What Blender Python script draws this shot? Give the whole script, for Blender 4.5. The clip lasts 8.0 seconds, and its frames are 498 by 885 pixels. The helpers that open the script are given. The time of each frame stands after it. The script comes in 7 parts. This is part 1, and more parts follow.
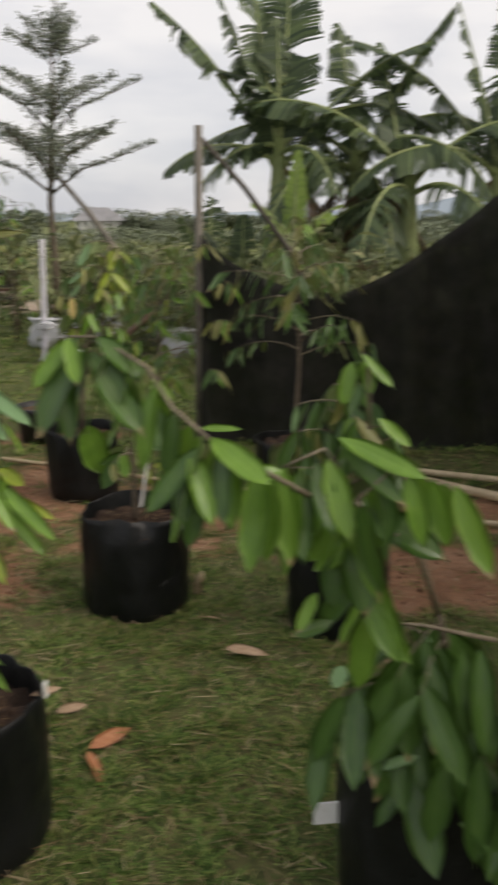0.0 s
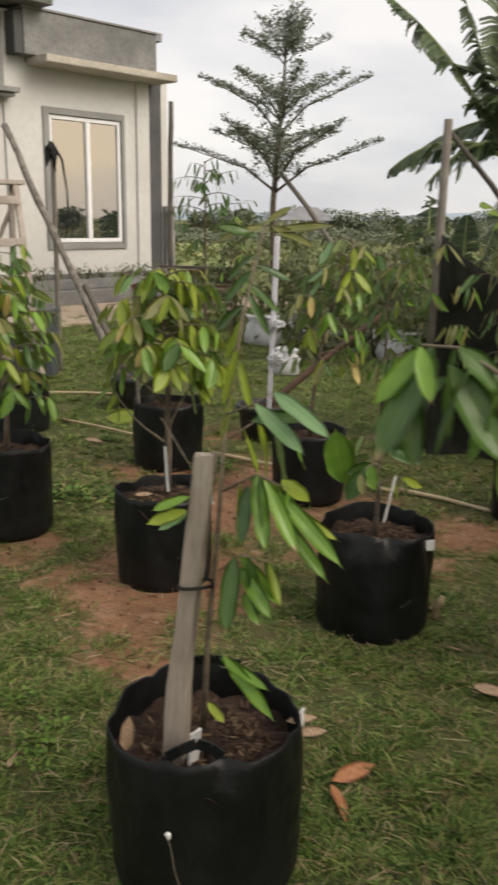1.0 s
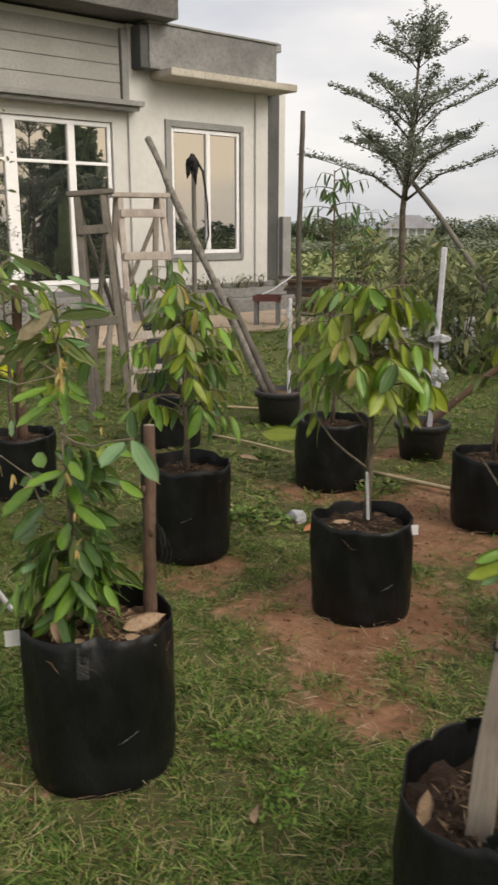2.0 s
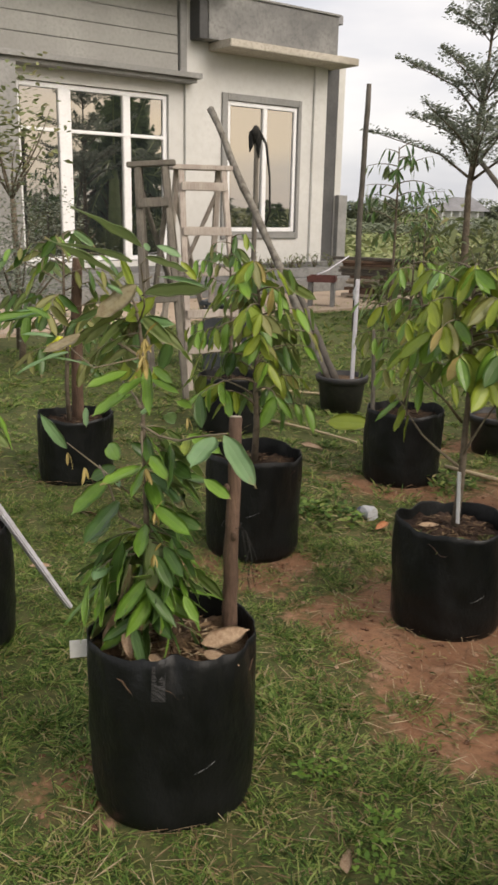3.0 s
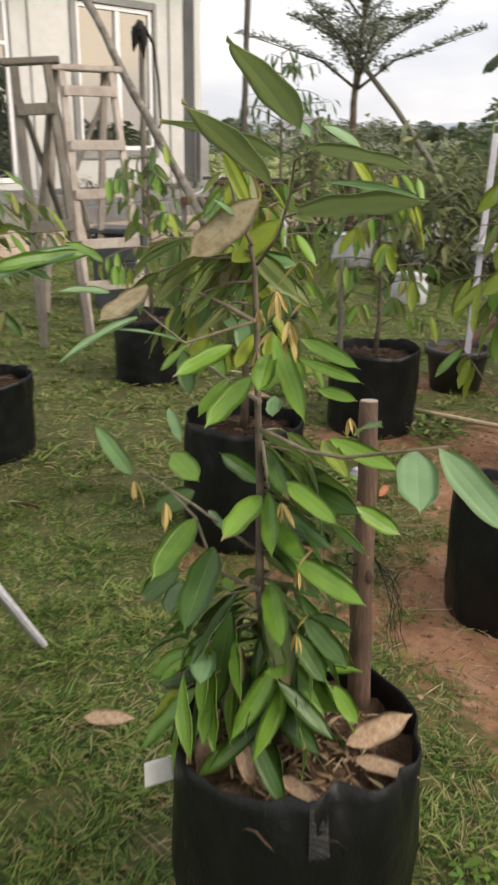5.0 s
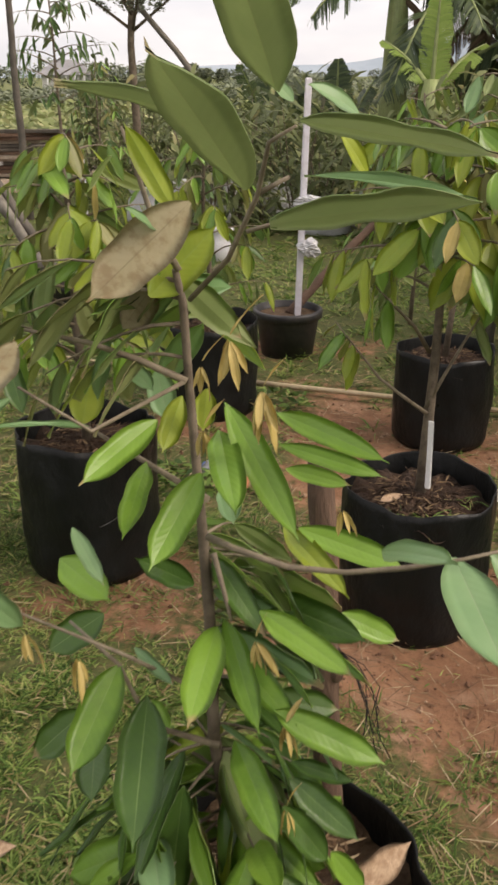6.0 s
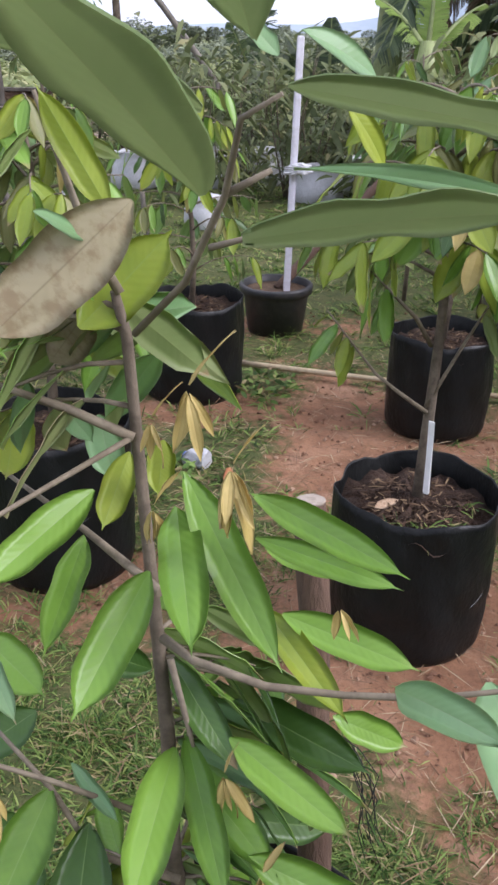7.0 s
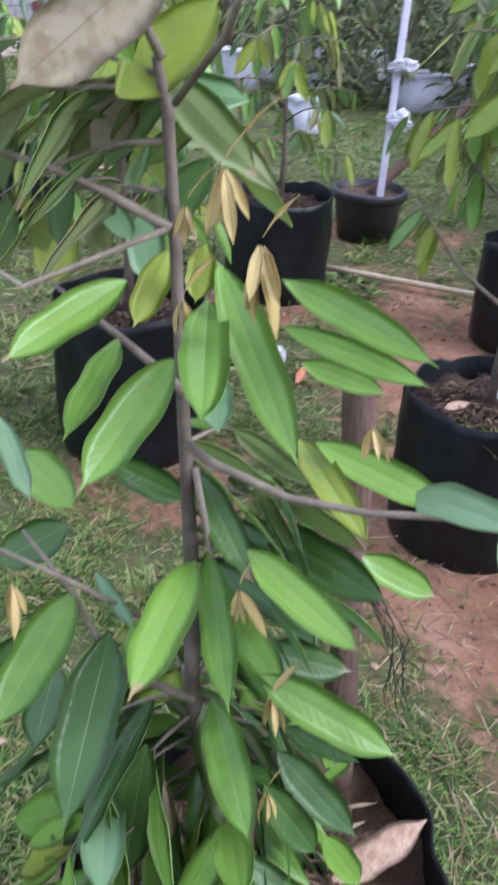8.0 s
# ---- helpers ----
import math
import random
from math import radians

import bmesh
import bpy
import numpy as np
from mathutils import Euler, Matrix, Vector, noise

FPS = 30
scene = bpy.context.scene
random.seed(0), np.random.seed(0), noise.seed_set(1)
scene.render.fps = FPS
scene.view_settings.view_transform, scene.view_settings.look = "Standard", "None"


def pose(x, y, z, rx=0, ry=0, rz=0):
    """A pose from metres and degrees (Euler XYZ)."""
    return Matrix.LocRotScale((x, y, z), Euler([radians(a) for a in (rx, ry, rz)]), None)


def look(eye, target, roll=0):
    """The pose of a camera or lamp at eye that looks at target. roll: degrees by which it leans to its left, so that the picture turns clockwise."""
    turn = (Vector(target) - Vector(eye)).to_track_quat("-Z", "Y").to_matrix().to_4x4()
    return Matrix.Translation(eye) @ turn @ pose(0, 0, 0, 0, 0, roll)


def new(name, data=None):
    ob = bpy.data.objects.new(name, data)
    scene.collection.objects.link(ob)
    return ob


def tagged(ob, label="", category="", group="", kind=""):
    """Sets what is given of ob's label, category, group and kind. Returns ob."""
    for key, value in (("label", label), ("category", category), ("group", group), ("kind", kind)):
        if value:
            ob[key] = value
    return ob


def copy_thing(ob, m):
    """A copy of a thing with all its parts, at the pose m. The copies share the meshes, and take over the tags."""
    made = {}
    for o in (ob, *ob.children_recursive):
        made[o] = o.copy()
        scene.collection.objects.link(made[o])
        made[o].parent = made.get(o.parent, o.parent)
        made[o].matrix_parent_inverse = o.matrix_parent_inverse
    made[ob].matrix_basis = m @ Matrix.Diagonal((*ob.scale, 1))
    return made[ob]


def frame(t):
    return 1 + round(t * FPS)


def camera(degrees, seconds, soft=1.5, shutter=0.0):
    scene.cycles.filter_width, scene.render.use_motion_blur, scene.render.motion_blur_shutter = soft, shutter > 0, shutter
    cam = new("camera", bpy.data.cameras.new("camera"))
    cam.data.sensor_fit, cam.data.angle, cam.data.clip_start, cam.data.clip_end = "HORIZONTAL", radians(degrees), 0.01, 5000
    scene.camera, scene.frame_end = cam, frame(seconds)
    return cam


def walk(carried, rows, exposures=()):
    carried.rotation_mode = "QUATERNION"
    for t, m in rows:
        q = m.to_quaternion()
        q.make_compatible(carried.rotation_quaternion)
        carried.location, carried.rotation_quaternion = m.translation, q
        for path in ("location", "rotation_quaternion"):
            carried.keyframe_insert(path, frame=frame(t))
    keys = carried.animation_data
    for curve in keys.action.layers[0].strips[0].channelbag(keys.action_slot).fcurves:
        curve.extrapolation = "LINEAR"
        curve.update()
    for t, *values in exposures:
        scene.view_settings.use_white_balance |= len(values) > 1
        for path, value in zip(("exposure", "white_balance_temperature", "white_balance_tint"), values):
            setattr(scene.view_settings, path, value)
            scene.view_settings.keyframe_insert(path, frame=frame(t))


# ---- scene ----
cam = camera(32.6, 8.0, soft=2.7, shutter=0.4)
METRES, EYE, TILT, LEAN, TURN = 2.9, 1.5, -14.6, 0.0, 0.0
ROWS = [
    (0.0, 0.0, 0.0, 0.0, 0.0, 0.0, 0.0),
    (0.5, -0.0501, 0.0248, 0.003, 8.2, -0.37, -1.42),
    (1.0, -0.0839, 0.0569, 0.0093, 12.63, -0.42, -4.04),
    (1.5, -0.1707, 0.0714, 0.0086, 17.08, -0.41, -4.93),
    (2.0, -0.2495, 0.0783, 0.0186, 18.76, -0.3, -4.78),
    (3.5, -0.387, 0.1723, 0.0232, 20.98, -2.41, -6.06),
    (4.0, -0.4747, 0.1891, 0.0203, 19.08, -3.64, -4.41),
    (5.5, -0.6362, 0.4268, 0.0709, 4.35, -7.43, 0.14),
    (6.0, -0.6607, 0.4757, 0.0839, -2.94, -8.7, 1.0),
    (6.5, -0.6461, 0.5275, 0.0938, -2.93, -9.98, -0.5),
    (7.0, -0.6518, 0.5501, 0.1003, -3.66, -10.98, 0.38),
    (7.5, -0.6474, 0.5562, 0.087, -2.11, -13.07, -1.06),
    (8.0, -0.6394, 0.5519, 0.0706, 2.72, -16.31, -2.86),
]
BETWEEN = [
    (0.2, (-0.066, 0.026, 1.497), (-0.229, 1.952, 0.984), -0.6),
    (3.3, (-1.041, 0.485, 1.448), (-1.772, 2.265, 0.902), 1.3),
    (4.2, (-1.441, 0.606, 1.391), (-2.075, 2.4, 0.773), -1.0),
    (5.3, (-1.795, 1.15, 1.375), (-2.028, 3.001, 0.655), 0.1),
]
path = [(t, pose(0, 0, EYE, TILT, LEAN, TURN) @ pose(METRES * x, METRES * y, METRES * z, 90 + pitch, roll, yaw)) for t, x, y, z, yaw, pitch, roll in ROWS] + [(t, look(e, a, r)) for t, e, a, r in BETWEEN]
walk(cam, sorted(path, key=lambda row: row[0]), exposures=[(0.0, 0.3, 6850, 13), (0.5, 0.4, 6950, 12), (2.0, 0.36, 6950, 12), (3.5, 0.5, 6800, 14), (4.0, 0.51, 6650, 13), (5.5, 0.76, 7000, 14), (6.0, 0.74, 7150, 17), (6.5, 0.96, 6550, 17), (7.0, 1.05, 5750, 21), (8.0, 1.26, 5150, 26)])

# ---- sky and sun: late afternoon under broken cloud ----
SUN_AZ, SUN_EL = 105.0, 36.0
sun_dir = Vector((math.sin(radians(SUN_AZ)) * math.cos(radians(SUN_EL)), math.cos(radians(SUN_AZ)) * math.cos(radians(SUN_EL)), math.sin(radians(SUN_EL))))
world = bpy.data.worlds.new("sky")
scene.world = world
world.use_nodes = True
wn, wl = world.node_tree.nodes, world.node_tree.links
wn.clear()
w_out = wn.new("ShaderNodeOutputWorld")
w_sky = wn.new("ShaderNodeTexSky")
w_sky.sky_type, w_sky.sun_disc = "NISHITA", False
w_sky.sun_elevation, w_sky.sun_rotation = radians(SUN_EL), radians(SUN_AZ)
w_b1 = wn.new("ShaderNodeBackground")
w_b1.inputs["Strength"].default_value = 0.1
wl.new(w_sky.outputs[0], w_b1.inputs[0])
w_tc = wn.new("ShaderNodeTexCoord")
w_map = wn.new("ShaderNodeMapping")
w_map.inputs["Scale"].default_value = (1.0, 1.0, 3.2)
w_noise = wn.new("ShaderNodeTexNoise")
w_noise.inputs["Scale"].default_value, w_noise.inputs["Detail"].default_value = 2.3, 5.0
w_ramp = wn.new("ShaderNodeValToRGB")
w_ramp.color_ramp.elements[0].position, w_ramp.color_ramp.elements[1].position = 0.36, 0.6
w_ramp.color_ramp.elements[0].color, w_ramp.color_ramp.elements[1].color = (0.5, 0.53, 0.59, 1), (0.785, 0.785, 0.79, 1)
wl.new(w_tc.outputs["Generated"], w_map.inputs[0])
wl.new(w_map.outputs[0], w_noise.inputs["Vector"])
wl.new(w_noise.outputs["Fac"], w_ramp.inputs[0])
# the cloud deck glows warm round the hidden sun
w_dot = wn.new("ShaderNodeVectorMath")
w_dot.operation = "DOT_PRODUCT"
w_dot.inputs[1].default_value = sun_dir
wl.new(w_tc.outputs["Generated"], w_dot.inputs[0])
w_warm = wn.new("ShaderNodeMapRange")
w_warm.inputs["From Min"].default_value, w_warm.inputs["From Max"].default_value = 0.55, 1.0
wl.new(w_dot.outputs["Value"], w_warm.inputs["Value"])
w_mix = wn.new("ShaderNodeMix")
w_mix.data_type = "RGBA"
w_glow = wn.new("ShaderNodeValToRGB")
w_glow.color_ramp.elements[0].position, w_glow.color_ramp.elements[1].position = 0.38, 0.62
w_glow.color_ramp.elements[0].color, w_glow.color_ramp.elements[1].color = (0.74, 0.71, 0.7, 1), (1.3, 1.02, 0.66, 1)
wl.new(w_noise.outputs["Fac"], w_glow.inputs[0])
wl.new(w_glow.outputs[0], w_mix.inputs["B"])
wl.new(w_warm.outputs[0], w_mix.inputs["Factor"])
wl.new(w_ramp.outputs[0], w_mix.inputs["A"])
w_b2 = wn.new("ShaderNodeBackground")
w_b2.inputs["Strength"].default_value = 1.0
wl.new(w_mix.outputs["Result"], w_b2.inputs[0])
w_ms = wn.new("ShaderNodeMixShader")
w_ms.inputs[0].default_value = 0.86
wl.new(w_b1.outputs[0], w_ms.inputs[1])
wl.new(w_b2.outputs[0], w_ms.inputs[2])
wl.new(w_ms.outputs[0], w_out.inputs[0])

sun = new("sun", bpy.data.lights.new("sun", "SUN"))
sun.data.energy, sun.data.angle, sun.data.color = 1.9, radians(40), (1.0, 0.97, 0.92)
sun.matrix_world = look(sun_dir * 50, (0, 0, 0))


# ---- materials ----
def material(name, rough=0.6, metal=0.0, spec=0.5):
    m = bpy.data.materials.new(name)
    m.use_nodes = True
    b = m.node_tree.nodes["Principled BSDF"]
    b.inputs["Roughness"].default_value, b.inputs["Metallic"].default_value = rough, metal
    b.inputs["Specular IOR Level"].default_value = spec
    return m, m.node_tree.nodes, m.node_tree.links, b


def noise_node(n, l, scale, detail=4.0, rough=0.55, coord="Object", stretch=None):
    tc = n.new("ShaderNodeTexCoord")
    t = n.new("ShaderNodeTexNoise")
    t.inputs["Scale"].default_value, t.inputs["Detail"].default_value, t.inputs["Roughness"].default_value = scale, detail, rough
    if stretch:
        mp = n.new("ShaderNodeMapping")
        mp.inputs["Scale"].default_value = stretch
        l.new(tc.outputs[coord], mp.inputs[0])
        l.new(mp.outputs[0], t.inputs["Vector"])
    else:
        l.new(tc.outputs[coord], t.inputs["Vector"])
    return t.outputs["Fac"]


def ramp(n, l, fac, *stops):
    r = n.new("ShaderNodeValToRGB")
    els = r.color_ramp.elements
    while len(els) < len(stops):
        els.new(0.5)
    for e, (p, c) in zip(els, stops):
        e.position, e.color = p, (*c, 1)
    l.new(fac, r.inputs[0])
    return r.outputs[0]


def mix(n, l, fac, a, b, blend="MIX"):
    m = n.new("ShaderNodeMix")
    m.data_type, m.blend_type = "RGBA", blend
    for sock, v in (("Factor", fac), ("A", a), ("B", b)):
        if isinstance(v, bpy.types.NodeSocket):
            l.new(v, m.inputs[sock])
        else:
            m.inputs[sock].default_value = v if sock == "Factor" else (*v, 1)
    return m.outputs["Result"]


def bump(n, l, b, height, strength=0.4, dist=0.01):
    k = n.new("ShaderNodeBump")
    k.inputs["Strength"].default_value, k.inputs["Distance"].default_value = strength, dist
    l.new(height, k.inputs["Height"])
    l.new(k.outputs[0], b.inputs["Normal"])


def math_node(n, l, op, a, b=0.0):
    m = n.new("ShaderNodeMath")
    m.operation = op
    for i, v in enumerate((a, b)):
        if isinstance(v, bpy.types.NodeSocket):
            l.new(v, m.inputs[i])
        else:
            m.inputs[i].default_value = v
    return m.outputs[0]


def two_scale(name, c1, c2, c3, big, fine, rough=0.7, strength=0.3, dist=0.004, stretch=None, spec=0.5, metal=0.0):
    """A surface with broad stains (c1 to c2) and fine grain towards c3."""
    m, n, l, b = material(name, rough, metal, spec)
    col = ramp(n, l, noise_node(n, l, big, 5), (0.35, c1), (0.65, c2))
    g = noise_node(n, l, fine, 6, 0.65, stretch=stretch)
    col = mix(n, l, ramp(n, l, g, (0.45, (0, 0, 0)), (0.75, (0.8, 0.8, 0.8))), col, c3)
    l.new(col, b.inputs["Base Color"])
    bump(n, l, b, g, strength, dist)
    return m


def leaf_material(name, dark, light, edge, rough=0.3, see=0.26, spread=0.5, rib=(0.26, 0.38, 0.13), glow=(0.5, 0.78, 0.16), patch=0.0):
    """Blade with a pale midrib, side veins, a lighter margin and its own tone leaf by leaf."""
    m, n, l, b = material(name, rough, spec=0.5)
    info = n.new("ShaderNodeObjectInfo")
    uv = n.new("ShaderNodeUVMap")
    sep = n.new("ShaderNodeSeparateXYZ")
    l.new(uv.outputs[0], sep.inputs[0])
    across = math_node(n, l, "ABSOLUTE", math_node(n, l, "SUBTRACT", sep.outputs[0], 0.5))
    base = mix(n, l, math_node(n, l, "MULTIPLY", info.outputs["Random"], spread), dark, light)
    # broad tone drift over the blade, each leaf with its own cloud
    shift = n.new("ShaderNodeVectorMath")
    shift.operation = "ADD"
    tc = n.new("ShaderNodeTexCoord")
    l.new(tc.outputs["Object"], shift.inputs[0])
    l.new(info.outputs["Location"], shift.inputs[1])
    blot = n.new("ShaderNodeTexNoise")
    blot.inputs["Scale"].default_value, blot.inputs["Detail"].default_value = 5.0, 5.0
    l.new(shift.outputs[0], blot.inputs["Vector"])
    base = mix(n, l, ramp(n, l, blot.outputs["Fac"], (0.4, (0, 0, 0)), (0.72, (0.5, 0.5, 0.5))), base, light)
    vein = n.new("ShaderNodeTexWave")
    vein.inputs["Scale"].default_value, vein.inputs["Distortion"].default_value = 1.0, 0.6
    comb = n.new("ShaderNodeCombineXYZ")
    l.new(math_node(n, l, "MULTIPLY", math_node(n, l, "SUBTRACT", sep.outputs[1], math_node(n, l, "MULTIPLY", across, 0.35)), 4.2), comb.inputs[0])
    l.new(comb.outputs[0], vein.inputs["Vector"])
    base = mix(n, l, math_node(n, l, "MULTIPLY", ramp(n, l, vein.outputs["Fac"], (0.75, (0, 0, 0)), (1.0, (1, 1, 1))), 0.045), base, light)
    base = mix(n, l, ramp(n, l, across, (0.475, (0, 0, 0)), (0.5, (0.2, 0.2, 0.2))), base, edge)
    base = mix(n, l, ramp(n, l, across, (0.006, (0.42, 0.42, 0.42)), (0.018, (0, 0, 0))), base, rib)
    # scorched tips and brown specks on some leaves
    scorch = math_node(n, l, "MULTIPLY", math_node(n, l, "ADD", sep.outputs[1], math_node(n, l, "MULTIPLY", blot.outputs["Fac"], 0.4)), 0.5)
    few = ramp(n, l, info.outputs["Random"], (0.74, (0, 0, 0)), (0.78, (1, 1, 1)))
    base = mix(n, l, math_node(n, l, "MULTIPLY", ramp(n, l, scorch, (0.545, (0, 0, 0)), (0.575, (0.85, 0.85, 0.85))), few), base, (0.36, 0.25, 0.14))
    speck = noise_node(n, l, 34.0, 3)
    base = mix(n, l, ramp(n, l, speck, (0.7, (0, 0, 0)), (0.75, (0.45, 0.45, 0.45))), base, (0.24, 0.19, 0.09))
    if patch:
        base = mix(n, l, ramp(n, l, noise_node(n, l, 9.0, 5, 0.65), (0.47, (0, 0, 0)), (0.6, (patch, patch, patch))), base, (0.2, 0.115, 0.05))
    l.new(base, b.inputs["Base Color"])
    bump(n, l, b, math_node(n, l, "ADD", vein.outputs["Fac"], math_node(n, l, "MULTIPLY", blot.outputs["Fac"], 3.0)), 0.09, 0.0016)
    tr = n.new("ShaderNodeBsdfTranslucent")
    l.new(mix(n, l, 0.75, base, glow), tr.inputs["Color"])
    ms = n.new("ShaderNodeMixShader")
    ms.inputs[0].default_value = see
    out = n["Material Output"]
    l.new(b.outputs[0], ms.inputs[1])
    l.new(tr.outputs[0], ms.inputs[2])
    l.new(ms.outputs[0], out.inputs[0])
    return m


def island_material(name, stops, rough=0.6, see=0.2, big=None, tone=None):
    """For joined leaves and blades: every island its own tone."""
    m, n, l, b = material(name, rough, spec=0.3)
    geo = n.new("ShaderNodeNewGeometry")
    col = ramp(n, l, geo.outputs["Random Per Island"], *stops)
    if tone:
        info = n.new("ShaderNodeObjectInfo")
        col = mix(n, l, info.outputs["Random"], col, mix(n, l, 0.7, col, tone, "MULTIPLY"))
    if big:
        col = mix(n, l, ramp(n, l, noise_node(n, l, big[0], 3), (0.4, (0, 0, 0)), (0.62, (1, 1, 1))), col, big[1], "MULTIPLY")
    l.new(col, b.inputs["Base Color"])
    tr = n.new("ShaderNodeBsdfTranslucent")
    l.new(col, tr.inputs["Color"])
    ms = n.new("ShaderNodeMixShader")
    ms.inputs[0].default_value = see
    l.new(b.outputs[0], ms.inputs[1])
    l.new(tr.outputs[0], ms.inputs[2])
    l.new(ms.outputs[0], n["Material Output"].inputs[0])
    return m


def ground_material():
    m, n, l, b = material("lawn and red earth", 0.9, spec=0.2)
    att = n.new("ShaderNodeAttribute")
    att.attribute_name = "soil"
    thatch = ramp(n, l, noise_node(n, l, 9, 6, 0.7), (0.3, (0.032, 0.048, 0.016)), (0.5, (0.066, 0.086, 0.028)), (0.7, (0.14, 0.115, 0.055)))
    fine = noise_node(n, l, 90, 6, 0.7)
    thatch = mix(n, l, ramp(n, l, fine, (0.42, (0, 0, 0)), (0.62, (0.85, 0.85, 0.85))), thatch, (0.15, 0.15, 0.055))
    thatch = mix(n, l, ramp(n, l, noise_node(n, l, 45, 5, 0.7), (0.5, (0, 0, 0)), (0.68, (0.8, 0.8, 0.8))), thatch, (0.022, 0.034, 0.012))
    red = ramp(n, l, noise_node(n, l, 3.5, 6, 0.6), (0.3, (0.222, 0.112, 0.063)), (0.55, (0.33, 0.177, 0.1)), (0.75, (0.42, 0.262, 0.17)))
    red = mix(n, l, ramp(n, l, fine, (0.5, (0, 0, 0)), (0.8, (0.7, 0.7, 0.7))), red, (0.12, 0.06, 0.035))
    red = mix(n, l, ramp(n, l, noise_node(n, l, 18, 6, 0.7), (0.46, (0, 0, 0)), (0.68, (0.6, 0.6, 0.6))), red, (0.15, 0.08, 0.048))
    red = mix(n, l, ramp(n, l, noise_node(n, l, 7.5, 5, 0.65), (0.55, (0, 0, 0)), (0.75, (0.6, 0.6, 0.6))), red, (0.42, 0.28, 0.19))
    wob = math_node(n, l, "ADD", att.outputs["Fac"], math_node(n, l, "MULTIPLY", math_node(n, l, "SUBTRACT", noise_node(n, l, 14, 7, 0.75), 0.5), 1.5))
    near = mix(n, l, ramp(n, l, wob, (0.35, (0, 0, 0)), (0.62, (1, 1, 1))), thatch, red)
    far = ramp(n, l, noise_node(n, l, 0.16, 6, 0.6), (0.35, (0.085, 0.115, 0.035)), (0.6, (0.17, 0.18, 0.07)), (0.75, (0.24, 0.2, 0.1)))
    fieldmask = n.new("ShaderNodeAttribute")
    fieldmask.attribute_name = "field"
    l.new(mix(n, l, fieldmask.outputs["Fac"], near, far), b.inputs["Base Color"])
    bump(n, l, b, fine, 0.6, 0.012)
    return m


def plastic_bag_material():
    m, n, l, b = material("black polythene", 0.4, spec=0.28)
    g = noise_node(n, l, 14, 5, 0.6, stretch=(1, 1, 0.5))
    l.new(ramp(n, l, g, (0.35, (0.0045, 0.0052, 0.0052)), (0.7, (0.0105, 0.0115, 0.0115))), b.inputs["Base Color"])
    l.new(ramp(n, l, noise_node(n, l, 5, 4), (0.3, (0.24, 0.24, 0.24)), (0.7, (0.6, 0.6, 0.6))), b.inputs["Roughness"])
    bump(n, l, b, noise_node(n, l, 13, 5, 0.6, stretch=(1, 1, 0.6)), 0.7, 0.014)
    return m


def glass_material():
    m, n, l, b = material("coated window glass", 0.02)
    b.inputs["Base Color"].default_value = (0.035, 0.042, 0.046, 1)
    gl = n.new("ShaderNodeBsdfGlossy")
    gl.inputs["Color"].default_value, gl.inputs["Roughness"].default_value = (0.62, 0.6, 0.56, 1), 0.015
    ms = n.new("ShaderNodeMixShader")
    ms.inputs[0].default_value = 0.68
    l.new(b.outputs[0], ms.inputs[1])
    l.new(gl.outputs[0], ms.inputs[2])
    l.new(ms.outputs[0], n["Material Output"].inputs[0])
    return m


def net_material():
    m, n, l, b = material("black shade net", 0.8, spec=0.2)
    l.new(ramp(n, l, noise_node(n, l, 7, 5), (0.3, (0.014, 0.0145, 0.0135)), (0.7, (0.034, 0.033, 0.03))), b.inputs["Base Color"])
    bump(n, l, b, noise_node(n, l, 260, 2), 0.3, 0.002)
    # open weave
    hole = n.new("ShaderNodeBsdfTransparent")
    ms = n.new("ShaderNodeMixShader")
    ms.inputs[0].default_value = 0.04
    l.new(b.outputs[0], ms.inputs[1])
    l.new(hole.outputs[0], ms.inputs[2])
    l.new(ms.outputs[0], n["Material Output"].inputs[0])
    return m


LAWN = ground_material()
BAG = plastic_bag_material()
NET = net_material()
GLASS = glass_material()
SOIL = two_scale("potting soil", (0.032, 0.018, 0.011), (0.075, 0.042, 0.025), (0.016, 0.01, 0.007), 9, 70, 0.95, 0.9, 0.02)
HUSK = two_scale("rice husk and bark mulch", (0.1, 0.06, 0.032), (0.19, 0.12, 0.065), (0.06, 0.034, 0.018), 20, 120, 0.9, 0.9, 0.02)
LATH = two_scale("weathered sawn timber", (0.3, 0.25, 0.2), (0.4, 0.35, 0.28), (0.17, 0.14, 0.11), 5, 30, 0.8, 0.4, 0.004, stretch=(4, 4, 0.35))
PALEWOOD = two_scale("pale bleached timber", (0.36, 0.31, 0.27), (0.5, 0.45, 0.4), (0.24, 0.18, 0.15), 7, 32, 0.8, 0.4, 0.004, stretch=(4, 4, 0.35))
POLE = two_scale("grey round pole", (0.14, 0.125, 0.105), (0.22, 0.2, 0.165), (0.075, 0.065, 0.055), 6, 40, 0.85, 0.6, 0.006, stretch=(3, 3, 0.4))
DARKPOLE = two_scale("weathered dark pole", (0.075, 0.066, 0.055), (0.13, 0.115, 0.095), (0.04, 0.034, 0.028), 7, 40, 0.85, 0.6, 0.006, stretch=(3, 3, 0.4))
LICHENPOLE = two_scale("lichen-patched bark", (0.075, 0.064, 0.052), (0.2, 0.185, 0.155), (0.3, 0.285, 0.25), 11, 26, 0.9, 0.7, 0.008, stretch=(1, 1, 0.6))
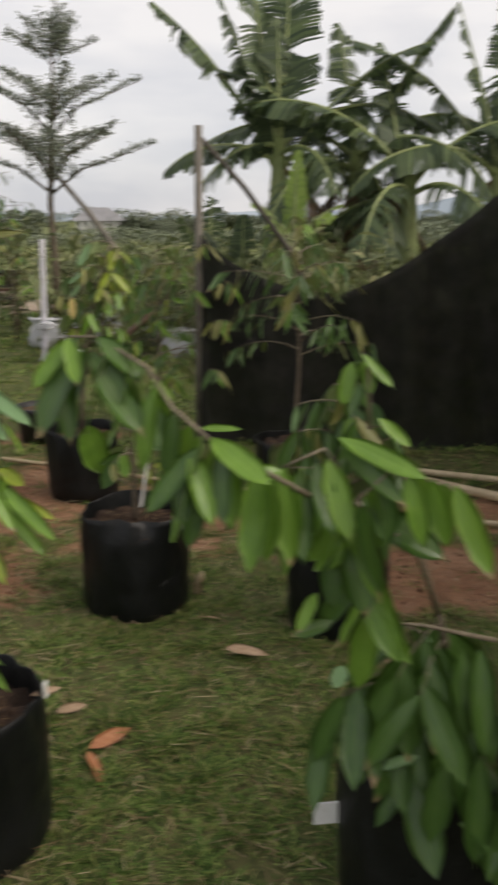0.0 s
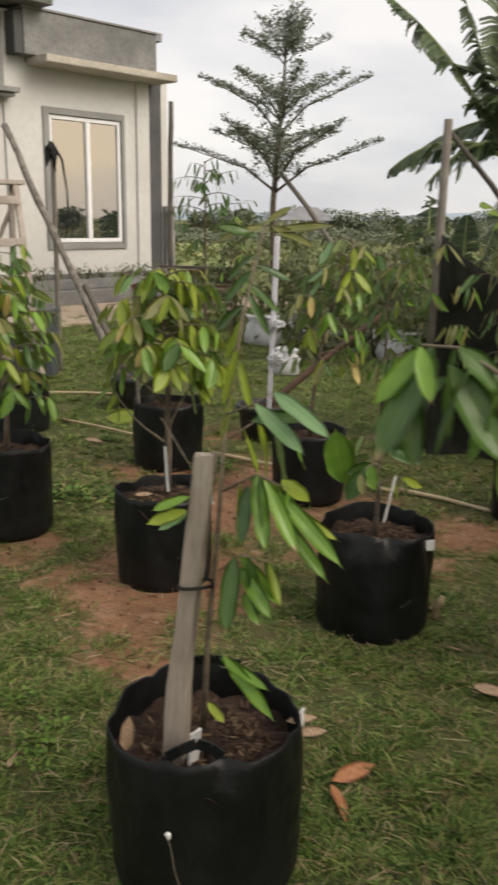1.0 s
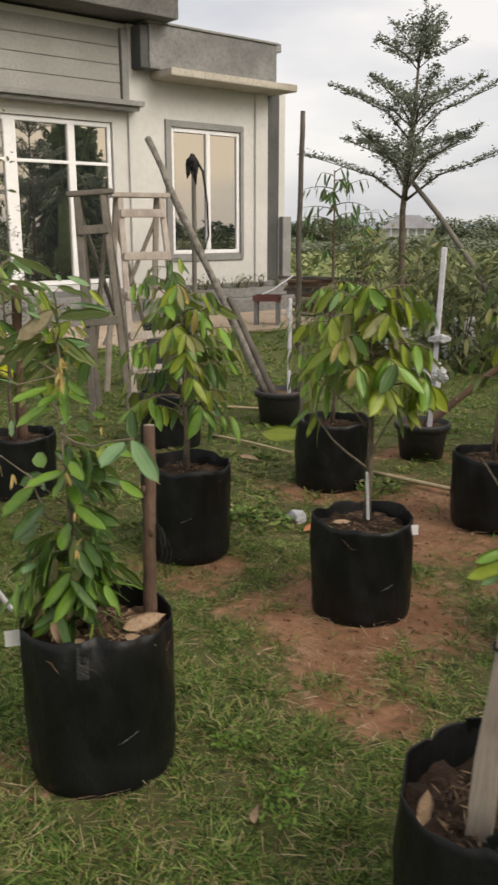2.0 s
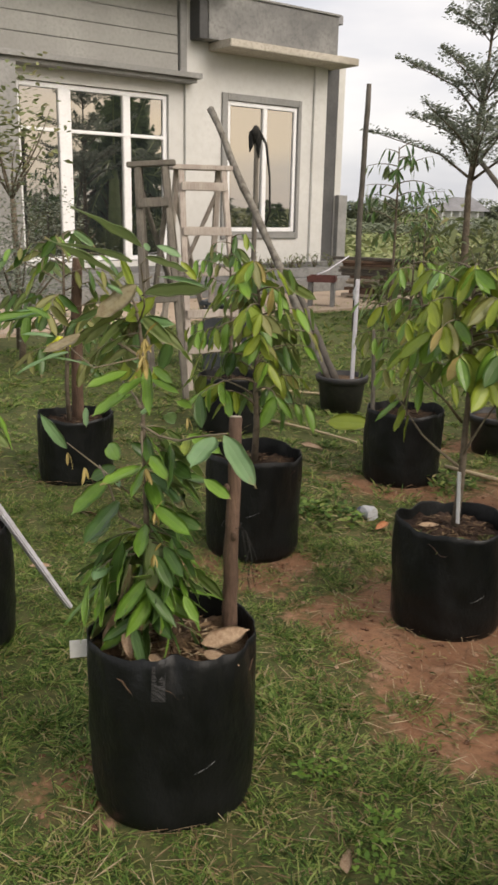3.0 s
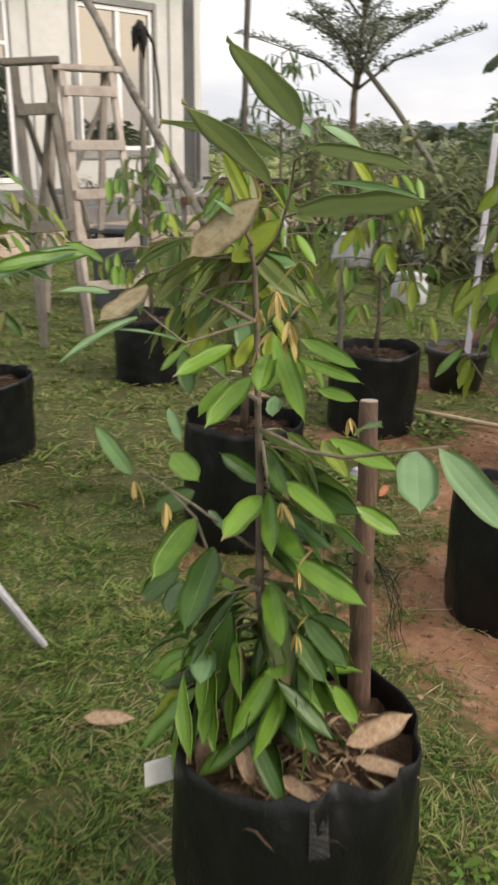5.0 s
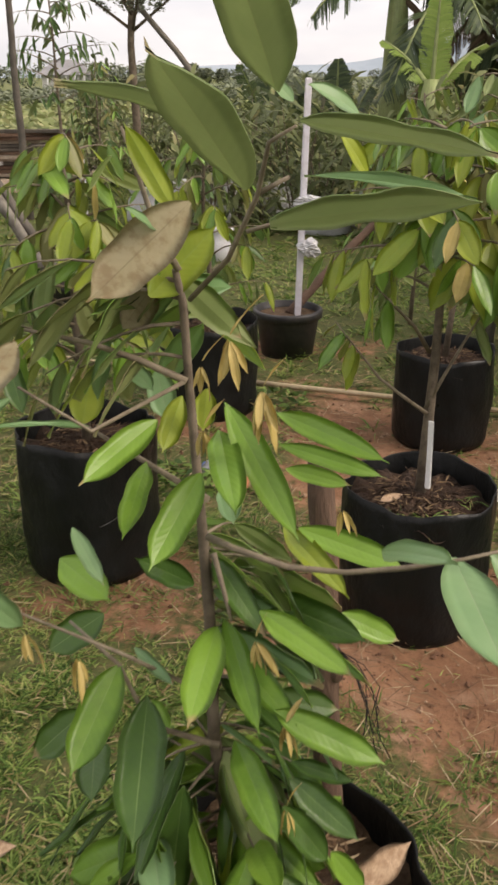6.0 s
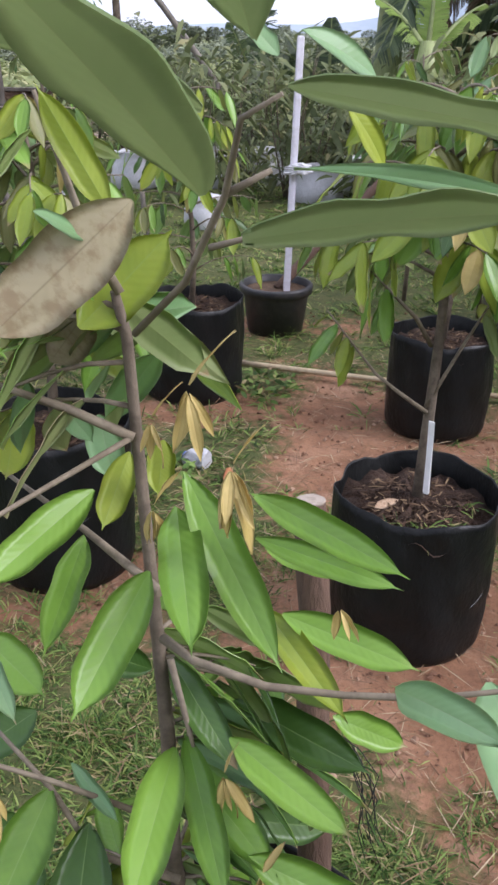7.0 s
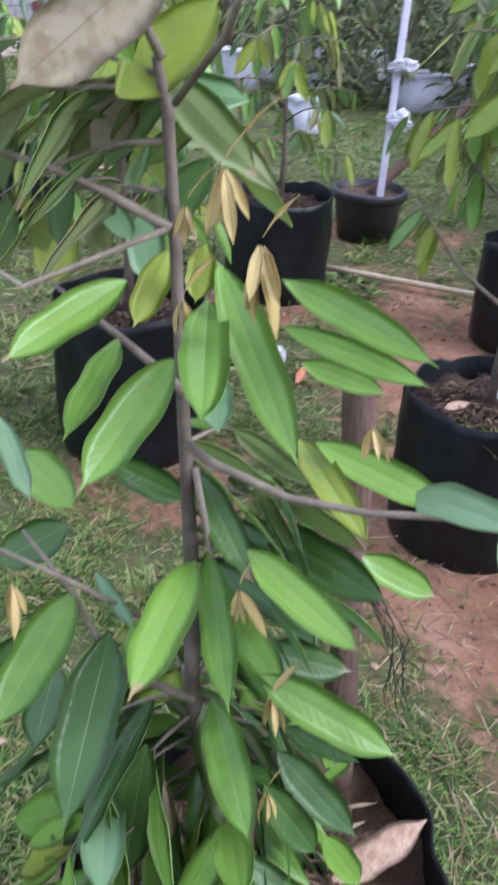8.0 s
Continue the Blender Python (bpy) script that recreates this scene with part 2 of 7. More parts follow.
REDPOLE = two_scale("barked brown pole", (0.1, 0.06, 0.04), (0.17, 0.105, 0.07), (0.05, 0.03, 0.02), 9, 50, 0.85, 0.7, 0.008, stretch=(3, 3, 0.4))
BARK = two_scale("young bark", (0.1, 0.077, 0.052), (0.19, 0.152, 0.108), (0.05, 0.037, 0.026), 18, 80, 0.8, 0.5, 0.004)
TWIG = two_scale("green brown twig", (0.135, 0.108, 0.07), (0.25, 0.21, 0.145), (0.08, 0.06, 0.042), 25, 90, 0.7, 0.3, 0.002)
BAMBOO = two_scale("split bamboo", (0.42, 0.33, 0.2), (0.55, 0.45, 0.29), (0.3, 0.22, 0.13), 6, 40, 0.6, 0.3, 0.003)
WALLPAINT = two_scale("off-white wall paint", (0.53, 0.53, 0.51), (0.62, 0.62, 0.6), (0.51, 0.505, 0.48), 0.7, 9, 0.85, 0.08, 0.002)
# pale grey boards, their colour also lowered for shade under the roof edge
SIDING = two_scale("pale grey boards", (0.25, 0.248, 0.232), (0.31, 0.308, 0.288), (0.2, 0.2, 0.187), 1.2, 20, 0.75, 0.15, 0.003)
RENDER = two_scale("bare grey cement render", (0.16, 0.16, 0.158), (0.26, 0.26, 0.25), (0.11, 0.11, 0.107), 1.6, 18, 0.9, 0.4, 0.006)
# darker copy of the cement render, with shade put into its colour
FASCIA = two_scale("stained grey render darkened for shade", (0.082, 0.082, 0.079), (0.155, 0.152, 0.145), (0.055, 0.055, 0.053), 1.3, 16, 0.9, 0.4, 0.006)
CANOPY = two_scale("stained cream concrete", (0.36, 0.33, 0.275), (0.52, 0.485, 0.42), (0.25, 0.22, 0.18), 1.4, 22, 0.9, 0.3, 0.004)
DARKGREY = two_scale("dark grey paint", (0.06, 0.061, 0.062), (0.1, 0.1, 0.1), (0.05, 0.05, 0.05), 1.5, 22, 0.8, 0.2, 0.003)
MIDGREY = two_scale("mid grey paint", (0.22, 0.22, 0.212), (0.3, 0.3, 0.29), (0.17, 0.17, 0.165), 1.5, 22, 0.8, 0.2, 0.003)
UPVC = two_scale("white window frame", (0.78, 0.79, 0.8), (0.84, 0.85, 0.86), (0.7, 0.7, 0.7), 2, 30, 0.35, 0.05, 0.001)
PVC = two_scale("white plastic pipe", (0.62, 0.61, 0.68), (0.72, 0.71, 0.76), (0.5, 0.48, 0.5), 3, 40, 0.4, 0.1, 0.001)
YELLOWBAG = two_scale("yellow plastic film", (0.55, 0.6, 0.02), (0.68, 0.72, 0.04), (0.45, 0.46, 0.02), 6, 40, 0.4, 0.2, 0.003)
PAPER = two_scale("white plastic tag", (0.78, 0.78, 0.76), (0.84, 0.84, 0.82), (0.7, 0.7, 0.66), 8, 60, 0.5, 0.1, 0.001)
SACK = two_scale("white woven sack", (0.45, 0.46, 0.48), (0.6, 0.61, 0.63), (0.35, 0.35, 0.36), 5, 60, 0.65, 0.5, 0.006)
POTPLASTIC = two_scale("black nursery pot", (0.014, 0.014, 0.016), (0.026, 0.026, 0.028), (0.05, 0.045, 0.04), 6, 30, 0.5, 0.15, 0.002)
PAVING = two_scale("sandy paving", (0.4, 0.31, 0.23), (0.52, 0.42, 0.32), (0.3, 0.23, 0.17), 1.1, 25, 0.9, 0.3, 0.006)
DRYLEAF = two_scale("dry leaf", (0.34, 0.22, 0.13), (0.52, 0.38, 0.25), (0.22, 0.13, 0.08), 14, 60, 0.7, 0.3, 0.002)
ORANGELEAF = two_scale("fallen orange leaf", (0.4, 0.15, 0.06), (0.52, 0.24, 0.11), (0.24, 0.09, 0.04), 14, 60, 0.6, 0.3, 0.002)
ROOFTILE = two_scale("grey roof sheet", (0.2, 0.2, 0.21), (0.28, 0.28, 0.29), (0.15, 0.15, 0.15), 1, 9, 0.7, 0.2, 0.01)
TUB = two_scale("dark blue grey plastic", (0.05, 0.058, 0.066), (0.075, 0.083, 0.09), (0.04, 0.045, 0.05), 4, 30, 0.5, 0.1, 0.002)

LEAF_DARK = leaf_material("mature leaf", (0.034, 0.082, 0.016), (0.085, 0.17, 0.032), (0.17, 0.24, 0.08), rough=0.34, see=0.18, glow=(0.32, 0.58, 0.1))
LEAF_MID = leaf_material("green leaf", (0.092, 0.195, 0.024), (0.215, 0.385, 0.054), (0.38, 0.49, 0.15), rough=0.32, spread=0.9)
LEAF_YOUNG = leaf_material("yellow green leaf", (0.21, 0.3, 0.03), (0.41, 0.47, 0.06), (0.45, 0.46, 0.12), rough=0.38, see=0.36, glow=(0.7, 0.8, 0.14))
LEAF_UNDER = leaf_material("leaf underside", (0.2, 0.27, 0.1), (0.31, 0.36, 0.16), (0.4, 0.4, 0.2), rough=0.5, see=0.45, glow=(0.85, 0.87, 0.66), rib=(0.3, 0.3, 0.14))
LEAF_THIN = leaf_material("thin light leaf", (0.12, 0.19, 0.07), (0.2, 0.28, 0.11), (0.3, 0.36, 0.17), rough=0.45, see=0.42, glow=(0.62, 0.76, 0.4))
LEAF_SILVER = leaf_material("silvery leaf underside", (0.19, 0.35, 0.16), (0.3, 0.46, 0.24), (0.45, 0.52, 0.32), rough=0.36, see=0.4, glow=(0.7, 0.8, 0.5), rib=(0.4, 0.42, 0.3))
LEAF_BRONZE = leaf_material("bronze leaf underside", (0.34, 0.29, 0.17), (0.5, 0.44, 0.28), (0.5, 0.4, 0.22), rough=0.5, rib=(0.1, 0.07, 0.04), see=0.35, glow=(0.6, 0.6, 0.3), patch=0.55)
LEAF_OLIVE = leaf_material("olive brown leaf", (0.13, 0.145, 0.04), (0.25, 0.24, 0.07), (0.34, 0.31, 0.13), rough=0.45, spread=0.9, glow=(0.6, 0.6, 0.2))
LEAF_GOLD = leaf_material("folded golden bud leaf", (0.46, 0.36, 0.11), (0.66, 0.54, 0.22), (0.7, 0.6, 0.3), rough=0.5, glow=(0.8, 0.6, 0.25), rib=(0.5, 0.35, 0.12))
CLOD = island_material("red earth crumbs", ((0.0, (0.1, 0.05, 0.03)), (0.6, (0.24, 0.13, 0.078)), (1.0, (0.4, 0.27, 0.18))), 0.95, 0.0)
GRASS = island_material("grass blades", ((0.0, (0.028, 0.065, 0.014)), (0.35, (0.11, 0.2, 0.04)), (0.66, (0.25, 0.36, 0.09)), (0.84, (0.38, 0.42, 0.14)), (0.9, (0.34, 0.28, 0.12)), (1.0, (0.5, 0.41, 0.24))), 0.6, 0.3, big=(1.7, (0.7, 0.72, 0.6)))
CRUMB = island_material("dark bark crumbs", ((0.0, (0.03, 0.018, 0.011)), (0.7, (0.1, 0.06, 0.035)), (1.0, (0.26, 0.18, 0.1))), 0.9, 0.05)
STRAW = island_material("straw and dead stems", ((0.0, (0.12, 0.07, 0.04)), (0.6, (0.27, 0.18, 0.1)), (1.0, (0.52, 0.42, 0.27))), 0.8, 0.1)
BUSHLEAF = island_material("field plant leaves", ((0.0, (0.12, 0.145, 0.065)), (0.5, (0.2, 0.235, 0.1)), (0.85, (0.3, 0.32, 0.14)), (1.0, (0.42, 0.37, 0.19))), 0.5, 0.35, tone=(0.35, 0.42, 0.4))
# leaf tones paled towards grey, haze included in the colour
TREELEAF = island_material("small tree leaves", ((0.0, (0.15, 0.175, 0.135)), (0.6, (0.24, 0.27, 0.21)), (1.0, (0.34, 0.37, 0.28))), 0.5, 0.5)
# greens greyed and lightened so the colour carries the distance haze
FARLEAF = island_material("distant tree leaves", ((0.0, (0.11, 0.135, 0.09)), (0.6, (0.17, 0.2, 0.13)), (1.0, (0.25, 0.28, 0.18))), 0.7, 0.15)
BANANALEAF = island_material("banana blade", ((0.0, (0.045, 0.072, 0.038)), (0.6, (0.08, 0.115, 0.054)), (1.0, (0.13, 0.18, 0.075))), 0.45, 0.3)
BANANAYOUNG = island_material("new banana blade", ((0.0, (0.24, 0.36, 0.08)), (1.0, (0.32, 0.44, 0.11))), 0.45, 0.4)
CROP = island_material("pale field crop", ((0.0, (0.16, 0.2, 0.08)), (0.6, (0.26, 0.3, 0.12)), (1.0, (0.38, 0.38, 0.2))), 0.7, 0.2)
BANANADRY = island_material("dead banana leaf", ((0.0, (0.1, 0.07, 0.045)), (1.0, (0.24, 0.17, 0.1))), 0.8, 0.15)
BANANASTEM = two_scale("banana stem", (0.2, 0.26, 0.09), (0.3, 0.36, 0.14), (0.14, 0.13, 0.06), 4, 20, 0.5, 0.3, 0.006, stretch=(3, 3, 0.4))
# distance haze is mixed into the hills' own base colour
HILL = two_scale("far hills with haze colour", (0.3, 0.36, 0.42), (0.34, 0.4, 0.46), (0.28, 0.34, 0.39), 0.01, 0.05, 1.0, 0.0)


# ---- helpers for geometry ----
def part(name, bm, mat, parent, label=""):
    me = bpy.data.meshes.new(name)
    bm.to_mesh(me)
    bm.free()
    for mm in mat if isinstance(mat, (list, tuple)) else (mat,):
        me.materials.append(mm)
    ob = new(name, me)
    ob.parent = parent
    if label:
        ob["label"] = label
    return ob


def thing(name, m, label, category, group="", kind=""):
    ob = new(name)
    ob.empty_display_size = 0.05
    ob.matrix_basis = m
    return tagged(ob, label, category, group, kind)


def solid(name, bm, mat, m, label, category, group="", kind=""):
    ob = part(name, bm, mat, None)
    ob.matrix_basis = m
    return tagged(ob, label, category, group, kind)


def box(bm, x0, x1, y0, y1, z0, z1, bevel=0.0):
    v = bmesh.ops.create_cube(bm, size=1)["verts"]
    for p in v:
        p.co = Vector(((x0 + x1) / 2 + p.co.x * (x1 - x0), (y0 + y1) / 2 + p.co.y * (y1 - y0), (z0 + z1) / 2 + p.co.z * (z1 - z0)))
    if bevel:
        es = list({e for p in v for e in p.link_edges})
        bmesh.ops.bevel(bm, geom=es, offset=bevel, segments=2, affect="EDGES")
    return bm


def boxed(*dims, bevel=0.006):
    bm = bmesh.new()
    for d in dims:
        box(bm, *d, bevel=bevel)
    return bm


def tube(bm, pts, radii, sides=8, cap=True, knots=0.0, rnd=random):
    """A round stem along pts with a radius at each point."""
    pts = [Vector(p) for p in pts]
    rings, up = [], Vector((0.37, 0.21, 0.9)).normalized()
    for i, p in enumerate(pts):
        d = (pts[min(i + 1, len(pts) - 1)] - pts[max(i - 1, 0)]).normalized()
        a = d.cross(up)
        if a.length < 0.05:
            a = d.cross(Vector((1, 0, 0)))
        a.normalize()
        b = d.cross(a)
        r = radii[i]
        rings.append([bm.verts.new(p + (a * math.cos(k * math.tau / sides) + b * math.sin(k * math.tau / sides)) * r * (1 + knots * (rnd.random() - 0.5))) for k in range(sides)])
    for r0, r1 in zip(rings, rings[1:]):
        for k in range(sides):
            f = bm.faces.new((r0[k], r0[(k + 1) % sides], r1[(k + 1) % sides], r1[k]))
            f.smooth = True
    if cap:
        bm.faces.new(rings[0][::-1])
        bm.faces.new(rings[-1])
    return bm


def curve_points(p0, d0, length, n, sag=0.0, wob=0.0, rnd=random):
    """Points along a stem that leaves p0 in the direction d0 and bends down by sag."""
    p, d = Vector(p0), Vector(d0).normalized()
    pts = [p.copy()]
    for i in range(n):
        d = (d + Vector((rnd.uniform(-wob, wob), rnd.uniform(-wob, wob), -sag / n + rnd.uniform(-wob, wob)))).normalized()
        p = p + d * (length / n)
        pts.append(p.copy())
    return pts


LEAF_MESHES = {}


def leaf_mesh(top, under, kind, rows=8):
    """Leaf blade one metre long along +Y, midrib on the axis, 0.006 thick, in a few shapes: (width, fold, droop, twist)."""
    key = (top.name, under.name, kind, rows)
    if key in LEAF_MESHES:
        return LEAF_MESHES[key]
    w, fold, droop, twist = ((0.29, 0.24, 0.06, 0.16), (0.3, 0.18, 0.14, -0.26), (0.27, 0.3, 0.22, 0.3), (0.32, 0.1, 0.05, 0.0), (0.21, 0.55, 0.3, -0.15), (0.34, 0.28, 0.08, 0.12))[kind]
    cols = 4
    verts, uvs, faces = [], [], []
    for side in (0, 1):
        for i in range(rows + 1):
            t = i / rows
            # oblong blade: round at the base, nearly parallel sides, a short drawn-out tip
            swell = math.sin(0.5 * math.pi * min(1.0, (t + 0.012) / 0.36)) ** 0.85
            taper = 1.0 if t < 0.5 else math.cos(0.5 * math.pi * ((t - 0.5) / 0.45) ** 1.65) if t < 0.95 else 0.0
            half = 0.475 * w * swell * max(0.0, taper) ** 0.9 * (1 + 0.025 * math.sin(19 * t + 2 * kind))
            half = max(half, 0.02 * (1 - t) / 0.1 if t > 0.85 else 0.008)
            if i == rows:
                half = 0.0015
            wave = 0.014 * math.sin(8.0 * t + 1.7 * kind) + 0.006 * math.sin(19 * t + 2 * kind)
            for j in range(cols + 1):
                u = j / cols * 2 - 1
                x = u * half
                z = abs(x) * fold - 0.5 * fold * x * x / max(half, 0.01) - droop * t * t * 0.6 + wave * u * abs(u)
                tw = twist * t
                verts.append((x * math.cos(tw), t - 0.12 * droop * t * t, z + x * math.sin(tw) - 0.006 * side))
                uvs.append(((u + 1) / 2, t))
    base = (rows + 1) * (cols + 1)
    for side in (0, 1):
        for i in range(rows):
            for j in range(cols):
                a = side * base + i * (cols + 1) + j
                q = (a, a + 1, a + cols + 2, a + cols + 1)
                faces.append(q if side == 0 else q[::-1])
    nf = len(faces) // 2
    for i in range(rows):
        for j, flip in ((0, True), (cols, False)):
            a, b2 = i * (cols + 1) + j, (i + 1) * (cols + 1) + j
            q = (a, b2, base + b2, base + a)
            faces.append(q[::-1] if flip else q)
    me = bpy.data.meshes.new("leaf")
    me.from_pydata(verts, [], faces)
    layer = me.uv_layers.new(name="UVMap")
    for lp in me.loops:
        layer.data[lp.index].uv = uvs[lp.vertex_index]
    me.materials.append(top)
    me.materials.append(under)
    for k, f in enumerate(me.polygons):
        f.use_smooth = True
        f.material_index = 1 if nf <= k < 2 * nf else 0
    # the midrib is a crease
    for e in me.edges:
        a, b2 = e.vertices
        if a % (cols + 1) == cols // 2 and abs(a - b2) == cols + 1:
            e.use_edge_sharp = True
    LEAF_MESHES[key] = me
    return me


def put_leaf(parent, base, way, length, top=None, under=None, kind=0, roll=0.0, face=None, wide=1.0, name="leaf", label="", rows=8):
    """Hang one leaf: base and way in the parent's space; its upper side turns towards face (up by default)."""
    ob = new(name, leaf_mesh(top or LEAF_MID, under or LEAF_UNDER, kind, rows))
    y = Vector(way).normalized()
    z = Vector(face or (0, 0, 1))
    z = z - y * z.dot(y)
    if z.length < 0.05:
        z = Vector((0, -1, 0)) - y * -y.y
    z.normalize()
    x = y.cross(z)
    r = Matrix((x, y, z)).transposed().to_4x4()
    ob.parent = parent
    ob.matrix_basis = Matrix.Translation(base) @ r @ Matrix.Rotation(roll, 4, "Y") @ Matrix.Diagonal((length * wide, length, length, 1))
    if label:
        ob["label"] = label
    return ob


def pick(rnd, weights):
    r, acc = rnd.random() * sum(w for _, w in weights), 0
    for v, w in weights:
        acc += w
        if r <= acc:
            return v
    return weights[-1][0]


def leafy_branch(plant, pts, r0, rnd, leaf_len, tones, spacing=0.045, hang=0.8, first=0.25, bare=False, wide=1.0, loose=0.8):
    """One branch with alternate leaves that hang from it."""
    n = len(pts)
    br = part("branch", tube(bmesh.new(), pts, [r0 * (1 - 0.75 * i / (n - 1)) for i in range(n)], 6), TWIG, plant)
    total = sum((pts[i + 1] - pts[i]).length for i in range(n - 1))
    s, side = total * first, 1
    while s < total + spacing * 0.5 and not bare:
        k, acc = 0, 0.0
        for k in range(n - 1):
            seg = (pts[k + 1] - pts[k]).length
            if acc + seg >= s or k == n - 2:
                break
            acc += seg
        f = min(1.0, (s - acc) / seg)
        p = pts[k].lerp(pts[k + 1], f)
        tang = (pts[k + 1] - pts[k]).normalized()
        across = tang.cross(Vector((0, 0, 1)))
        across = across.normalized() if across.length > 0.1 else Vector((1, 0, 0))
        way = tang * rnd.uniform(0.3, 0.8) + across * side * rnd.uniform(0.4, 0.9) + Vector((0, 0, -hang * rnd.uniform(0.6, 1.7)))
        out = Vector((p.x, p.y, 0.0))
        face = Vector((0, 0, 0.6)) + (out.normalized() if out.length > 0.01 else Vector((0, -1, 0))) * 0.9
        put_leaf(plant, p, way, leaf_len * rnd.uniform(0.7, 1.2), pick(rnd, tones), LEAF_UNDER if rnd.random() < 0.7 else LEAF_SILVER, rnd.choice((0, 0, 1, 2, 5)), rnd.uniform(-loose, loose), face, wide * rnd.uniform(0.85, 1.15))
        side = -side
        s += spacing * rnd.uniform(0.7, 1.3)
    return br


def sapling(x, y, z, height, seed, label, tones, branches=12, reach=0.3, crown=0.35, leaf_len=0.13, hang=0.9, trunk_r=0.012, spacing=0.045, rise=0.65, lean=(0, 0), sag=0.75, wide=1.4, group="young durian trees"):
    rnd = random.Random(seed)
    plant = thing("durian_sapling", pose(x, y, z), label, "sapling", group)
    tp = [Vector((lean[0] * t * t + rnd.uniform(-0.012, 0.012) * (t > 0), lean[1] * t * t + rnd.uniform(-0.012, 0.012) * (t > 0), height * t)) for t in (0, 0.2, 0.4, 0.6, 0.8, 1.0)]
    tp[0].z = -0.02
    part("trunk", tube(bmesh.new(), tp, [trunk_r * (1.15 - 0.8 * i / 5) for i in range(6)], 8), BARK, plant)
    for i in range(branches):
        t = crown + (1 - crown) * (i + 0.5) / branches
        k = min(4, int(t * 5))
        p = tp[k].lerp(tp[k + 1], t * 5 - k)
        az = i * 2.4 + rnd.uniform(-0.5, 0.5)
        q = (t - crown) / (1 - crown)
        ln = reach * (0.72 + 0.5 * math.sin(math.pi * (0.12 + 0.75 * q)) - 0.42 * q) * rnd.uniform(0.75, 1.2)
        pts = curve_points(p, (math.cos(az), math.sin(az), rise * rnd.uniform(0.5, 1.4)), ln, 5, sag * rnd.uniform(0.7, 1.2), 0.06, rnd)
        leafy_branch(plant, pts, trunk_r * 0.36, rnd, leaf_len, tones, spacing, hang, 0.55 if q < 0.35 else 0.3, wide=wide)
    return plant


def strips(name, P, D, S, L, W, droop, mat, parent=None, seg=3):
    """Many narrow leaves in one mesh: roots P, ways D, side ways S, lengths L, half widths W, sag per length."""
    n = len(P)
    ts = np.array([0.0, 0.35, 0.72, 1.0]) if seg == 3 else np.array([0.0, 0.5, 1.0])
    ws = np.array([0.35, 1.0, 0.75, 0.0]) if seg == 3 else np.array([0.5, 1.0, 0.0])
    m = len(ts)
    V = np.zeros((n, 2 * m - 1, 3))
    for i, (t, w) in enumerate(zip(ts, ws)):
        c = P + D * (L * t)[:, None]
        c[:, 2] -= droop * L * t * t
        if i < m - 1:
            V[:, 2 * i] = c - S * (W * w)[:, None]
            V[:, 2 * i + 1] = c + S * (W * w)[:, None]
        else:
            V[:, 2 * i] = c
    k = 2 * m - 1
    base = np.arange(n)[:, None] * k
    quads = np.concatenate([base + np.array([2 * i, 2 * i + 1, 2 * i + 3, 2 * i + 2]) for i in range(m - 2)]).reshape(-1, 4)
    tris = (base + np.array([2 * m - 4, 2 * m - 3, 2 * m - 2])).reshape(-1, 3)
    me = bpy.data.meshes.new(name)
    me.vertices.add(n * k)
    me.vertices.foreach_set("co", V.reshape(-1))
    nl = quads.size + tris.size
    me.loops.add(nl)
    me.loops.foreach_set("vertex_index", np.concatenate([quads.reshape(-1), tris.reshape(-1)]).astype(np.int32))
    me.polygons.add(len(quads) + len(tris))
    me.polygons.foreach_set("loop_start", np.concatenate([np.arange(len(quads)) * 4, quads.size + np.arange(len(tris)) * 3]).astype(np.int32))
    me.polygons.foreach_set("use_smooth", np.ones(len(quads) + len(tris), dtype=bool))
    me.update(calc_edges=True)
    me.materials.append(mat)
    ob = new(name, me)
    ob.parent = parent
    return ob


def unit(a):
    return a / np.maximum(1e-6, np.linalg.norm(a, axis=-1, keepdims=True))


def scatter_ways(rng, n, up, spread=1.0):
    """Random ways with a mean lift of up, and side ways at right angles to them."""
    az = rng.uniform(0, math.tau, n)
    D = np.stack([np.cos(az) * spread, np.sin(az) * spread, up + rng.normal(0, 0.35, n)], 1)
    D = unit(D)
    S = unit(np.cross(D, rng.normal(0, 1, (n, 3)) * 0.35 + np.array([0, 0, 1.0])))
    return D, S


# ---- ground ----
def soil_amount(x, y):
    """How bare the earth is: worn patches between the bags."""
    v = np.zeros_like(x)
    for cx, cy, rx, ry, a in ((-1.36, 3.35, 0.5, 0.6, 1.1), (-1.15, 2.75, 0.3, 0.42, 0.7), (-1.3, 4.55, 0.42, 1.0, 0.85), (-0.5, 3.95, 0.6, 0.4, 0.6), (-0.9, 4.5, 0.8, 0.4, 0.6), (0.85, 3.5, 0.7, 0.45, 1.0), (0.2, 4.2, 0.8, 0.4, 0.75),
                              (-2.2, 3.55, 0.4, 0.28, 0.75), (-1.9, 4.85, 0.45, 0.28, 0.7), (-2.0, 2.0, 0.3, 0.2, 0.5), (-1.5, 5.9, 0.8, 0.4, 0.5), (1.2, 4.3, 0.8, 0.6, 0.7)):
        v = np.maximum(v, a * np.exp(-(((x - cx) / rx) ** 2 + ((y - cy) / ry) ** 2) ** 1.3))
    wav = 0.16 * np.sin(5.1 * x + 2.3 * np.sin(3.7 * y)) * np.sin(4.3 * y + 1.7 * np.sin(4.9 * x)) + 0.08 * np.sin(13 * x + 5 * y) * np.sin(11 * y - 7 * x)
    return np.clip(v + wav, 0, 1.2)


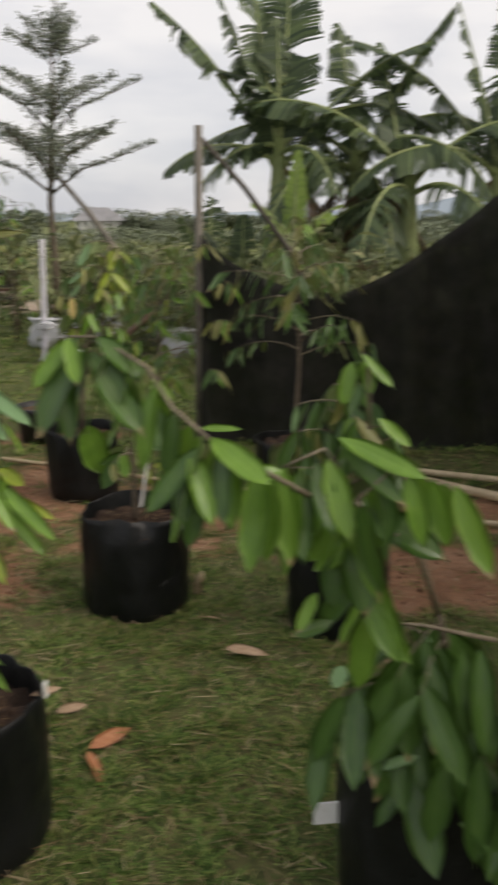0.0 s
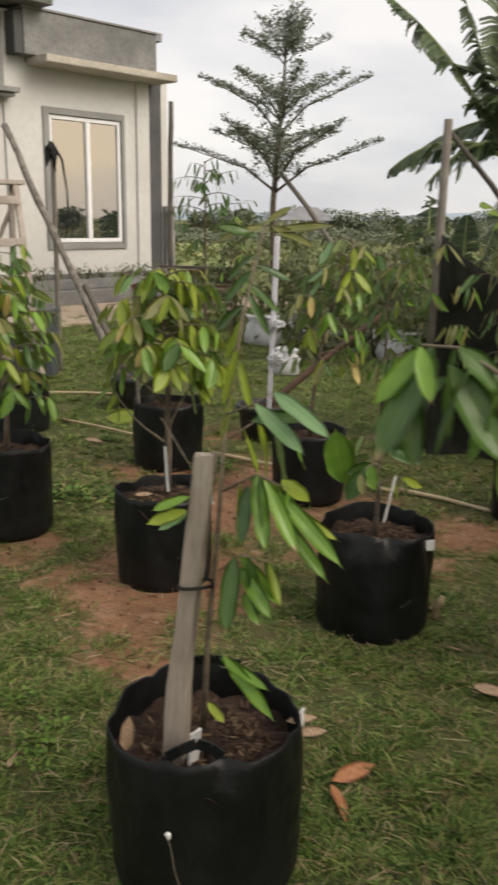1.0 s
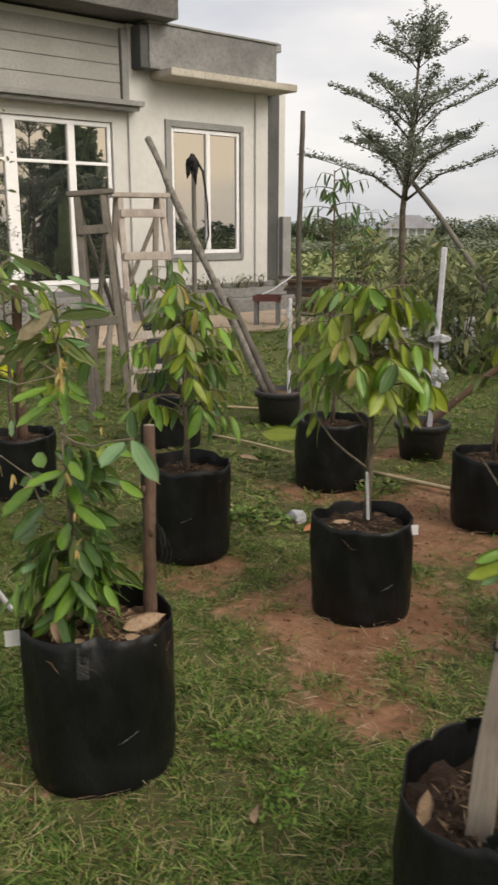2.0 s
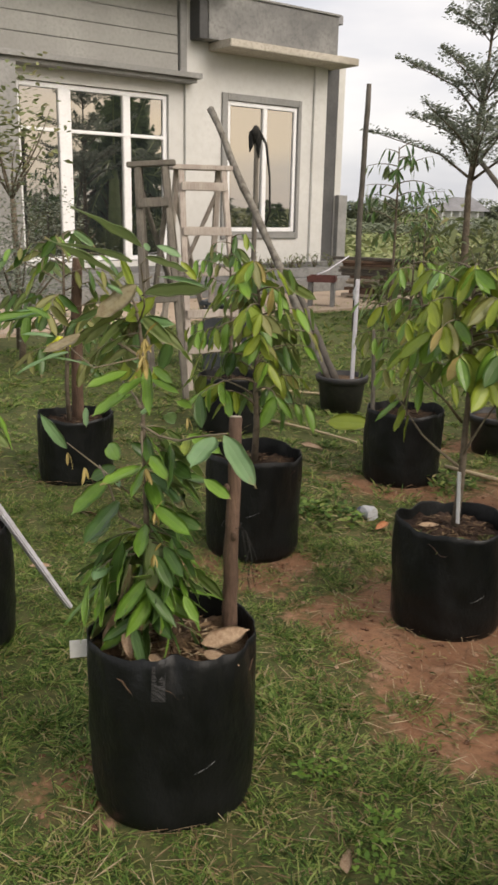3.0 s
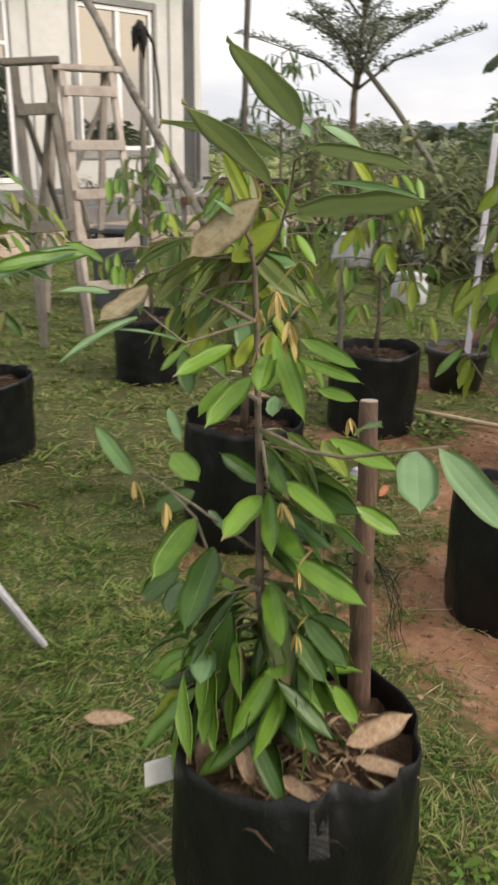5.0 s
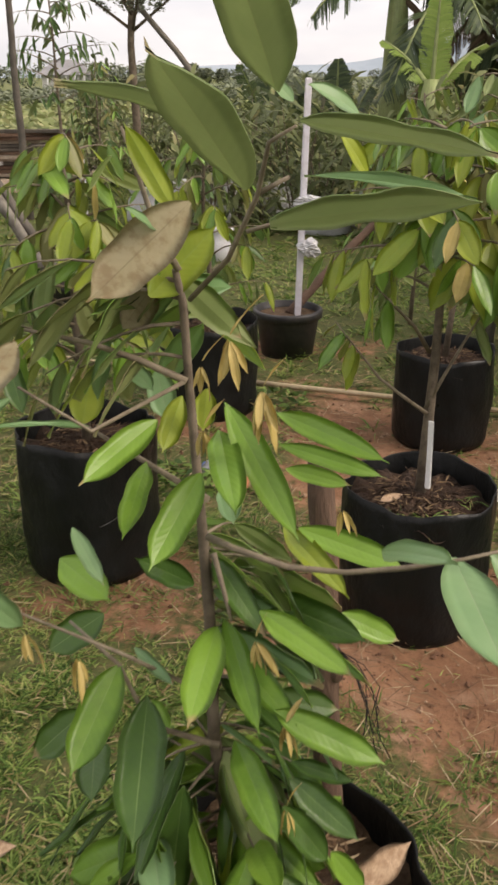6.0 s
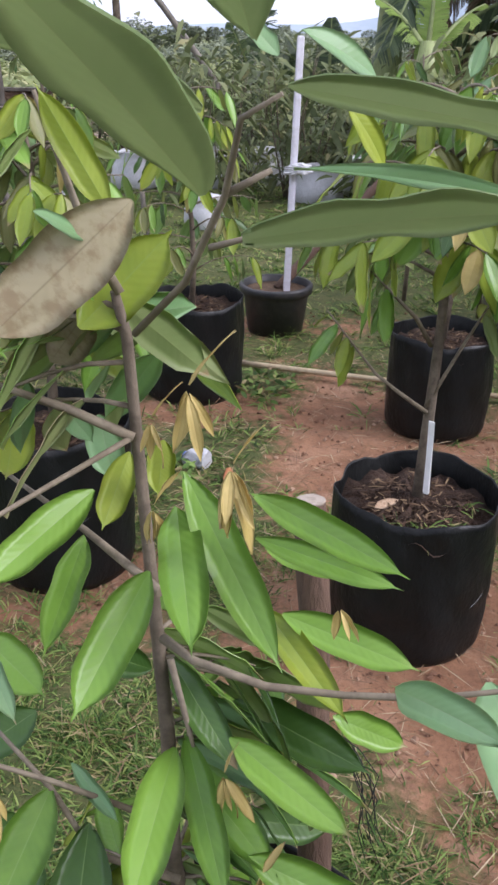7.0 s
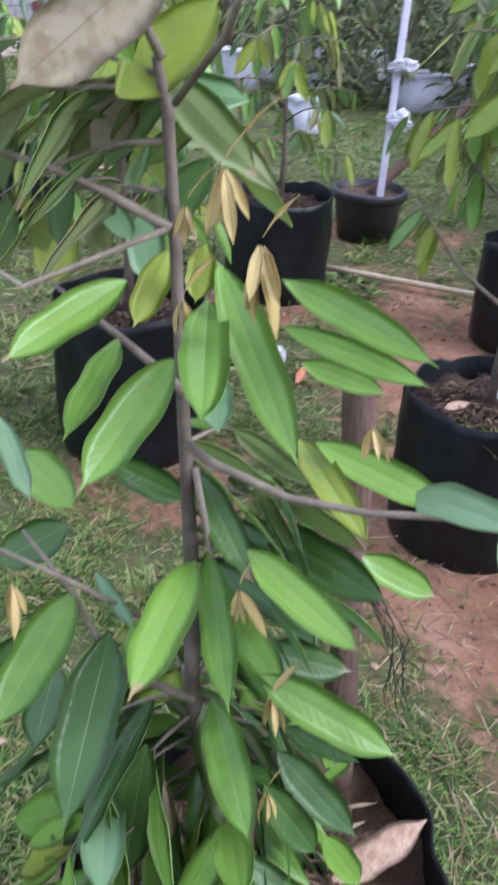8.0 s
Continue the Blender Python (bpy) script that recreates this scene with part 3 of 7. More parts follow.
def ground_height(x, y):
    near = np.exp(-((x + 1) ** 2 + (y - 4) ** 2) / 300)
    return near * (0.012 * np.sin(2.1 * x + 0.6) * np.sin(1.7 * y) + 0.008 * np.sin(5.3 * x) * np.sin(4.7 * y + 1)) - 0.012 * np.clip(soil_amount(x, y), 0, 1)


def build_ground():
    core_x, core_y = np.arange(-7, 3.5, 0.07), np.arange(-1.5, 10.5, 0.07)
    grow = np.array([0.3, 0.8, 1.8, 4, 9, 20, 45, 100, 220, 480, 1000, 2000])
    xs = np.concatenate([core_x[0] - grow[::-1], core_x, core_x[-1] + grow])
    ys = np.concatenate([core_y[0] - grow[::-1], core_y, core_y[-1] + grow])
    X, Y = np.meshgrid(xs, ys)
    Z = ground_height(X, Y)
    nx, ny = len(xs), len(ys)
    idx = np.arange(nx * ny).reshape(ny, nx)
    F = np.stack([idx[:-1, :-1], idx[:-1, 1:], idx[1:, 1:], idx[1:, :-1]], -1).reshape(-1, 4)
    me = bpy.data.meshes.new("ground")
    me.from_pydata(np.stack([X, Y, Z], -1).reshape(-1, 3).tolist(), [], F.tolist())
    a = me.attributes.new("soil", "FLOAT", "POINT")
    a.data.foreach_set("value", soil_amount(X, Y).reshape(-1).astype(np.float32))
    a = me.attributes.new("field", "FLOAT", "POINT")
    a.data.foreach_set("value", np.clip((Y - 8.5) / 4, 0, 1).reshape(-1).astype(np.float32))
    me.polygons.foreach_set("use_smooth", np.ones(len(me.polygons), dtype=bool))
    me.materials.append(LAWN)
    return tagged(new("ground", me), "patchy mown lawn with worn red earth", "ground", kind="structure")


build_ground()


def build_grass():
    rng = np.random.default_rng(5)
    for x0, x1, y0, y1, dens, lo, hi, w in ((-4.0, 1.5, 1.45, 4.0, 2700, 0.018, 0.062, 0.0016), (-6.5, 2.4, 4.0, 9.0, 320, 0.035, 0.085, 0.0032), (-9.0, 4.0, -3.0, 1.45, 40, 0.03, 0.1, 0.0045), (-9.0, -4.0, 1.45, 4.0, 120, 0.03, 0.1, 0.0035), (1.5, 5.0, 0.9, 4.6, 150, 0.03, 0.1, 0.0035), (-7.5, 0.5, 9.0, 14.0, 110, 0.05, 0.12, 0.005)):
        n = int((x1 - x0) * (y1 - y0) * dens)
        x, y = rng.uniform(x0, x1, n), rng.uniform(y0, y1, n)
        clump = np.sin(9 * x + 3 * np.sin(7 * y)) * np.sin(8 * y + 2 * np.sin(11 * x)) + 0.5 * np.sin(23 * x + 1) * np.sin(21 * y)
        s = soil_amount(x, y)
        keep = rng.uniform(0, 1, n) < np.clip(1.12 - 1.5 * s + 0.22 * clump, 0.06, 1)
        x, y, clump = x[keep], y[keep], clump[keep]
        # tufts: a dozen blades lean outwards from each root
        tuft = 12
        lean = rng.uniform(0.5, 1.15, len(x))
        x, y, clump, lean = (np.repeat(v, tuft) for v in (x, y, clump, lean))
        n = len(x)
        x, y = x + rng.normal(0, 0.011, n), y + rng.normal(0, 0.011, n)
        D, S = scatter_ways(rng, n, 0.35 + 0.35 * clump + 0.5 * (lean < 0.7))
        D[:, 2] = np.abs(D[:, 2]) * 0.8 + 0.08
        P = np.stack([x, y, ground_height(x, y) - 0.004], 1)
        L = rng.uniform(lo, hi, n) * (1 + 0.5 * clump) * np.where(rng.random(n) < 0.05, 1.7, 1.0)
        # lusher, coarser growth beside the bags where nobody treads
        lush = np.exp(-((x + 2.5) / 0.75) ** 2 - ((y - 2.2) / 1.0) ** 2) + 0.6 * np.exp(-((x + 0.1) / 0.6) ** 2 - ((y - 2.2) / 0.7) ** 2) + 0.45 * np.exp(-((x + 1.3) / 0.4) ** 2 - ((y - 1.9) / 0.5) ** 2)
        L, width = L * (1 + 0.4 * lush), rng.uniform(0.6, 1.3, n) * w * (1 + 0.35 * lush)
        ob = strips("grass", P, unit(D), S, L, width, 0.35, GRASS, seg=2)
        tagged(ob, "coarse short lawn grass with dry blades", "grass", kind="stuff")
    n = 17000
    x, y = rng.uniform(-4, 1.6, n), rng.uniform(1.0, 5.5, n)
    # little straw where the grass grows lush
    keep = (rng.random(n) < 0.25) | (x > -2.15) | (y > 3.9)
    x, y = x[keep], y[keep]
    n = len(x)
    D, S = scatter_ways(rng, n, 0.0)
    D[:, 2] *= 0.15
    ob = strips("straw", np.stack([x, y, ground_height(x, y) + rng.uniform(0.004, 0.03, n)], 1), unit(D), S, rng.uniform(0.03, 0.12, n), np.full(n, 0.0013), 0.02, STRAW, seg=2)
    tagged(ob, "loose dry straw and twigs on the lawn", "straw", kind="stuff")


# ---- the house ----
HOUSE = pose(-6.75, 15.05, 0, 0, 0, 59.67)


def house_window(house, s0, s1, z0, z1, uprights, transom, sill):
    """A white window set in its opening: frame, bars, panes. The pieces butt; glass 6 mm."""
    fw = 0.07
    win = part("window", boxed((s0, s0 + fw, 0.0, 0.07, z0, z1), (s1 - fw, s1, 0.0, 0.07, z0, z1), (s0 + fw, s1 - fw, 0.0, 0.07, z1 - fw, z1), (s0 + fw, s1 - fw, 0.0, 0.07, z0, z0 + fw)), UPVC, house, "white aluminium window with reflecting glass")
    edges = [s0 + fw] + [u for u in uprights] + [s1 - fw]
    for u in uprights:
        hw = 0.1 if u < -3 else 0.065 if transom else 0.045
        part("mullion", boxed((u - hw, u + hw, -0.012, 0.058, z0 + fw, z1 - fw)), UPVC, win)
    bars = [z0 + fw, z1 - fw]
    if transom:
        bars = [z0 + fw, transom, z1 - fw]
        part("transom", boxed((s0 + fw, s1 - fw, -0.016, 0.054, transom - 0.025, transom + 0.025)), UPVC, win)
    for a, b in zip(edges, edges[1:]):
        for c, d in zip(bars, bars[1:]):
            part("pane", boxed((a + 0.02, b - 0.02, 0.03, 0.036, c + 0.01, d - 0.01), bevel=0), GLASS, win)
    return win


def pierced(x0, x1, z0, z1, y0, y1, a, b, c, d):
    """A wall slab in one piece with one opening a..b, c..d through it."""
    bm = bmesh.new()
    xs, zs = (x0, a, b, x1), (z0, c, d, z1)
    v = [[[bm.verts.new((x, y, z)) for z in zs] for x in xs] for y in (y0, y1)]
    for i in range(3):
        for j in range(3):
            if (i, j) != (1, 1):
                bm.faces.new((v[0][i][j], v[0][i + 1][j], v[0][i + 1][j + 1], v[0][i][j + 1]))
                bm.faces.new((v[1][i][j + 1], v[1][i + 1][j + 1], v[1][i + 1][j], v[1][i][j]))
    for p, q in (((1, 1), (2, 1)), ((2, 1), (2, 2)), ((2, 2), (1, 2)), ((1, 2), (1, 1)), ((0, 0), (3, 0)), ((3, 0), (3, 3)), ((3, 3), (0, 3)), ((0, 3), (0, 0))):
        bm.faces.new((v[0][p[0]][p[1]], v[0][q[0]][q[1]], v[1][q[0]][q[1]], v[1][p[0]][p[1]]))
    bmesh.ops.recalc_face_normals(bm, faces=bm.faces[:])
    return bm


def build_house():
    house = thing("house", HOUSE, "single-storey off-white house with grey trim and canopy", "house")
    # wall of the right bay, left round its window
    part("wall", pierced(-1.58, 1.15, 0.5, 4.7, 0.0, 0.2, -0.87, 0.87, 0.93, 3.3), WALLPAINT, house, "off-white painted plaster wall")
    part("pilaster", boxed((1.15, 1.45, -0.05, 0.2, 0.5, 4.0), bevel=0.008), WALLPAINT, house)
    part("corner_column", boxed((1.455, 1.86, 0.1, 0.5, 0.0, 4.0)), DARKGREY, house, "dark grey painted corner column")
    part("surround", boxed((-0.87, -0.755, -0.04, 0.12, 0.93, 3.3), (0.795, 0.87, -0.04, 0.12, 0.93, 3.3), (-0.755, 0.795, -0.04, 0.12, 3.19, 3.3), (-0.755, 0.795, -0.04, 0.12, 0.93, 1.045)), MIDGREY, house, "grey window surround")
    house_window(house, -0.75, 0.79, 1.05, 3.185, [0.06], None, 0.93)
    # left bay, set back a little behind its lintel
    part("wall", pierced(-5.6, -1.585, 0.5, 4.7, 0.05, 0.25, -4.46, -1.87, 0.59, 3.18), WALLPAINT, house)
    part("pillar", boxed((-5.1, -4.55, -0.25, 0.046, 0.5, 3.35)), MIDGREY, house)
    w = house_window(house, -4.45, -1.88, 0.6, 3.17, [-3.67, -2.62], 2.52, 0.6)
    w.location.y = 0.1
    part("lintel", boxed((-5.6, -1.45, -0.3, 0.05, 3.42, 3.5), (-5.6, -1.5, -0.22, 0.05, 3.36, 3.418)), MIDGREY, house, "projecting grey lintel ledge")
    for k in range(4):
        z = 3.52 + k * 0.27
        part("siding_board", boxed((-5.6, -1.72, 0.0 + 0.004 * k, 0.05, z, z + 0.262), bevel=0.008), SIDING, house)
    part("siding_trim", boxed((-1.71, -1.585, -0.05, 0.06, 3.52, 4.62)), MIDGREY, house)
    part("fascia", boxed((-5.9, -0.98, -0.62, 0.3, 4.74, 5.7)), FASCIA, house, "grey rendered roof edge over the left bay")
    part("canopy_slab", boxed((-1.14, 1.66, -0.62, 0.5, 3.9, 4.02), bevel=0.012), CANOPY, house, "cream stained concrete canopy slab")
    part("parapet", boxed((-1.34, 1.43, -0.3, 0.1, 4.024, 4.7)), RENDER, house, "bare cement parapet above the canopy")
    part("coping", boxed((-1.37, 1.46, -0.33, 0.13, 4.704, 4.74)), MIDGREY, house)
    part("bracket", boxed((-1.5, -1.345, -0.28, 0.0, 4.02, 4.66)), DARKGREY, house)
    part("plinth", boxed((-5.6, 1.9, -0.12, 0.3, 0.0, 0.5)), RENDER, house, "grey cement plinth")
    part("step", boxed((-5.6, 1.9, -0.85, -0.125, 0.0, 0.26)), RENDER, house)
    part("step", boxed((-5.6, 1.9, -0.52, -0.13, 0.264, 0.42)), RENDER, house)
    part("side_wall", boxed((1.864, 2.02, 0.1, 6, 0, 4.0), bevel=0), WALLPAINT, house)
    part("side_wall", boxed((-5.8, -5.605, 0.05, 6, 0, 4.7), bevel=0), WALLPAINT, house)
    part("low_wall", boxed((1.88, 2.1, -0.02, 0.095, 0.0, 1.72)), MIDGREY, house, "low grey wall stub beside the corner")
    part("back_wall", boxed((-5.8, 2.02, 6.004, 6.2, 0, 4.7), bevel=0), WALLPAINT, house)
    part("roof", boxed((-5.9, 2.1, 0.31, 6.3, 4.75, 4.9)), ROOFTILE, house)
    return house


build_house()
solid("paving", boxed((-6.5, 2.6, -3.1, -0.86, -0.02, 0.035), bevel=0.01), PAVING, HOUSE, "sandy concrete paving strip in front of the house", "paving", kind="structure")


# ---- shade net fence ----
def build_net():
    net = thing("shade_net", pose(-0.33, 5.85, 0), "black shade net hung sagging from posts, with an added unseen side run", "net")
    bm = bmesh.new()
    rnd = random.Random(8)
    cols, rows = 110, 18
    grid = []
    for i in range(cols + 1):
        x = 8.6 * i / cols
        sag = float(np.interp(x, (0, 0.14, 0.28, 0.6, 0.95, 1.28, 1.65, 1.95, 2.35, 3.4, 5.0, 6.8, 8.6), (1.42, 1.28, 1.19, 1.06, 1.02, 1.17, 1.43, 1.68, 2.05, 1.98, 2.1, 2.02, 2.1)))
        # beyond 2.5 m: unseen side run, added to shade the right of the lawn
        along = min(x, 2.5)
        back = max(0.0, x - 2.5)
        col = []
        for j in range(rows + 1):
            z = sag * (1 - j / rows)
            ripple = 0.05 * math.sin(7 * x + 2 * z) * (0.3 + j / rows) + 0.03 * math.sin(19 * x + 3) - 0.12 * (j / rows) ** 2 * (x < 2.4)
            col.append(bm.verts.new((along + (ripple if back else 0.0), -0.2 * along / 2.5 - back + (0.0 if back else ripple), max(z, 0.0))))
        grid.append(col)
    for a, b in zip(grid, grid[1:]):
        for j in range(rows):
            bm.faces.new((a[j], b[j], b[j + 1], a[j + 1])).smooth = True
    bmesh.ops.solidify(bm, geom=bm.faces[:], thickness=0.003)
    part("net", bm, NET, net)
    part("post", tube(bmesh.new(), [(-0.02, 0.03, -0.1), (-0.01, 0.03, 1.1), (0.0, 0.03, 2.1)], [0.03, 0.029, 0.027], 8), POLE, net)
    part("post", tube(bmesh.new(), [(2.35, -0.2, -0.1), (2.36, -0.2, 1.1), (2.35, -0.2, 2.2)], [0.03, 0.029, 0.027], 8), POLE, net)
    # posts of the added side run, out of view
    for py in (-2.2, -4.2, -6.2):
        part("post", tube(bmesh.new(), [(2.56, py, -0.1), (2.55, py, 1.1), (2.56, py, 2.2)], [0.03, 0.029, 0.027], 8), POLE, net)
    part("brace", tube(bmesh.new(), [(0.02, 0.05, 2.02), (0.3, 0.3, 1.72), (0.62, 0.55, 1.3), (0.9, 0.8, 0.7)], [0.016, 0.019, 0.022, 0.024], 7), DARKPOLE, net)
    return net


build_net()


# ---- bananas ----
def banana_leaf(plant, p0, az, lift, length, width, sag, seed, mat=None, torn=0.6):
    rnd = random.Random(seed)
    n = 62
    d = Vector((math.cos(az) * math.cos(lift), math.sin(az) * math.cos(lift), math.sin(lift)))
    pts = curve_points(p0, d, length, n, sag, 0.01, rnd)
    bm = bmesh.new()
    tube(bm, pts, [0.042 * (1 - 0.85 * i / n) for i in range(n + 1)], 6)
    for f in bm.faces:
        f.material_index = 1
    gap = 0.0
    for side in (-1, 1):
        hang = rnd.uniform(0.1, 0.5)
        for i in range(9, n):
            t = i / n
            if rnd.random() < torn * 0.55:
                hang, gap = rnd.uniform(0.0, 1.0), rnd.uniform(0.15, 0.55)
            else:
                gap = 0.0
            tang = (pts[min(i + 1, n)] - pts[i]).normalized() if i < n else tang
            across = tang.cross(Vector((0, 0, 1)))
            across = across.normalized() * side if across.length > 0.05 else Vector((side, 0, 0))
            w = width * math.sin(math.pi * min(1, 0.08 + 0.9 * t)) ** 0.6 * rnd.uniform(0.92, 1.05)
            o = across * w * 0.75 + Vector((0, 0, -w * hang)) + tang * w * 0.45
            a, b = pts[i], pts[min(i + 1, n)]
            step = b - a
            lift = Vector((0, 0, 0.05 * w))
            v = [bm.verts.new(q) for q in (a, b, b + o * 0.5 + lift - step * gap * 0.35, a + o * 0.5 + lift, b + o - step * (0.2 + gap), a + o)]
            bm.faces.new((v[0], v[1], v[2], v[3]))
            bm.faces.new((v[3], v[2], v[4], v[5]))
    return part("banana_leaf", bm, [mat or BANANALEAF, BANANADRY if mat is BANANADRY else BANANASTEM], plant)


def banana(x, y, h, seed, leaves, label, tilt=0.0):
    rnd = random.Random(seed)
    plant = thing("banana_plant", pose(x, y, 0), label, "banana plant", "banana clump")
    top = Vector((tilt, 0, h))
    part("stem", tube(bmesh.new(), [(0, 0, -0.05), (tilt * 0.3, 0, h * 0.4), (tilt * 0.7, 0, h * 0.75), top], [0.2, 0.17, 0.13, 0.08], 10, knots=0.08, rnd=rnd), BANANASTEM, plant)
    for i, (az, lift, length, sag, *more) in enumerate(leaves):
        banana_leaf(plant, top - Vector((0, 0, (0.45 if lift > 60 else 0.1) + 0.05 * i % 0.3)), radians(az), radians(lift), length, more[0] if more else 0.4, sag, seed * 17 + i, BANANADRY if lift < -20 else None, more[1] if len(more) > 1 else 0.6)
    return plant


banana(0.42, 12.4, 2.6, 3, [(72, 84, 3.0, 0.12, 0.66, 0.25), (140, 80, 2.8, 0.3, 0.56, 0.5), (175, 66, 2.9, 0.8, 0.44, 0.8), (160, 74, 2.6, 0.5, 0.5, 0.6), (100, 86, 2.2, 0.1, 0.5, 0.3), (183, 38, 1.75, 1.5, 0.36, 0.8), (200, 10, 1.3, 1.3, 0.34, 0.8), (10, 48, 2.4, 1.5, 0.46, 0.5), (352, 62, 2.7, 1.2, 0.44, 0.5), (300, 30, 1.6, 1.8), (20, 20, 2.2, 1.6, 0.46), (330, -35, 1.6, 0.8)], "tall banana plant with wind-torn leaves")
new_blade = banana(0.55, 11.1, 1.35, 4, [(60, 86, 1.45, 0.0, 0.24, 0.0), (150, 60, 0.8, 0.9, 0.2, 0.3), (20, 55, 0.9, 0.9, 0.2, 0.3)], "young banana with pale unfurled leaf")
for ob in new_blade.children:
    if ob.name.startswith("banana_leaf"):
        ob.data.materials[0] = BANANAYOUNG
banana(-0.1, 13.4, 0.95, 5, [(95, 82, 1.1, 0.1, 0.3, 0.1), (170, 65, 1.1, 0.5, 0.3, 0.2), (20, 65, 1.1, 0.6, 0.3, 0.2), (210, 50, 1.0, 0.8, 0.28, 0.3)], "young banana plant at the foot of the clump")
banana(1.5, 12.6, 2.45, 7, [(170, 40, 2.8, 1.5), (100, 80, 2.4, 0.4), (20, 50, 2.6, 1.5), (190, 62, 2.6, 1.3), (230, 30, 2.4, 2.0), (280, 20, 2.2, 2.0), (320, 35, 2.4, 1.9), (345, 70, 2.6, 0.9), (210, 5, 2.0, 1.6), (350, -30, 1.5, 0.7), (190, -40, 1.3, 0.6), (270, -50, 1.4, 0.3)], "banana plant with drooping torn leaves")
banana(2.15, 11.9, 2.1, 8, [(175, 55, 2.8, 1.5), (120, 75, 2.4, 0.5), (10, 55, 2.3, 1.4), (240, 25, 2.0, 2.0), (300, 30, 2.1, 1.9), (180, 15, 1.9, 1.7), (200, -40, 1.3, 0.6)], "banana plant with dark hanging leaves")
banana(3.3, 12.2, 2.3, 11, [(165, 66, 3.1, 1.3), (100, 82, 2.8, 0.3), (60, 74, 2.7, 0.6), (200, 40, 2.6, 1.8), (0, 45, 2.4, 1.5), (280, 55, 2.2, 1.2), (150, 78, 2.6, 0.6), (180, -45, 1.2, 0.5), (330, -40, 1.4, 0.6)], "banana plant with pale stem and dead hanging leaves", 0.15)
banana(-0.75, 16.5, 0.9, 13, [(80, 80, 1.5, 0.2), (200, 70, 1.3, 0.4), (330, 66, 1.3, 0.5)], "young banana sucker in the field")


# banana copies out of view, added for the left window to reflect
grove = [ob for ob in bpy.data.objects if ob.name.startswith("banana_plant") and not ob.parent]
for k, (x, y, turn) in enumerate(((4.9, 12.9, 40), (5.8, 11.8, 160), (6.4, 13.2, 250), (7.4, 12.5, 80), (8.8, 11.8, 10), (9.2, 13.0, 300))):
    copy_thing(grove[(0, 3, 4, 5)[k % 4]], pose(x, y, 0, 0, 0, turn))


# ---- the tiered tree ----
def tiered_tree(x, y):
    rnd = random.Random(21)
    rng = np.random.default_rng(21)
    tree = thing("tiered_tree", pose(x, y, 0), "slender tree with flat tiers of tiny leaves", "tree")
    part("trunk", tube(bmesh.new(), [(0, 0, -0.1), (0.02, 0, 0.9), (0.0, 0, 1.7), (0.04, 0, 2.3), (0.1, 0, 3.0), (0.13, 0, 3.6), (0.22, 0, 4.2)], [0.058, 0.048, 0.04, 0.031, 0.022, 0.014, 0.005], 9), BARK, tree)
    P = []
    tiers = ((1.85, 1.35, 0.62, 0.1, 4), (1.98, 1.15, 0.72, 1.0, 4), (2.15, 0.9, 0.45, 0.4, 4), (2.32, 0.75, 0.3, 1.2, 4), (2.58, 1.2, 0.72, 0.25, 4), (2.75, 0.95, 0.5, 1.1, 4), (2.9, 0.6, 0.4, 0.6, 4), (3.44, 0.62, 0.3, 0.2, 5), (3.5, 0.35, 0.5, 0.9, 5))
    for z0, reach, rise, turn, count in tiers:
        for i in range(count):
            az = i * math.tau / count + rnd.uniform(-0.22, 0.22) + turn
            rr = reach * rnd.uniform(0.85, 1.1)
            p0 = Vector((0.03 + 0.05 * (z0 - 1.8), 0, z0))
            out = Vector((math.cos(az), math.sin(az), 0))
            pts = [p0, p0 + out * rr * 0.3 + Vector((0, 0, rise * 0.5)), p0 + out * rr * 0.65 + Vector((0, 0, rise * 0.75)), p0 + out * rr + Vector((0, 0, rise))]
            part("limb", tube(bmesh.new(), pts, [0.02 * reach / 1.3, 0.012 * reach / 1.3, 0.007, 0.003], 5), BARK, tree)
            m = int(360 * rr)
            t = rng.uniform(0.12, 1.03, m) ** 0.8
            a = np.array([tuple(pts[min(2, int(q * 3))].lerp(pts[min(2, int(q * 3)) + 1], q * 3 - min(2, int(q * 3)))) for q in np.minimum(t, 0.999)])
            lat = rng.normal(0, 0.085, m) * (0.35 + 0.9 * np.sin(np.pi * np.minimum(t, 1)))
            a[:, 0] += -math.sin(az) * lat + rng.normal(0, 0.02, m)
            a[:, 1] += math.cos(az) * lat
            a[:, 2] += np.abs(rng.normal(0, 0.03, m)) + 0.02 * np.sin(9 * t + i)
            P.append(a)
    # short upright sprays along the limbs, about the trunk and on the leader
    for k in range(68):
        if k < 46:
            q, az = rnd.uniform(0.06, 0.42), rnd.uniform(0, math.tau)
            c = Vector((0.06 + q * math.cos(az), q * math.sin(az), rnd.uniform(2.0, 3.05)))
            h, w = rnd.uniform(0.1, 0.22), 0.035
        else:
            q, az = rnd.uniform(0.0, 0.4), rnd.uniform(0, math.tau)
            c = Vector((0.2 + q * math.cos(az), q * math.sin(az), 3.6 + rnd.uniform(0, 0.15)))
            h, w = rnd.uniform(0.25, 0.6) * (1.15 - 1.6 * q), 0.03
        m = int(190 * h)
        u = rng.random(m)
        P.append(np.stack([c.x + rng.normal(0, w, m) * (1.2 - u), c.y + rng.normal(0, w, m), c.z + u * h], 1))
    P = np.concatenate(P)
    D, S = scatter_ways(rng, len(P), 0.35)
    strips("crown", P, D, S, rng.uniform(0.03, 0.065, len(P)), rng.uniform(0.009, 0.016, len(P)), 0.1, TREELEAF, tree, seg=2)
    return tree


tiered_tree(-2.66, 11.85)
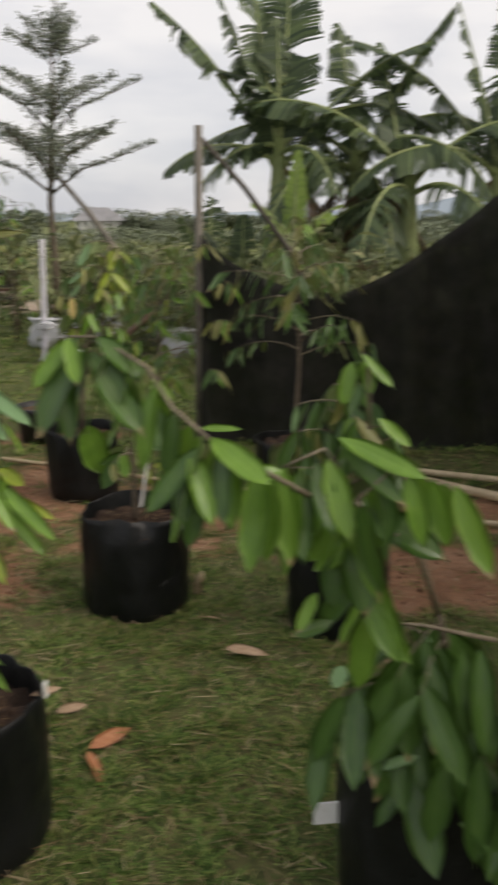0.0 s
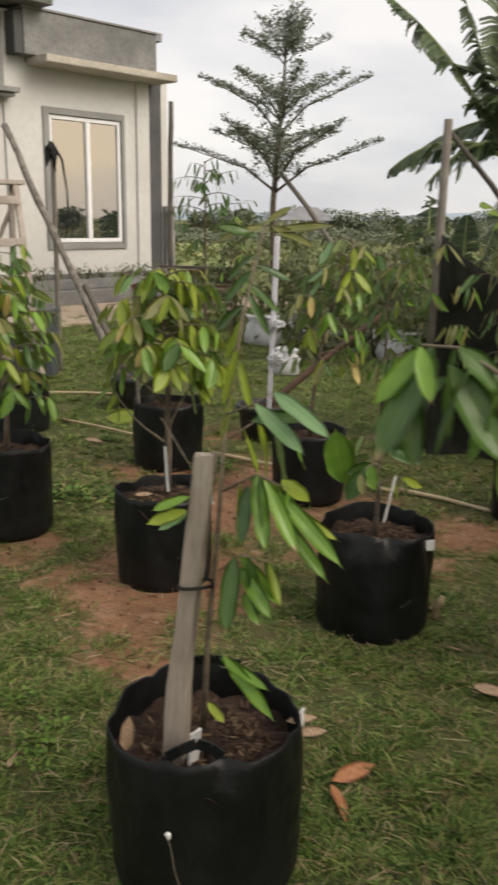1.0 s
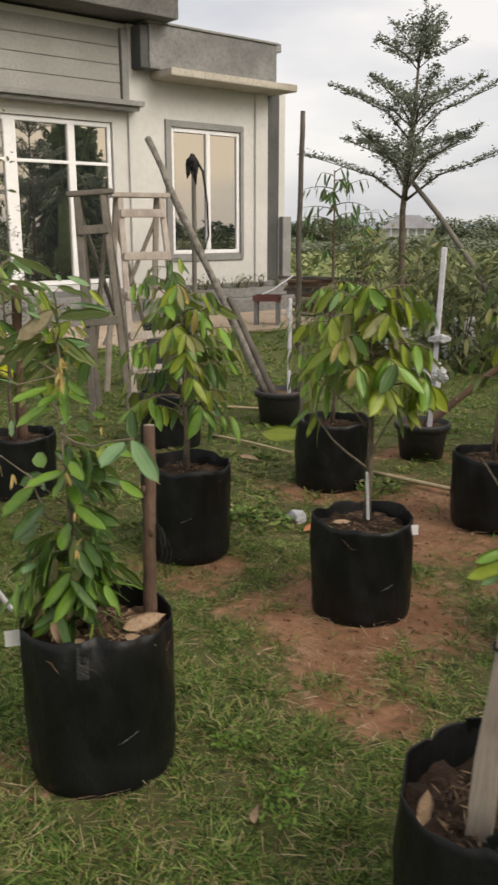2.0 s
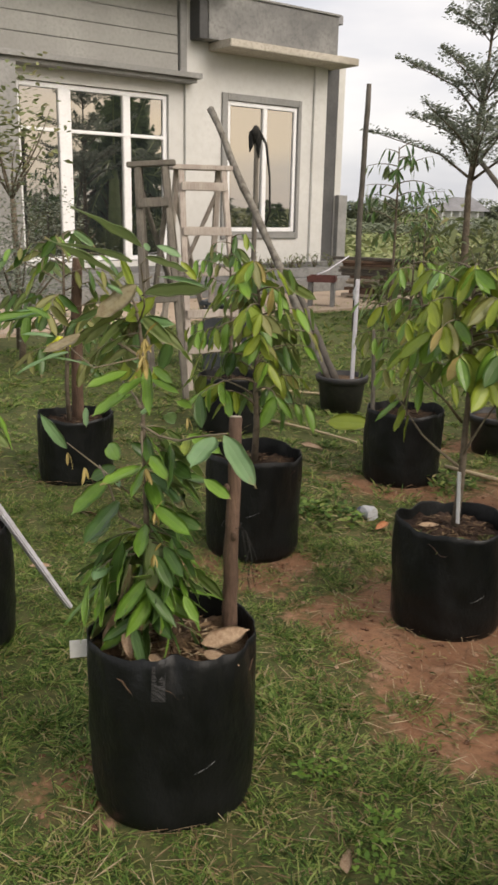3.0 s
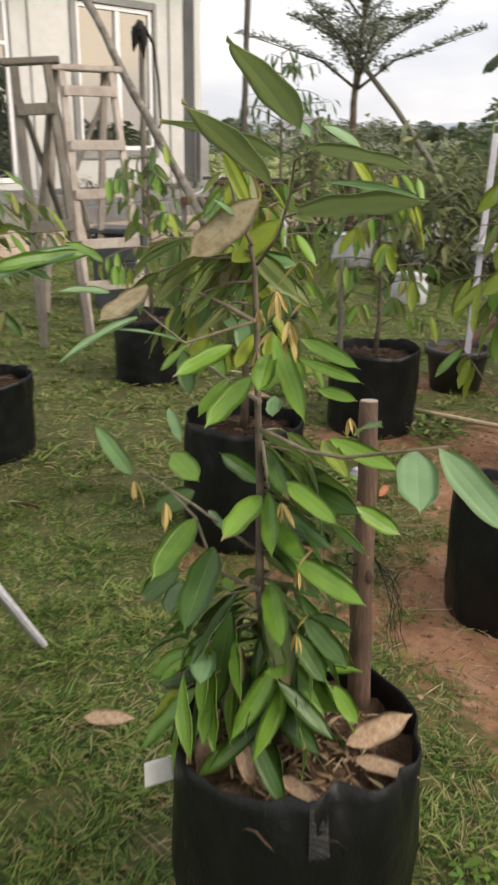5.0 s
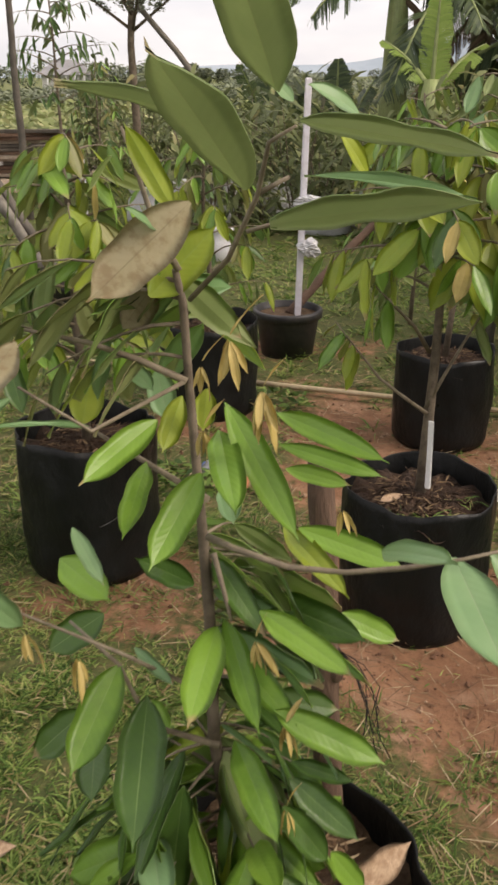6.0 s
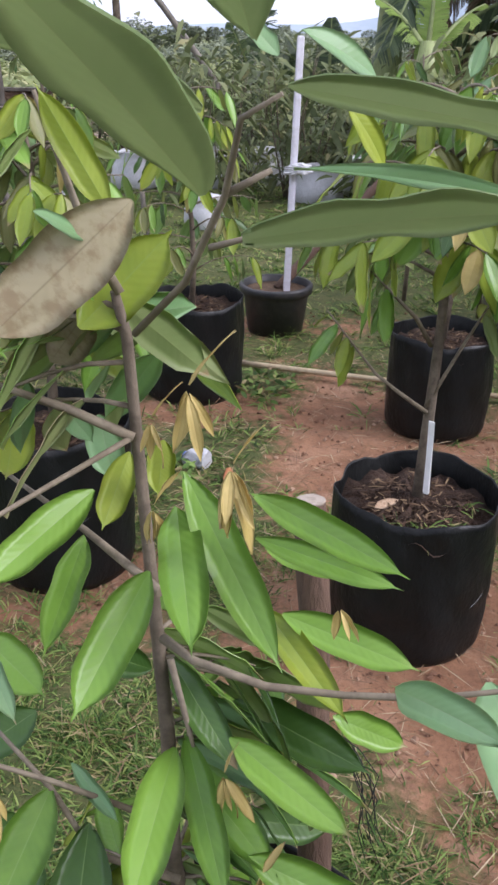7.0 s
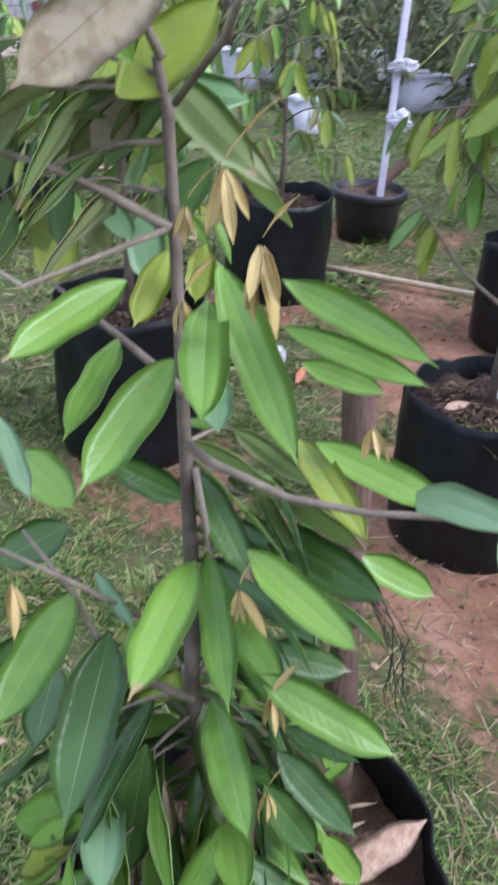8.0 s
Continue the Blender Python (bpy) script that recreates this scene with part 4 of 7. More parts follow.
solid("prop_pole", tube(bmesh.new(), [(0.1, -0.05, 2.1), (0.5, -0.15, 1.65), (1.0, -0.3, 1.0), (1.6, -0.5, 0.0)], [0.03, 0.034, 0.036, 0.04], 7), POLE, pose(-2.66, 11.85, 0), "grey pole propping up the tiered tree", "pole")


# ---- grow bags, pots and stakes ----
def webbing_material():
    m, n, l, b = material("black woven webbing", 0.6, spec=0.3)
    chk = n.new("ShaderNodeTexChecker")
    chk.inputs["Scale"].default_value = 260
    tc = n.new("ShaderNodeTexCoord")
    l.new(tc.outputs["Object"], chk.inputs[0])
    chk.inputs["Color1"].default_value, chk.inputs["Color2"].default_value = (0.006, 0.006, 0.006, 1), (0.05, 0.05, 0.05, 1)
    l.new(chk.outputs[0], b.inputs["Base Color"])
    bump(n, l, b, chk.outputs["Fac"], 0.5, 0.002)
    return m


WEBBING = webbing_material()
SCUFF = two_scale("scuffed polythene", (0.16, 0.165, 0.165), (0.28, 0.285, 0.285), (0.1, 0.1, 0.1), 30, 90, 0.5, 0.2, 0.001)


def grow_bag(x, y, r, h, seed, label, fill=0.09, mulch=None, tag=None, slit=None, handle=None, turn=0.0, strap=None, dents=()):
    """Black bag of soft plastic: creased wall, folded rim, soil inside, loop handles, a white tag."""
    rnd = random.Random(seed)
    bag = thing("grow_bag", pose(x, y, -0.01, 0, 0, turn), label, "grow bag", "grow bags on the lawn")
    bm = bmesh.new()
    n, rows = 84, 18
    ph = [rnd.uniform(0, 6.28) for _ in range(6)]
    pinch = [(rnd.uniform(-math.pi, math.pi), rnd.uniform(0.06, 0.16), rnd.uniform(0.5, 0.8)) for _ in range(5)]

    def radius(a, t):
        belly = 0.985 + 0.022 * math.sin(math.pi * t) - 0.03 * max(0, 0.06 - t) / 0.06 + 0.012 * t
        crease = 0.014 * math.sin(3 * a + ph[0] + 2 * t) + 0.006 * math.sin(17 * a + ph[4] + 6 * t) * t + 0.008 * math.sin(7 * a + ph[1] - 5 * t) + 0.006 * math.sin(11 * a + ph[2] + 9 * t) + 0.008 * math.sin(9 * t + ph[3] + 2 * a)
        fold = sum(-0.034 * math.exp(-((math.remainder(a - a0, math.tau)) / wd) ** 2) * max(0.0, t - t0) / (1 - t0) for a0, wd, t0 in pinch)
        ring = 0.009 * math.sin(26 * t + 3 * math.sin(2 * a + ph[5])) * math.exp(-((t - 0.3) / 0.2) ** 2)
        fold += sum(-dp * math.exp(-(math.remainder(a - a0, math.tau) / wd) ** 2) * max(0.0, (t - 0.8) / 0.2) ** 1.2 for a0, wd, dp in dents)
        return r * (belly + crease * (0.4 + t) + fold + ring)

    rim = [sum(-0.009 * math.exp(-((math.remainder(k * math.tau / n - a0, math.tau)) / (wd * 1.4)) ** 2) for a0, wd, t0 in pinch) + 0.007 * math.sin(2 * k * math.tau / n + ph[4]) + 0.004 * math.sin(5 * k * math.tau / n + ph[5]) for k in range(n)]
    rings = []
    for j in range(rows + 1):
        t = j / rows
        rings.append([bm.verts.new((math.cos(k * math.tau / n) * radius(k * math.tau / n, t), math.sin(k * math.tau / n) * radius(k * math.tau / n, t), h * t + rim[k] * t ** 3)) for k in range(n)])
    for t, inset in ((1.002, 0.0025), (0.99, 0.005), (0.62, 0.008)):
        rings.append([bm.verts.new((math.cos(k * math.tau / n) * (radius(k * math.tau / n, min(t, 1)) - inset), math.sin(k * math.tau / n) * (radius(k * math.tau / n, min(t, 1)) - inset), h * t + rim[k] * min(t, 1) ** 3)) for k in range(n)])
    for a, b in zip(rings, rings[1:]):
        for k in range(n):
            bm.faces.new((a[k], a[(k + 1) % n], b[(k + 1) % n], b[k])).smooth = True
    bm.faces.new(rings[0][::-1])
    part("wall", bm, BAG, bag)
    bm = bmesh.new()
    zs = h - fill
    c = bm.verts.new((0, 0, zs + 0.02))
    last = None
    for q in (0.25, 0.5, 0.75, 1.0):
        ring = [bm.verts.new((math.cos(k * math.tau / n) * (r * 0.985) * q, math.sin(k * math.tau / n) * (r * 0.985) * q, zs + 0.014 * math.sin(4 * q + k * 0.9) + rnd.uniform(-0.006, 0.008) - 0.012 * q)) for k in range(n)]
        for k in range(n):
            if last:
                bm.faces.new((last[k], ring[k], ring[(k + 1) % n], last[(k + 1) % n])).smooth = True
            else:
                bm.faces.new((c, ring[k], ring[(k + 1) % n])).smooth = True
        last = ring
    part("soil", bm, mulch or SOIL, bag, "dark crumbly soil with mulch")
    rng = np.random.default_rng(seed + 900)
    m = 420
    ra, rq = rng.uniform(0, math.tau, m), r * 0.68 * np.sqrt(rng.random(m))
    D, S = scatter_ways(rng, m, 0.15)
    D[:, 2] = np.abs(D[:, 2]) * 0.5
    ob = strips("mulch", np.stack([np.cos(ra) * rq, np.sin(ra) * rq, zs + 0.002 + rng.uniform(0, 0.018, m)], 1), unit(D), S, rng.uniform(0.012, 0.045, m), rng.uniform(0.001, 0.0035, m), 0.1, STRAW if mulch else CRUMB, bag, seg=2)
    tagged(ob, "loose husks and dead grass on the soil", kind="stuff")
    if handle is not None:
        for a0 in (handle, handle + math.pi):
            pts = []
            for q in (-1, -0.9, -0.5, 0, 0.5, 0.9, 1):
                a = a0 + q * 0.34
                rr = radius(a, 1) + 0.006 - 0.05 * (1 - q * q)
                pts.append((math.cos(a) * rr, math.sin(a) * rr, h + (0.03 * (1 - q * q) if abs(q) < 1 else -0.09)))
            bm = bmesh.new()
            for p, p2 in zip(pts, pts[1:]):
                p, p2 = Vector(p), Vector(p2)
                out = Vector((math.cos(a0), math.sin(a0), 0)) * 0.0025
                across = (p2 - p).cross(out).normalized() * 0.012
                v = [bm.verts.new(q2) for q2 in (p - across + out, p + across + out, p2 + across + out, p2 - across + out)]
                w = [bm.verts.new(q2) for q2 in (p - across - out, p + across - out, p2 + across - out, p2 - across - out)]
                for q4 in ((0, 1, 2, 3),):
                    bm.faces.new([v[i] for i in q4])
                    bm.faces.new([w[i] for i in q4][::-1])
                for i in range(4):
                    bm.faces.new((v[i], w[i], w[(i + 1) % 4], v[(i + 1) % 4]))
            part("handle", bm, BAG, bag, "webbing loop handle")
    if strap is not None:
        bm = bmesh.new()
        rows2 = [(strap + q, 1.0 - 0.045 * k) for k in range(5) for q in (-0.075, 0.075)]
        inner = [bm.verts.new((math.cos(a) * (radius(a, t) + 0.001), math.sin(a) * (radius(a, t) + 0.001), h * t - 0.004)) for a, t in rows2]
        outer = [bm.verts.new((math.cos(a) * (radius(a, t) + 0.004), math.sin(a) * (radius(a, t) + 0.004), h * t - 0.004)) for a, t in rows2]
        for k in range(4):
            i = 2 * k
            bm.faces.new((outer[i], outer[i + 2], outer[i + 3], outer[i + 1]))
            bm.faces.new((outer[i], inner[i], inner[i + 2], outer[i + 2]))
            bm.faces.new((outer[i + 1], outer[i + 3], inner[i + 3], inner[i + 1]))
        bm.faces.new((outer[0], outer[1], inner[1], inner[0]))
        bm.faces.new((outer[8], inner[8], inner[9], outer[9]))
        part("strap", bm, WEBBING, bag, "black woven webbing strap")
    if tag is not None:
        a, tz = tag[0], h * tag[1]
        rr = radius(a, tag[1])
        bm = bmesh.new()
        box(bm, -0.003, tag[2], -0.0015, 0.0015, -tag[3] / 2, tag[3] / 2)
        t = part("tag", bm, PAPER, bag, "white plastic tag")
        t.matrix_basis = Matrix.Translation((math.cos(a) * rr, math.sin(a) * rr, tz)) @ pose(0, 0, 0, 0, 0, math.degrees(a) + tag[4])
    if slit is not None:
        a, tz = slit
        rr = radius(a, tz)
        t = part("scuff", tube(bmesh.new(), [(math.cos(a + q) * (radius(a + q, tz) + 0.001), math.sin(a + q) * (radius(a + q, tz) + 0.001), h * (tz + q * 0.2 + q * q * 0.25)) for q in (-0.13, -0.08, -0.03, 0.03, 0.08, 0.14)], [0.0002, 0.0005, 0.0007, 0.0004, 0.0006, 0.0002], 5), SCUFF, bag, "pale scuffed crease")
    return bag


def pot(x, y, r, h, label):
    p = thing("plant_pot", pose(x, y, -0.008), label, "plant pot", "black nursery pots")
    bm = bmesh.new()
    prof = [(0.0, 0.0), (r * 0.78, 0.0), (r * 0.93, h * 0.8), (r * 0.95, h * 0.82), (r * 1.03, h * 0.83), (r * 1.05, h * 0.97), (r * 1.02, h), (r * 0.93, h), (r * 0.9, h * 0.75)]
    n = 36
    rings = []
    for rr, z in prof[1:]:
        rings.append([bm.verts.new((math.cos(k * math.tau / n) * rr, math.sin(k * math.tau / n) * rr, z)) for k in range(n)])
    for a, b in zip(rings, rings[1:]):
        for k in range(n):
            bm.faces.new((a[k], a[(k + 1) % n], b[(k + 1) % n], b[k])).smooth = True
    bm.faces.new(rings[0][::-1])
    part("body", bm, POTPLASTIC, p)
    bm = bmesh.new()
    bmesh.ops.create_circle(bm, cap_ends=True, radius=r * 0.92, segments=n, matrix=Matrix.Translation((0, 0, h * 0.86)))
    part("soil", bm, HUSK, p, "brown potting mix")
    return p


def lath(p0, p1, w, d, label, mat=LATH, name="wooden_stake", turn=0.0, bevel=0.004):
    """A sawn bar from p0 to p1."""
    p0, p1 = Vector(p0), Vector(p1)
    bm = boxed((-w / 2, w / 2, -d / 2, d / 2, 0, (p1 - p0).length), bevel=bevel)
    rnd = random.Random(int(abs(p0.x) * 1000))
    for v in bm.verts:
        v.co += Vector((rnd.uniform(-1, 1), rnd.uniform(-1, 1), rnd.uniform(-1, 1))) * 0.0018
    m = Matrix.Translation(p0) @ (p1 - p0).to_track_quat("Z", "Y").to_matrix().to_4x4() @ Matrix.Rotation(turn, 4, "Z")
    return solid(name, bm, mat, m, label, name.split("_")[-1])


def round_pole(pts, r, label, mat=POLE, name="wooden_pole", knots=0.15):
    pts = [Vector(p) for p in pts]
    wob = random.Random(int(1000 * abs(pts[0].x)))
    fine = []
    for a, b in zip(pts, pts[1:]):
        for q in range(5):
            fine.append(a.lerp(b, q / 5) + Vector((wob.uniform(-1, 1), wob.uniform(-1, 1), 0)) * r * (0.12 * knots / 0.15 if q else 0.0))
    pts = fine + [pts[-1]]
    o = pts[0].copy()
    rad = [r * (1.08 - 0.25 * i / (len(pts) - 1)) for i in range(len(pts))]
    shaft = tube(bmesh.new(), [p - o for p in pts], rad, 9, knots=knots, rnd=random.Random(4))
    if name != "wooden_stake":
        return solid(name, shaft, mat, Matrix.Translation(o), label, "pole")
    st = thing(name, Matrix.Translation(o), label, "stake")
    part("shaft", shaft, mat, st)
    top, way = pts[-1] - o, (pts[-1] - pts[-2]).normalized()
    part("cut_end", tube(bmesh.new(), [top + way * 0.0005, top + way * 0.003], [rad[-1] * 0.94, rad[-1] * 0.9], 12, knots=0.1), LATH, st, "pale sawn end of the stake")
    for k, t in enumerate((5, len(pts) - 4)):
        bm = bmesh.new()
        c = pts[min(t, len(pts) - 2)] - o
        bmesh.ops.create_uvsphere(bm, u_segments=9, v_segments=6, radius=r * 0.45, matrix=Matrix.Translation(c + Vector(((-1) ** k * r * 0.7, -r * 0.75, 0))) @ Matrix.Diagonal((1, 0.7, 1.5, 1)))
        part("knot", bm, mat, st)
    return st


BAGLABEL = "black plastic grow bag with soil standing on grass"
grow_bag(-0.725, 1.84, 0.222, 0.4, 1, "black grow bag with handles and dark soil", 0.075, tag=(0.28, 0.93, 0.02, 0.045, 60), handle=-1.4, dents=((-1.1, 0.14, 0.15), (-1.7, 0.1, 0.1)))
grow_bag(-0.455, 3.2, 0.212, 0.41, 2, "black grow bag with folded shiny rim", 0.06, tag=(-0.35, 0.88, 0.03, 0.04, 50), slit=(-0.9, 0.4), dents=((-1.75, 0.2, 0.2), (-1.25, 0.2, 0.2)))
grow_bag(-1.85, 2.165, 0.209, 0.462, 3, "black grow bag filled with soil and dry leaves", 0.06, HUSK, tag=(3.55, 0.855, 0.05, 0.047, 12), slit=(-0.74, 0.4), strap=-1.26, dents=((-1.08, 0.16, 0.17), (-1.5, 0.12, 0.12), (-0.45, 0.1, 0.1)))
grow_bag(-1.36, 3.41, 0.2, 0.405, 4, "black grow bag standing on bare red earth", 0.05, tag=(-0.2, 0.93, 0.025, 0.04, 40), slit=(-0.85, 0.42))
grow_bag(-2.28, 3.77, 0.207, 0.446, 5, BAGLABEL, 0.06, slit=(-1.2, 0.5))
grow_bag(-1.9, 5.08, 0.215, 0.41, 6, BAGLABEL, 0.05)
grow_bag(-3.21, 5.63, 0.212, 0.39, 7, BAGLABEL, 0.05)
grow_bag(-0.945, 4.67, 0.198, 0.385, 8, BAGLABEL, 0.05)
grow_bag(-3.55, 4.29, 0.202, 0.37, 9, BAGLABEL, 0.05)
grow_bag(-2.9, 2.56, 0.198, 0.43, 10, BAGLABEL, 0.06, tag=(-0.55, 0.8, 0.03, 0.045, 60), slit=(-0.7, 0.35))
grow_bag(0.405, 1.66, 0.2, 0.4, 11, "black grow bag under drooping leaves", 0.06, tag=(3.2, 0.55, 0.055, 0.055, 4))
grow_bag(0.34, 3.02, 0.19, 0.39, 12, BAGLABEL, 0.06)
grow_bag(0.27, 4.6, 0.23, 0.34, 13, BAGLABEL, 0.04)
grow_bag(-4.55, 3.75, 0.2, 0.4, 14, BAGLABEL, 0.05)
pot(-2.69, 6.56, 0.19, 0.27, "black round nursery pot with a pole in it")
pot(-1.47, 5.87, 0.18, 0.25, "black round nursery pot with a white pipe")



def sawn_stake(p0, p1, w, d, turn, label):
    """Rough timber stake: waney edges, a chipped top, a knot."""
    p0, p1 = Vector(p0), Vector(p1)
    rnd = random.Random(15)
    ln = (p1 - p0).length
    m = Matrix.Translation(p0) @ (p1 - p0).to_track_quat("Z", "Y").to_matrix().to_4x4() @ Matrix.Rotation(turn, 4, "Z")
    st = thing("wooden_stake", m, label, "stake")
    bm = bmesh.new()
    rings, n = [], 26
    outline = [(-1, -0.8), (-0.85, -1), (-0.3, -1.02), (0.35, -1), (0.88, -1), (1, -0.85), (1, 0), (1, 0.85), (0.85, 1), (0, 1), (-0.88, 1), (-1, 0.85), (-1, 0)]
    drift = [rnd.uniform(0, 6.28) for _ in outline]
    for k in range(n + 1):
        t = k / n
        wide = 1.16 - 0.18 * t + 0.05 * math.sin(9 * t)
        ring = []
        for q, (a, b) in enumerate(outline):
            e = 1 + 0.05 * math.sin(14 * t + drift[q]) + rnd.uniform(-0.025, 0.025)
            chip = rnd.uniform(-0.022, 0.004) if k == n else 0.0
            ring.append(bm.verts.new((a * w / 2 * wide * e + 0.004 * math.sin(5 * t), b * d / 2 * wide * e, ln * t + chip)))
        rings.append(ring)
    c = len(outline)
    for a, b in zip(rings, rings[1:]):
        for q in range(c):
            bm.faces.new((a[q], a[(q + 1) % c], b[(q + 1) % c], b[q]))
    bm.faces.new(rings[0][::-1])
    bm.faces.new(rings[-1])
    part("shaft", bm, LATH, st)
    for z, a in ((ln - 0.02, 0.3), (ln * 0.62, -0.5), (ln * 0.3, 0.2)):
        bm = bmesh.new()
        bmesh.ops.create_uvsphere(bm, u_segments=10, v_segments=6, radius=0.007, matrix=Matrix.Translation((a * w / 2, -d / 2 * 1.04, z)) @ Matrix.Diagonal((1, 0.5, 1.4, 1)))
        part("knot", bm, REDPOLE, st, "reddish brown knot")
    return st


sawn_stake((-0.775, 1.76, 0.3), (-0.725, 1.83, 1.01), 0.042, 0.03, 0.5, "rough sawn grey timber stake tied to a sapling")
round_pole([(-1.755, 2.3, 0.36), (-1.765, 2.33, 0.65), (-1.775, 2.37, 0.95)], 0.02, "brown barked stake beside the sapling", REDPOLE, "wooden_stake")
round_pole([(-3.56, 4.33, 0.28), (-3.55, 4.33, 0.8), (-3.52, 4.32, 1.19)], 0.032, "thick cut branch used as a stake", REDPOLE, "wooden_stake")
round_pole([(-2.8, 6.6, 0.2), (-3.3, 6.97, 0.88), (-3.86, 7.38, 1.62), (-4.35, 7.75, 2.3)], 0.034, "long knotty grey pole leaning over a pot", LICHENPOLE, knots=0.4)
lath((-2.6, 6.52, 0.2), (-2.59, 6.5, 0.98), 0.028, 0.028, "white square plastic pipe stood in a pot", PVC, "plastic_pipe")
lath((-1.42, 5.85, 0.2), (-1.385, 5.85, 1.38), 0.032, 0.032, "white square plastic pipe stood in a pot", PVC, "plastic_pipe")
lath((-2.68, 2.915, -0.01), (-2.72, 2.35, 0.82), 0.028, 0.02, "white square plastic pipe leaning on a bag", PVC, "plastic_pipe")
round_pole([(-3.73, 10.7, -0.1), (-3.74, 10.7, 1.5), (-3.71, 10.7, 2.86)], 0.036, "upright dark grey field post", DARKPOLE)
for p0, p1, r in (((-1.68, 5.3, 0.02), (-0.45, 4.78, 0.02), 0.013), ((-3.6, 6.8, 0.02), (-2.9, 6.92, 0.02), 0.012), ((-3.0, 5.9, 0.02), (-2.3, 5.6, 0.02), 0.009), ((-0.45, 4.82, 0.025), (0.06, 4.58, 0.02), 0.012), ((0.5, 5.1, 0.04), (1.5, 4.35, 0.03), 0.03), ((0.9, 5.0, 0.03), (2.1, 4.4, 0.05), 0.02), ((1.05, 4.12, 0.02), (1.6, 3.9, 0.02), 0.014)):
    round_pole([p0, Vector(p0).lerp(Vector(p1), 0.5) + Vector((0, 0.01, 0.004)), p1], r, "split bamboo pole lying on the ground", BAMBOO, "bamboo_pole", 0.05)

# ---- young trees ----
GREEN = ((LEAF_DARK, 3), (LEAF_MID, 4), (LEAF_YOUNG, 1), (LEAF_OLIVE, 1))
DEEP = ((LEAF_DARK, 8), (LEAF_MID, 1), (LEAF_OLIVE, 2))
LIME = ((LEAF_YOUNG, 3), (LEAF_MID, 4), (LEAF_DARK, 1), (LEAF_OLIVE, 2))
TONED = ((LEAF_YOUNG, 6), (LEAF_MID, 5), (LEAF_OLIVE, 1.6), (LEAF_DARK, 0.5), (LEAF_GOLD, 0.3))
FIELD = ((LEAF_DARK, 3), (LEAF_OLIVE, 4), (LEAF_MID, 2))
seedling = sapling(-0.45, 3.2, 0.35, 0.42, 32, "small durian seedling with one large pale leaf", GREEN, 6, 0.15, 0.4, 0.11, 0.6, 0.01)
forked = sapling(-1.35, 3.42, 0.35, 0.94, 34, "young durian tree with hanging yellow-green leaves", TONED, 32, 0.26, 0.56, 0.125, 1.0, 0.014, 0.026, wide=1.2)
rk = random.Random(340)
for way in ([(-0.004, -0.01, 0.24), (-0.08, -0.03, 0.3), (-0.135, -0.03, 0.345), (-0.19, -0.03, 0.414), (-0.25, -0.02, 0.49)], [(-0.004, 0, 0.25), (0.03, -0.01, 0.332), (0.07, -0.01, 0.415), (0.12, 0.0, 0.5), (0.17, 0.0, 0.55)], [(-0.006, 0, 0.4), (-0.06, -0.05, 0.48), (-0.13, -0.09, 0.55), (-0.18, -0.11, 0.6)]):
    leafy_branch(forked, [Vector(p) for p in way], 0.006, rk, 0.12, TONED, 0.024, 1.3, 0.72, wide=1.2)
sapling(-2.28, 3.77, 0.38, 0.86, 35, "young durian tree with hanging yellow-green leaves", TONED, 32, 0.26, 0.24, 0.125, 1.0, 0.014, 0.027, wide=1.25)
sapling(-1.9, 5.08, 0.36, 0.85, 36, "young durian tree with hanging green leaves", LIME, 22, 0.28, 0.15, 0.12, 1.3, spacing=0.032, wide=1.15)
sapling(-3.21, 5.63, 0.34, 0.95, 37, "young durian tree with hanging green leaves", GREEN, 22, 0.3, 0.15, 0.12, 1.3, spacing=0.034, wide=1.15)
sapling(-0.945, 4.67, 0.34, 1.05, 38, "young tree with hanging narrow yellow-green leaves", ((LEAF_DARK, 3), (LEAF_YOUNG, 3), (LEAF_MID, 3), (LEAF_OLIVE, 3), (LEAF_GOLD, 0.5)), 26, 0.22, 0.34, 0.13, 1.1, spacing=0.031, lean=(0.2, 0.12), wide=1.05)
sapling(-3.56, 4.25, 0.32, 1.0, 39, "sparse young tree beside a thick stake", ((LEAF_MID, 3), (LEAF_OLIVE, 4), (LEAF_DARK, 3), (LEAF_YOUNG, 1)), 20, 0.4, 0.3, 0.14, 0.7, spacing=0.036, wide=1.0)
sapling(-2.9, 2.56, 0.37, 0.55, 40, "small young tree in a bag", GREEN, 8, 0.2, 0.2, 0.13, 0.8, wide=1.05)
sapling(0.34, 3.02, 0.33, 0.6, 42, "young tree with drooping dark leaves", DEEP, 20, 0.27, 0.1, 0.16, 1.3, spacing=0.034, wide=1.15)
sapling(0.27, 4.6, 0.3, 1.05, 43, "tall dark young tree against the net", DEEP, 17, 0.42, 0.45, 0.15, 1.0, spacing=0.042, wide=0.7)
sapling(-4.55, 3.75, 0.35, 0.95, 44, "young durian tree with hanging green leaves", GREEN, 18, 0.28, 0.2, 0.13, 1.2, spacing=0.036, wide=1.0)
sapling(-0.35, 6.0, 0.0, 1.3, 45, "tall dark sapling with narrow leaves in the field edge", FIELD, 24, 0.42, 0.25, 0.15, 0.9, spacing=0.034, wide=0.75, group="field saplings")
sapling(0.35, 6.7, 0.0, 1.5, 46, "tall dark sapling with narrow leaves behind the net", FIELD, 20, 0.42, 0.3, 0.15, 0.9, spacing=0.04, wide=0.75, group="field saplings")
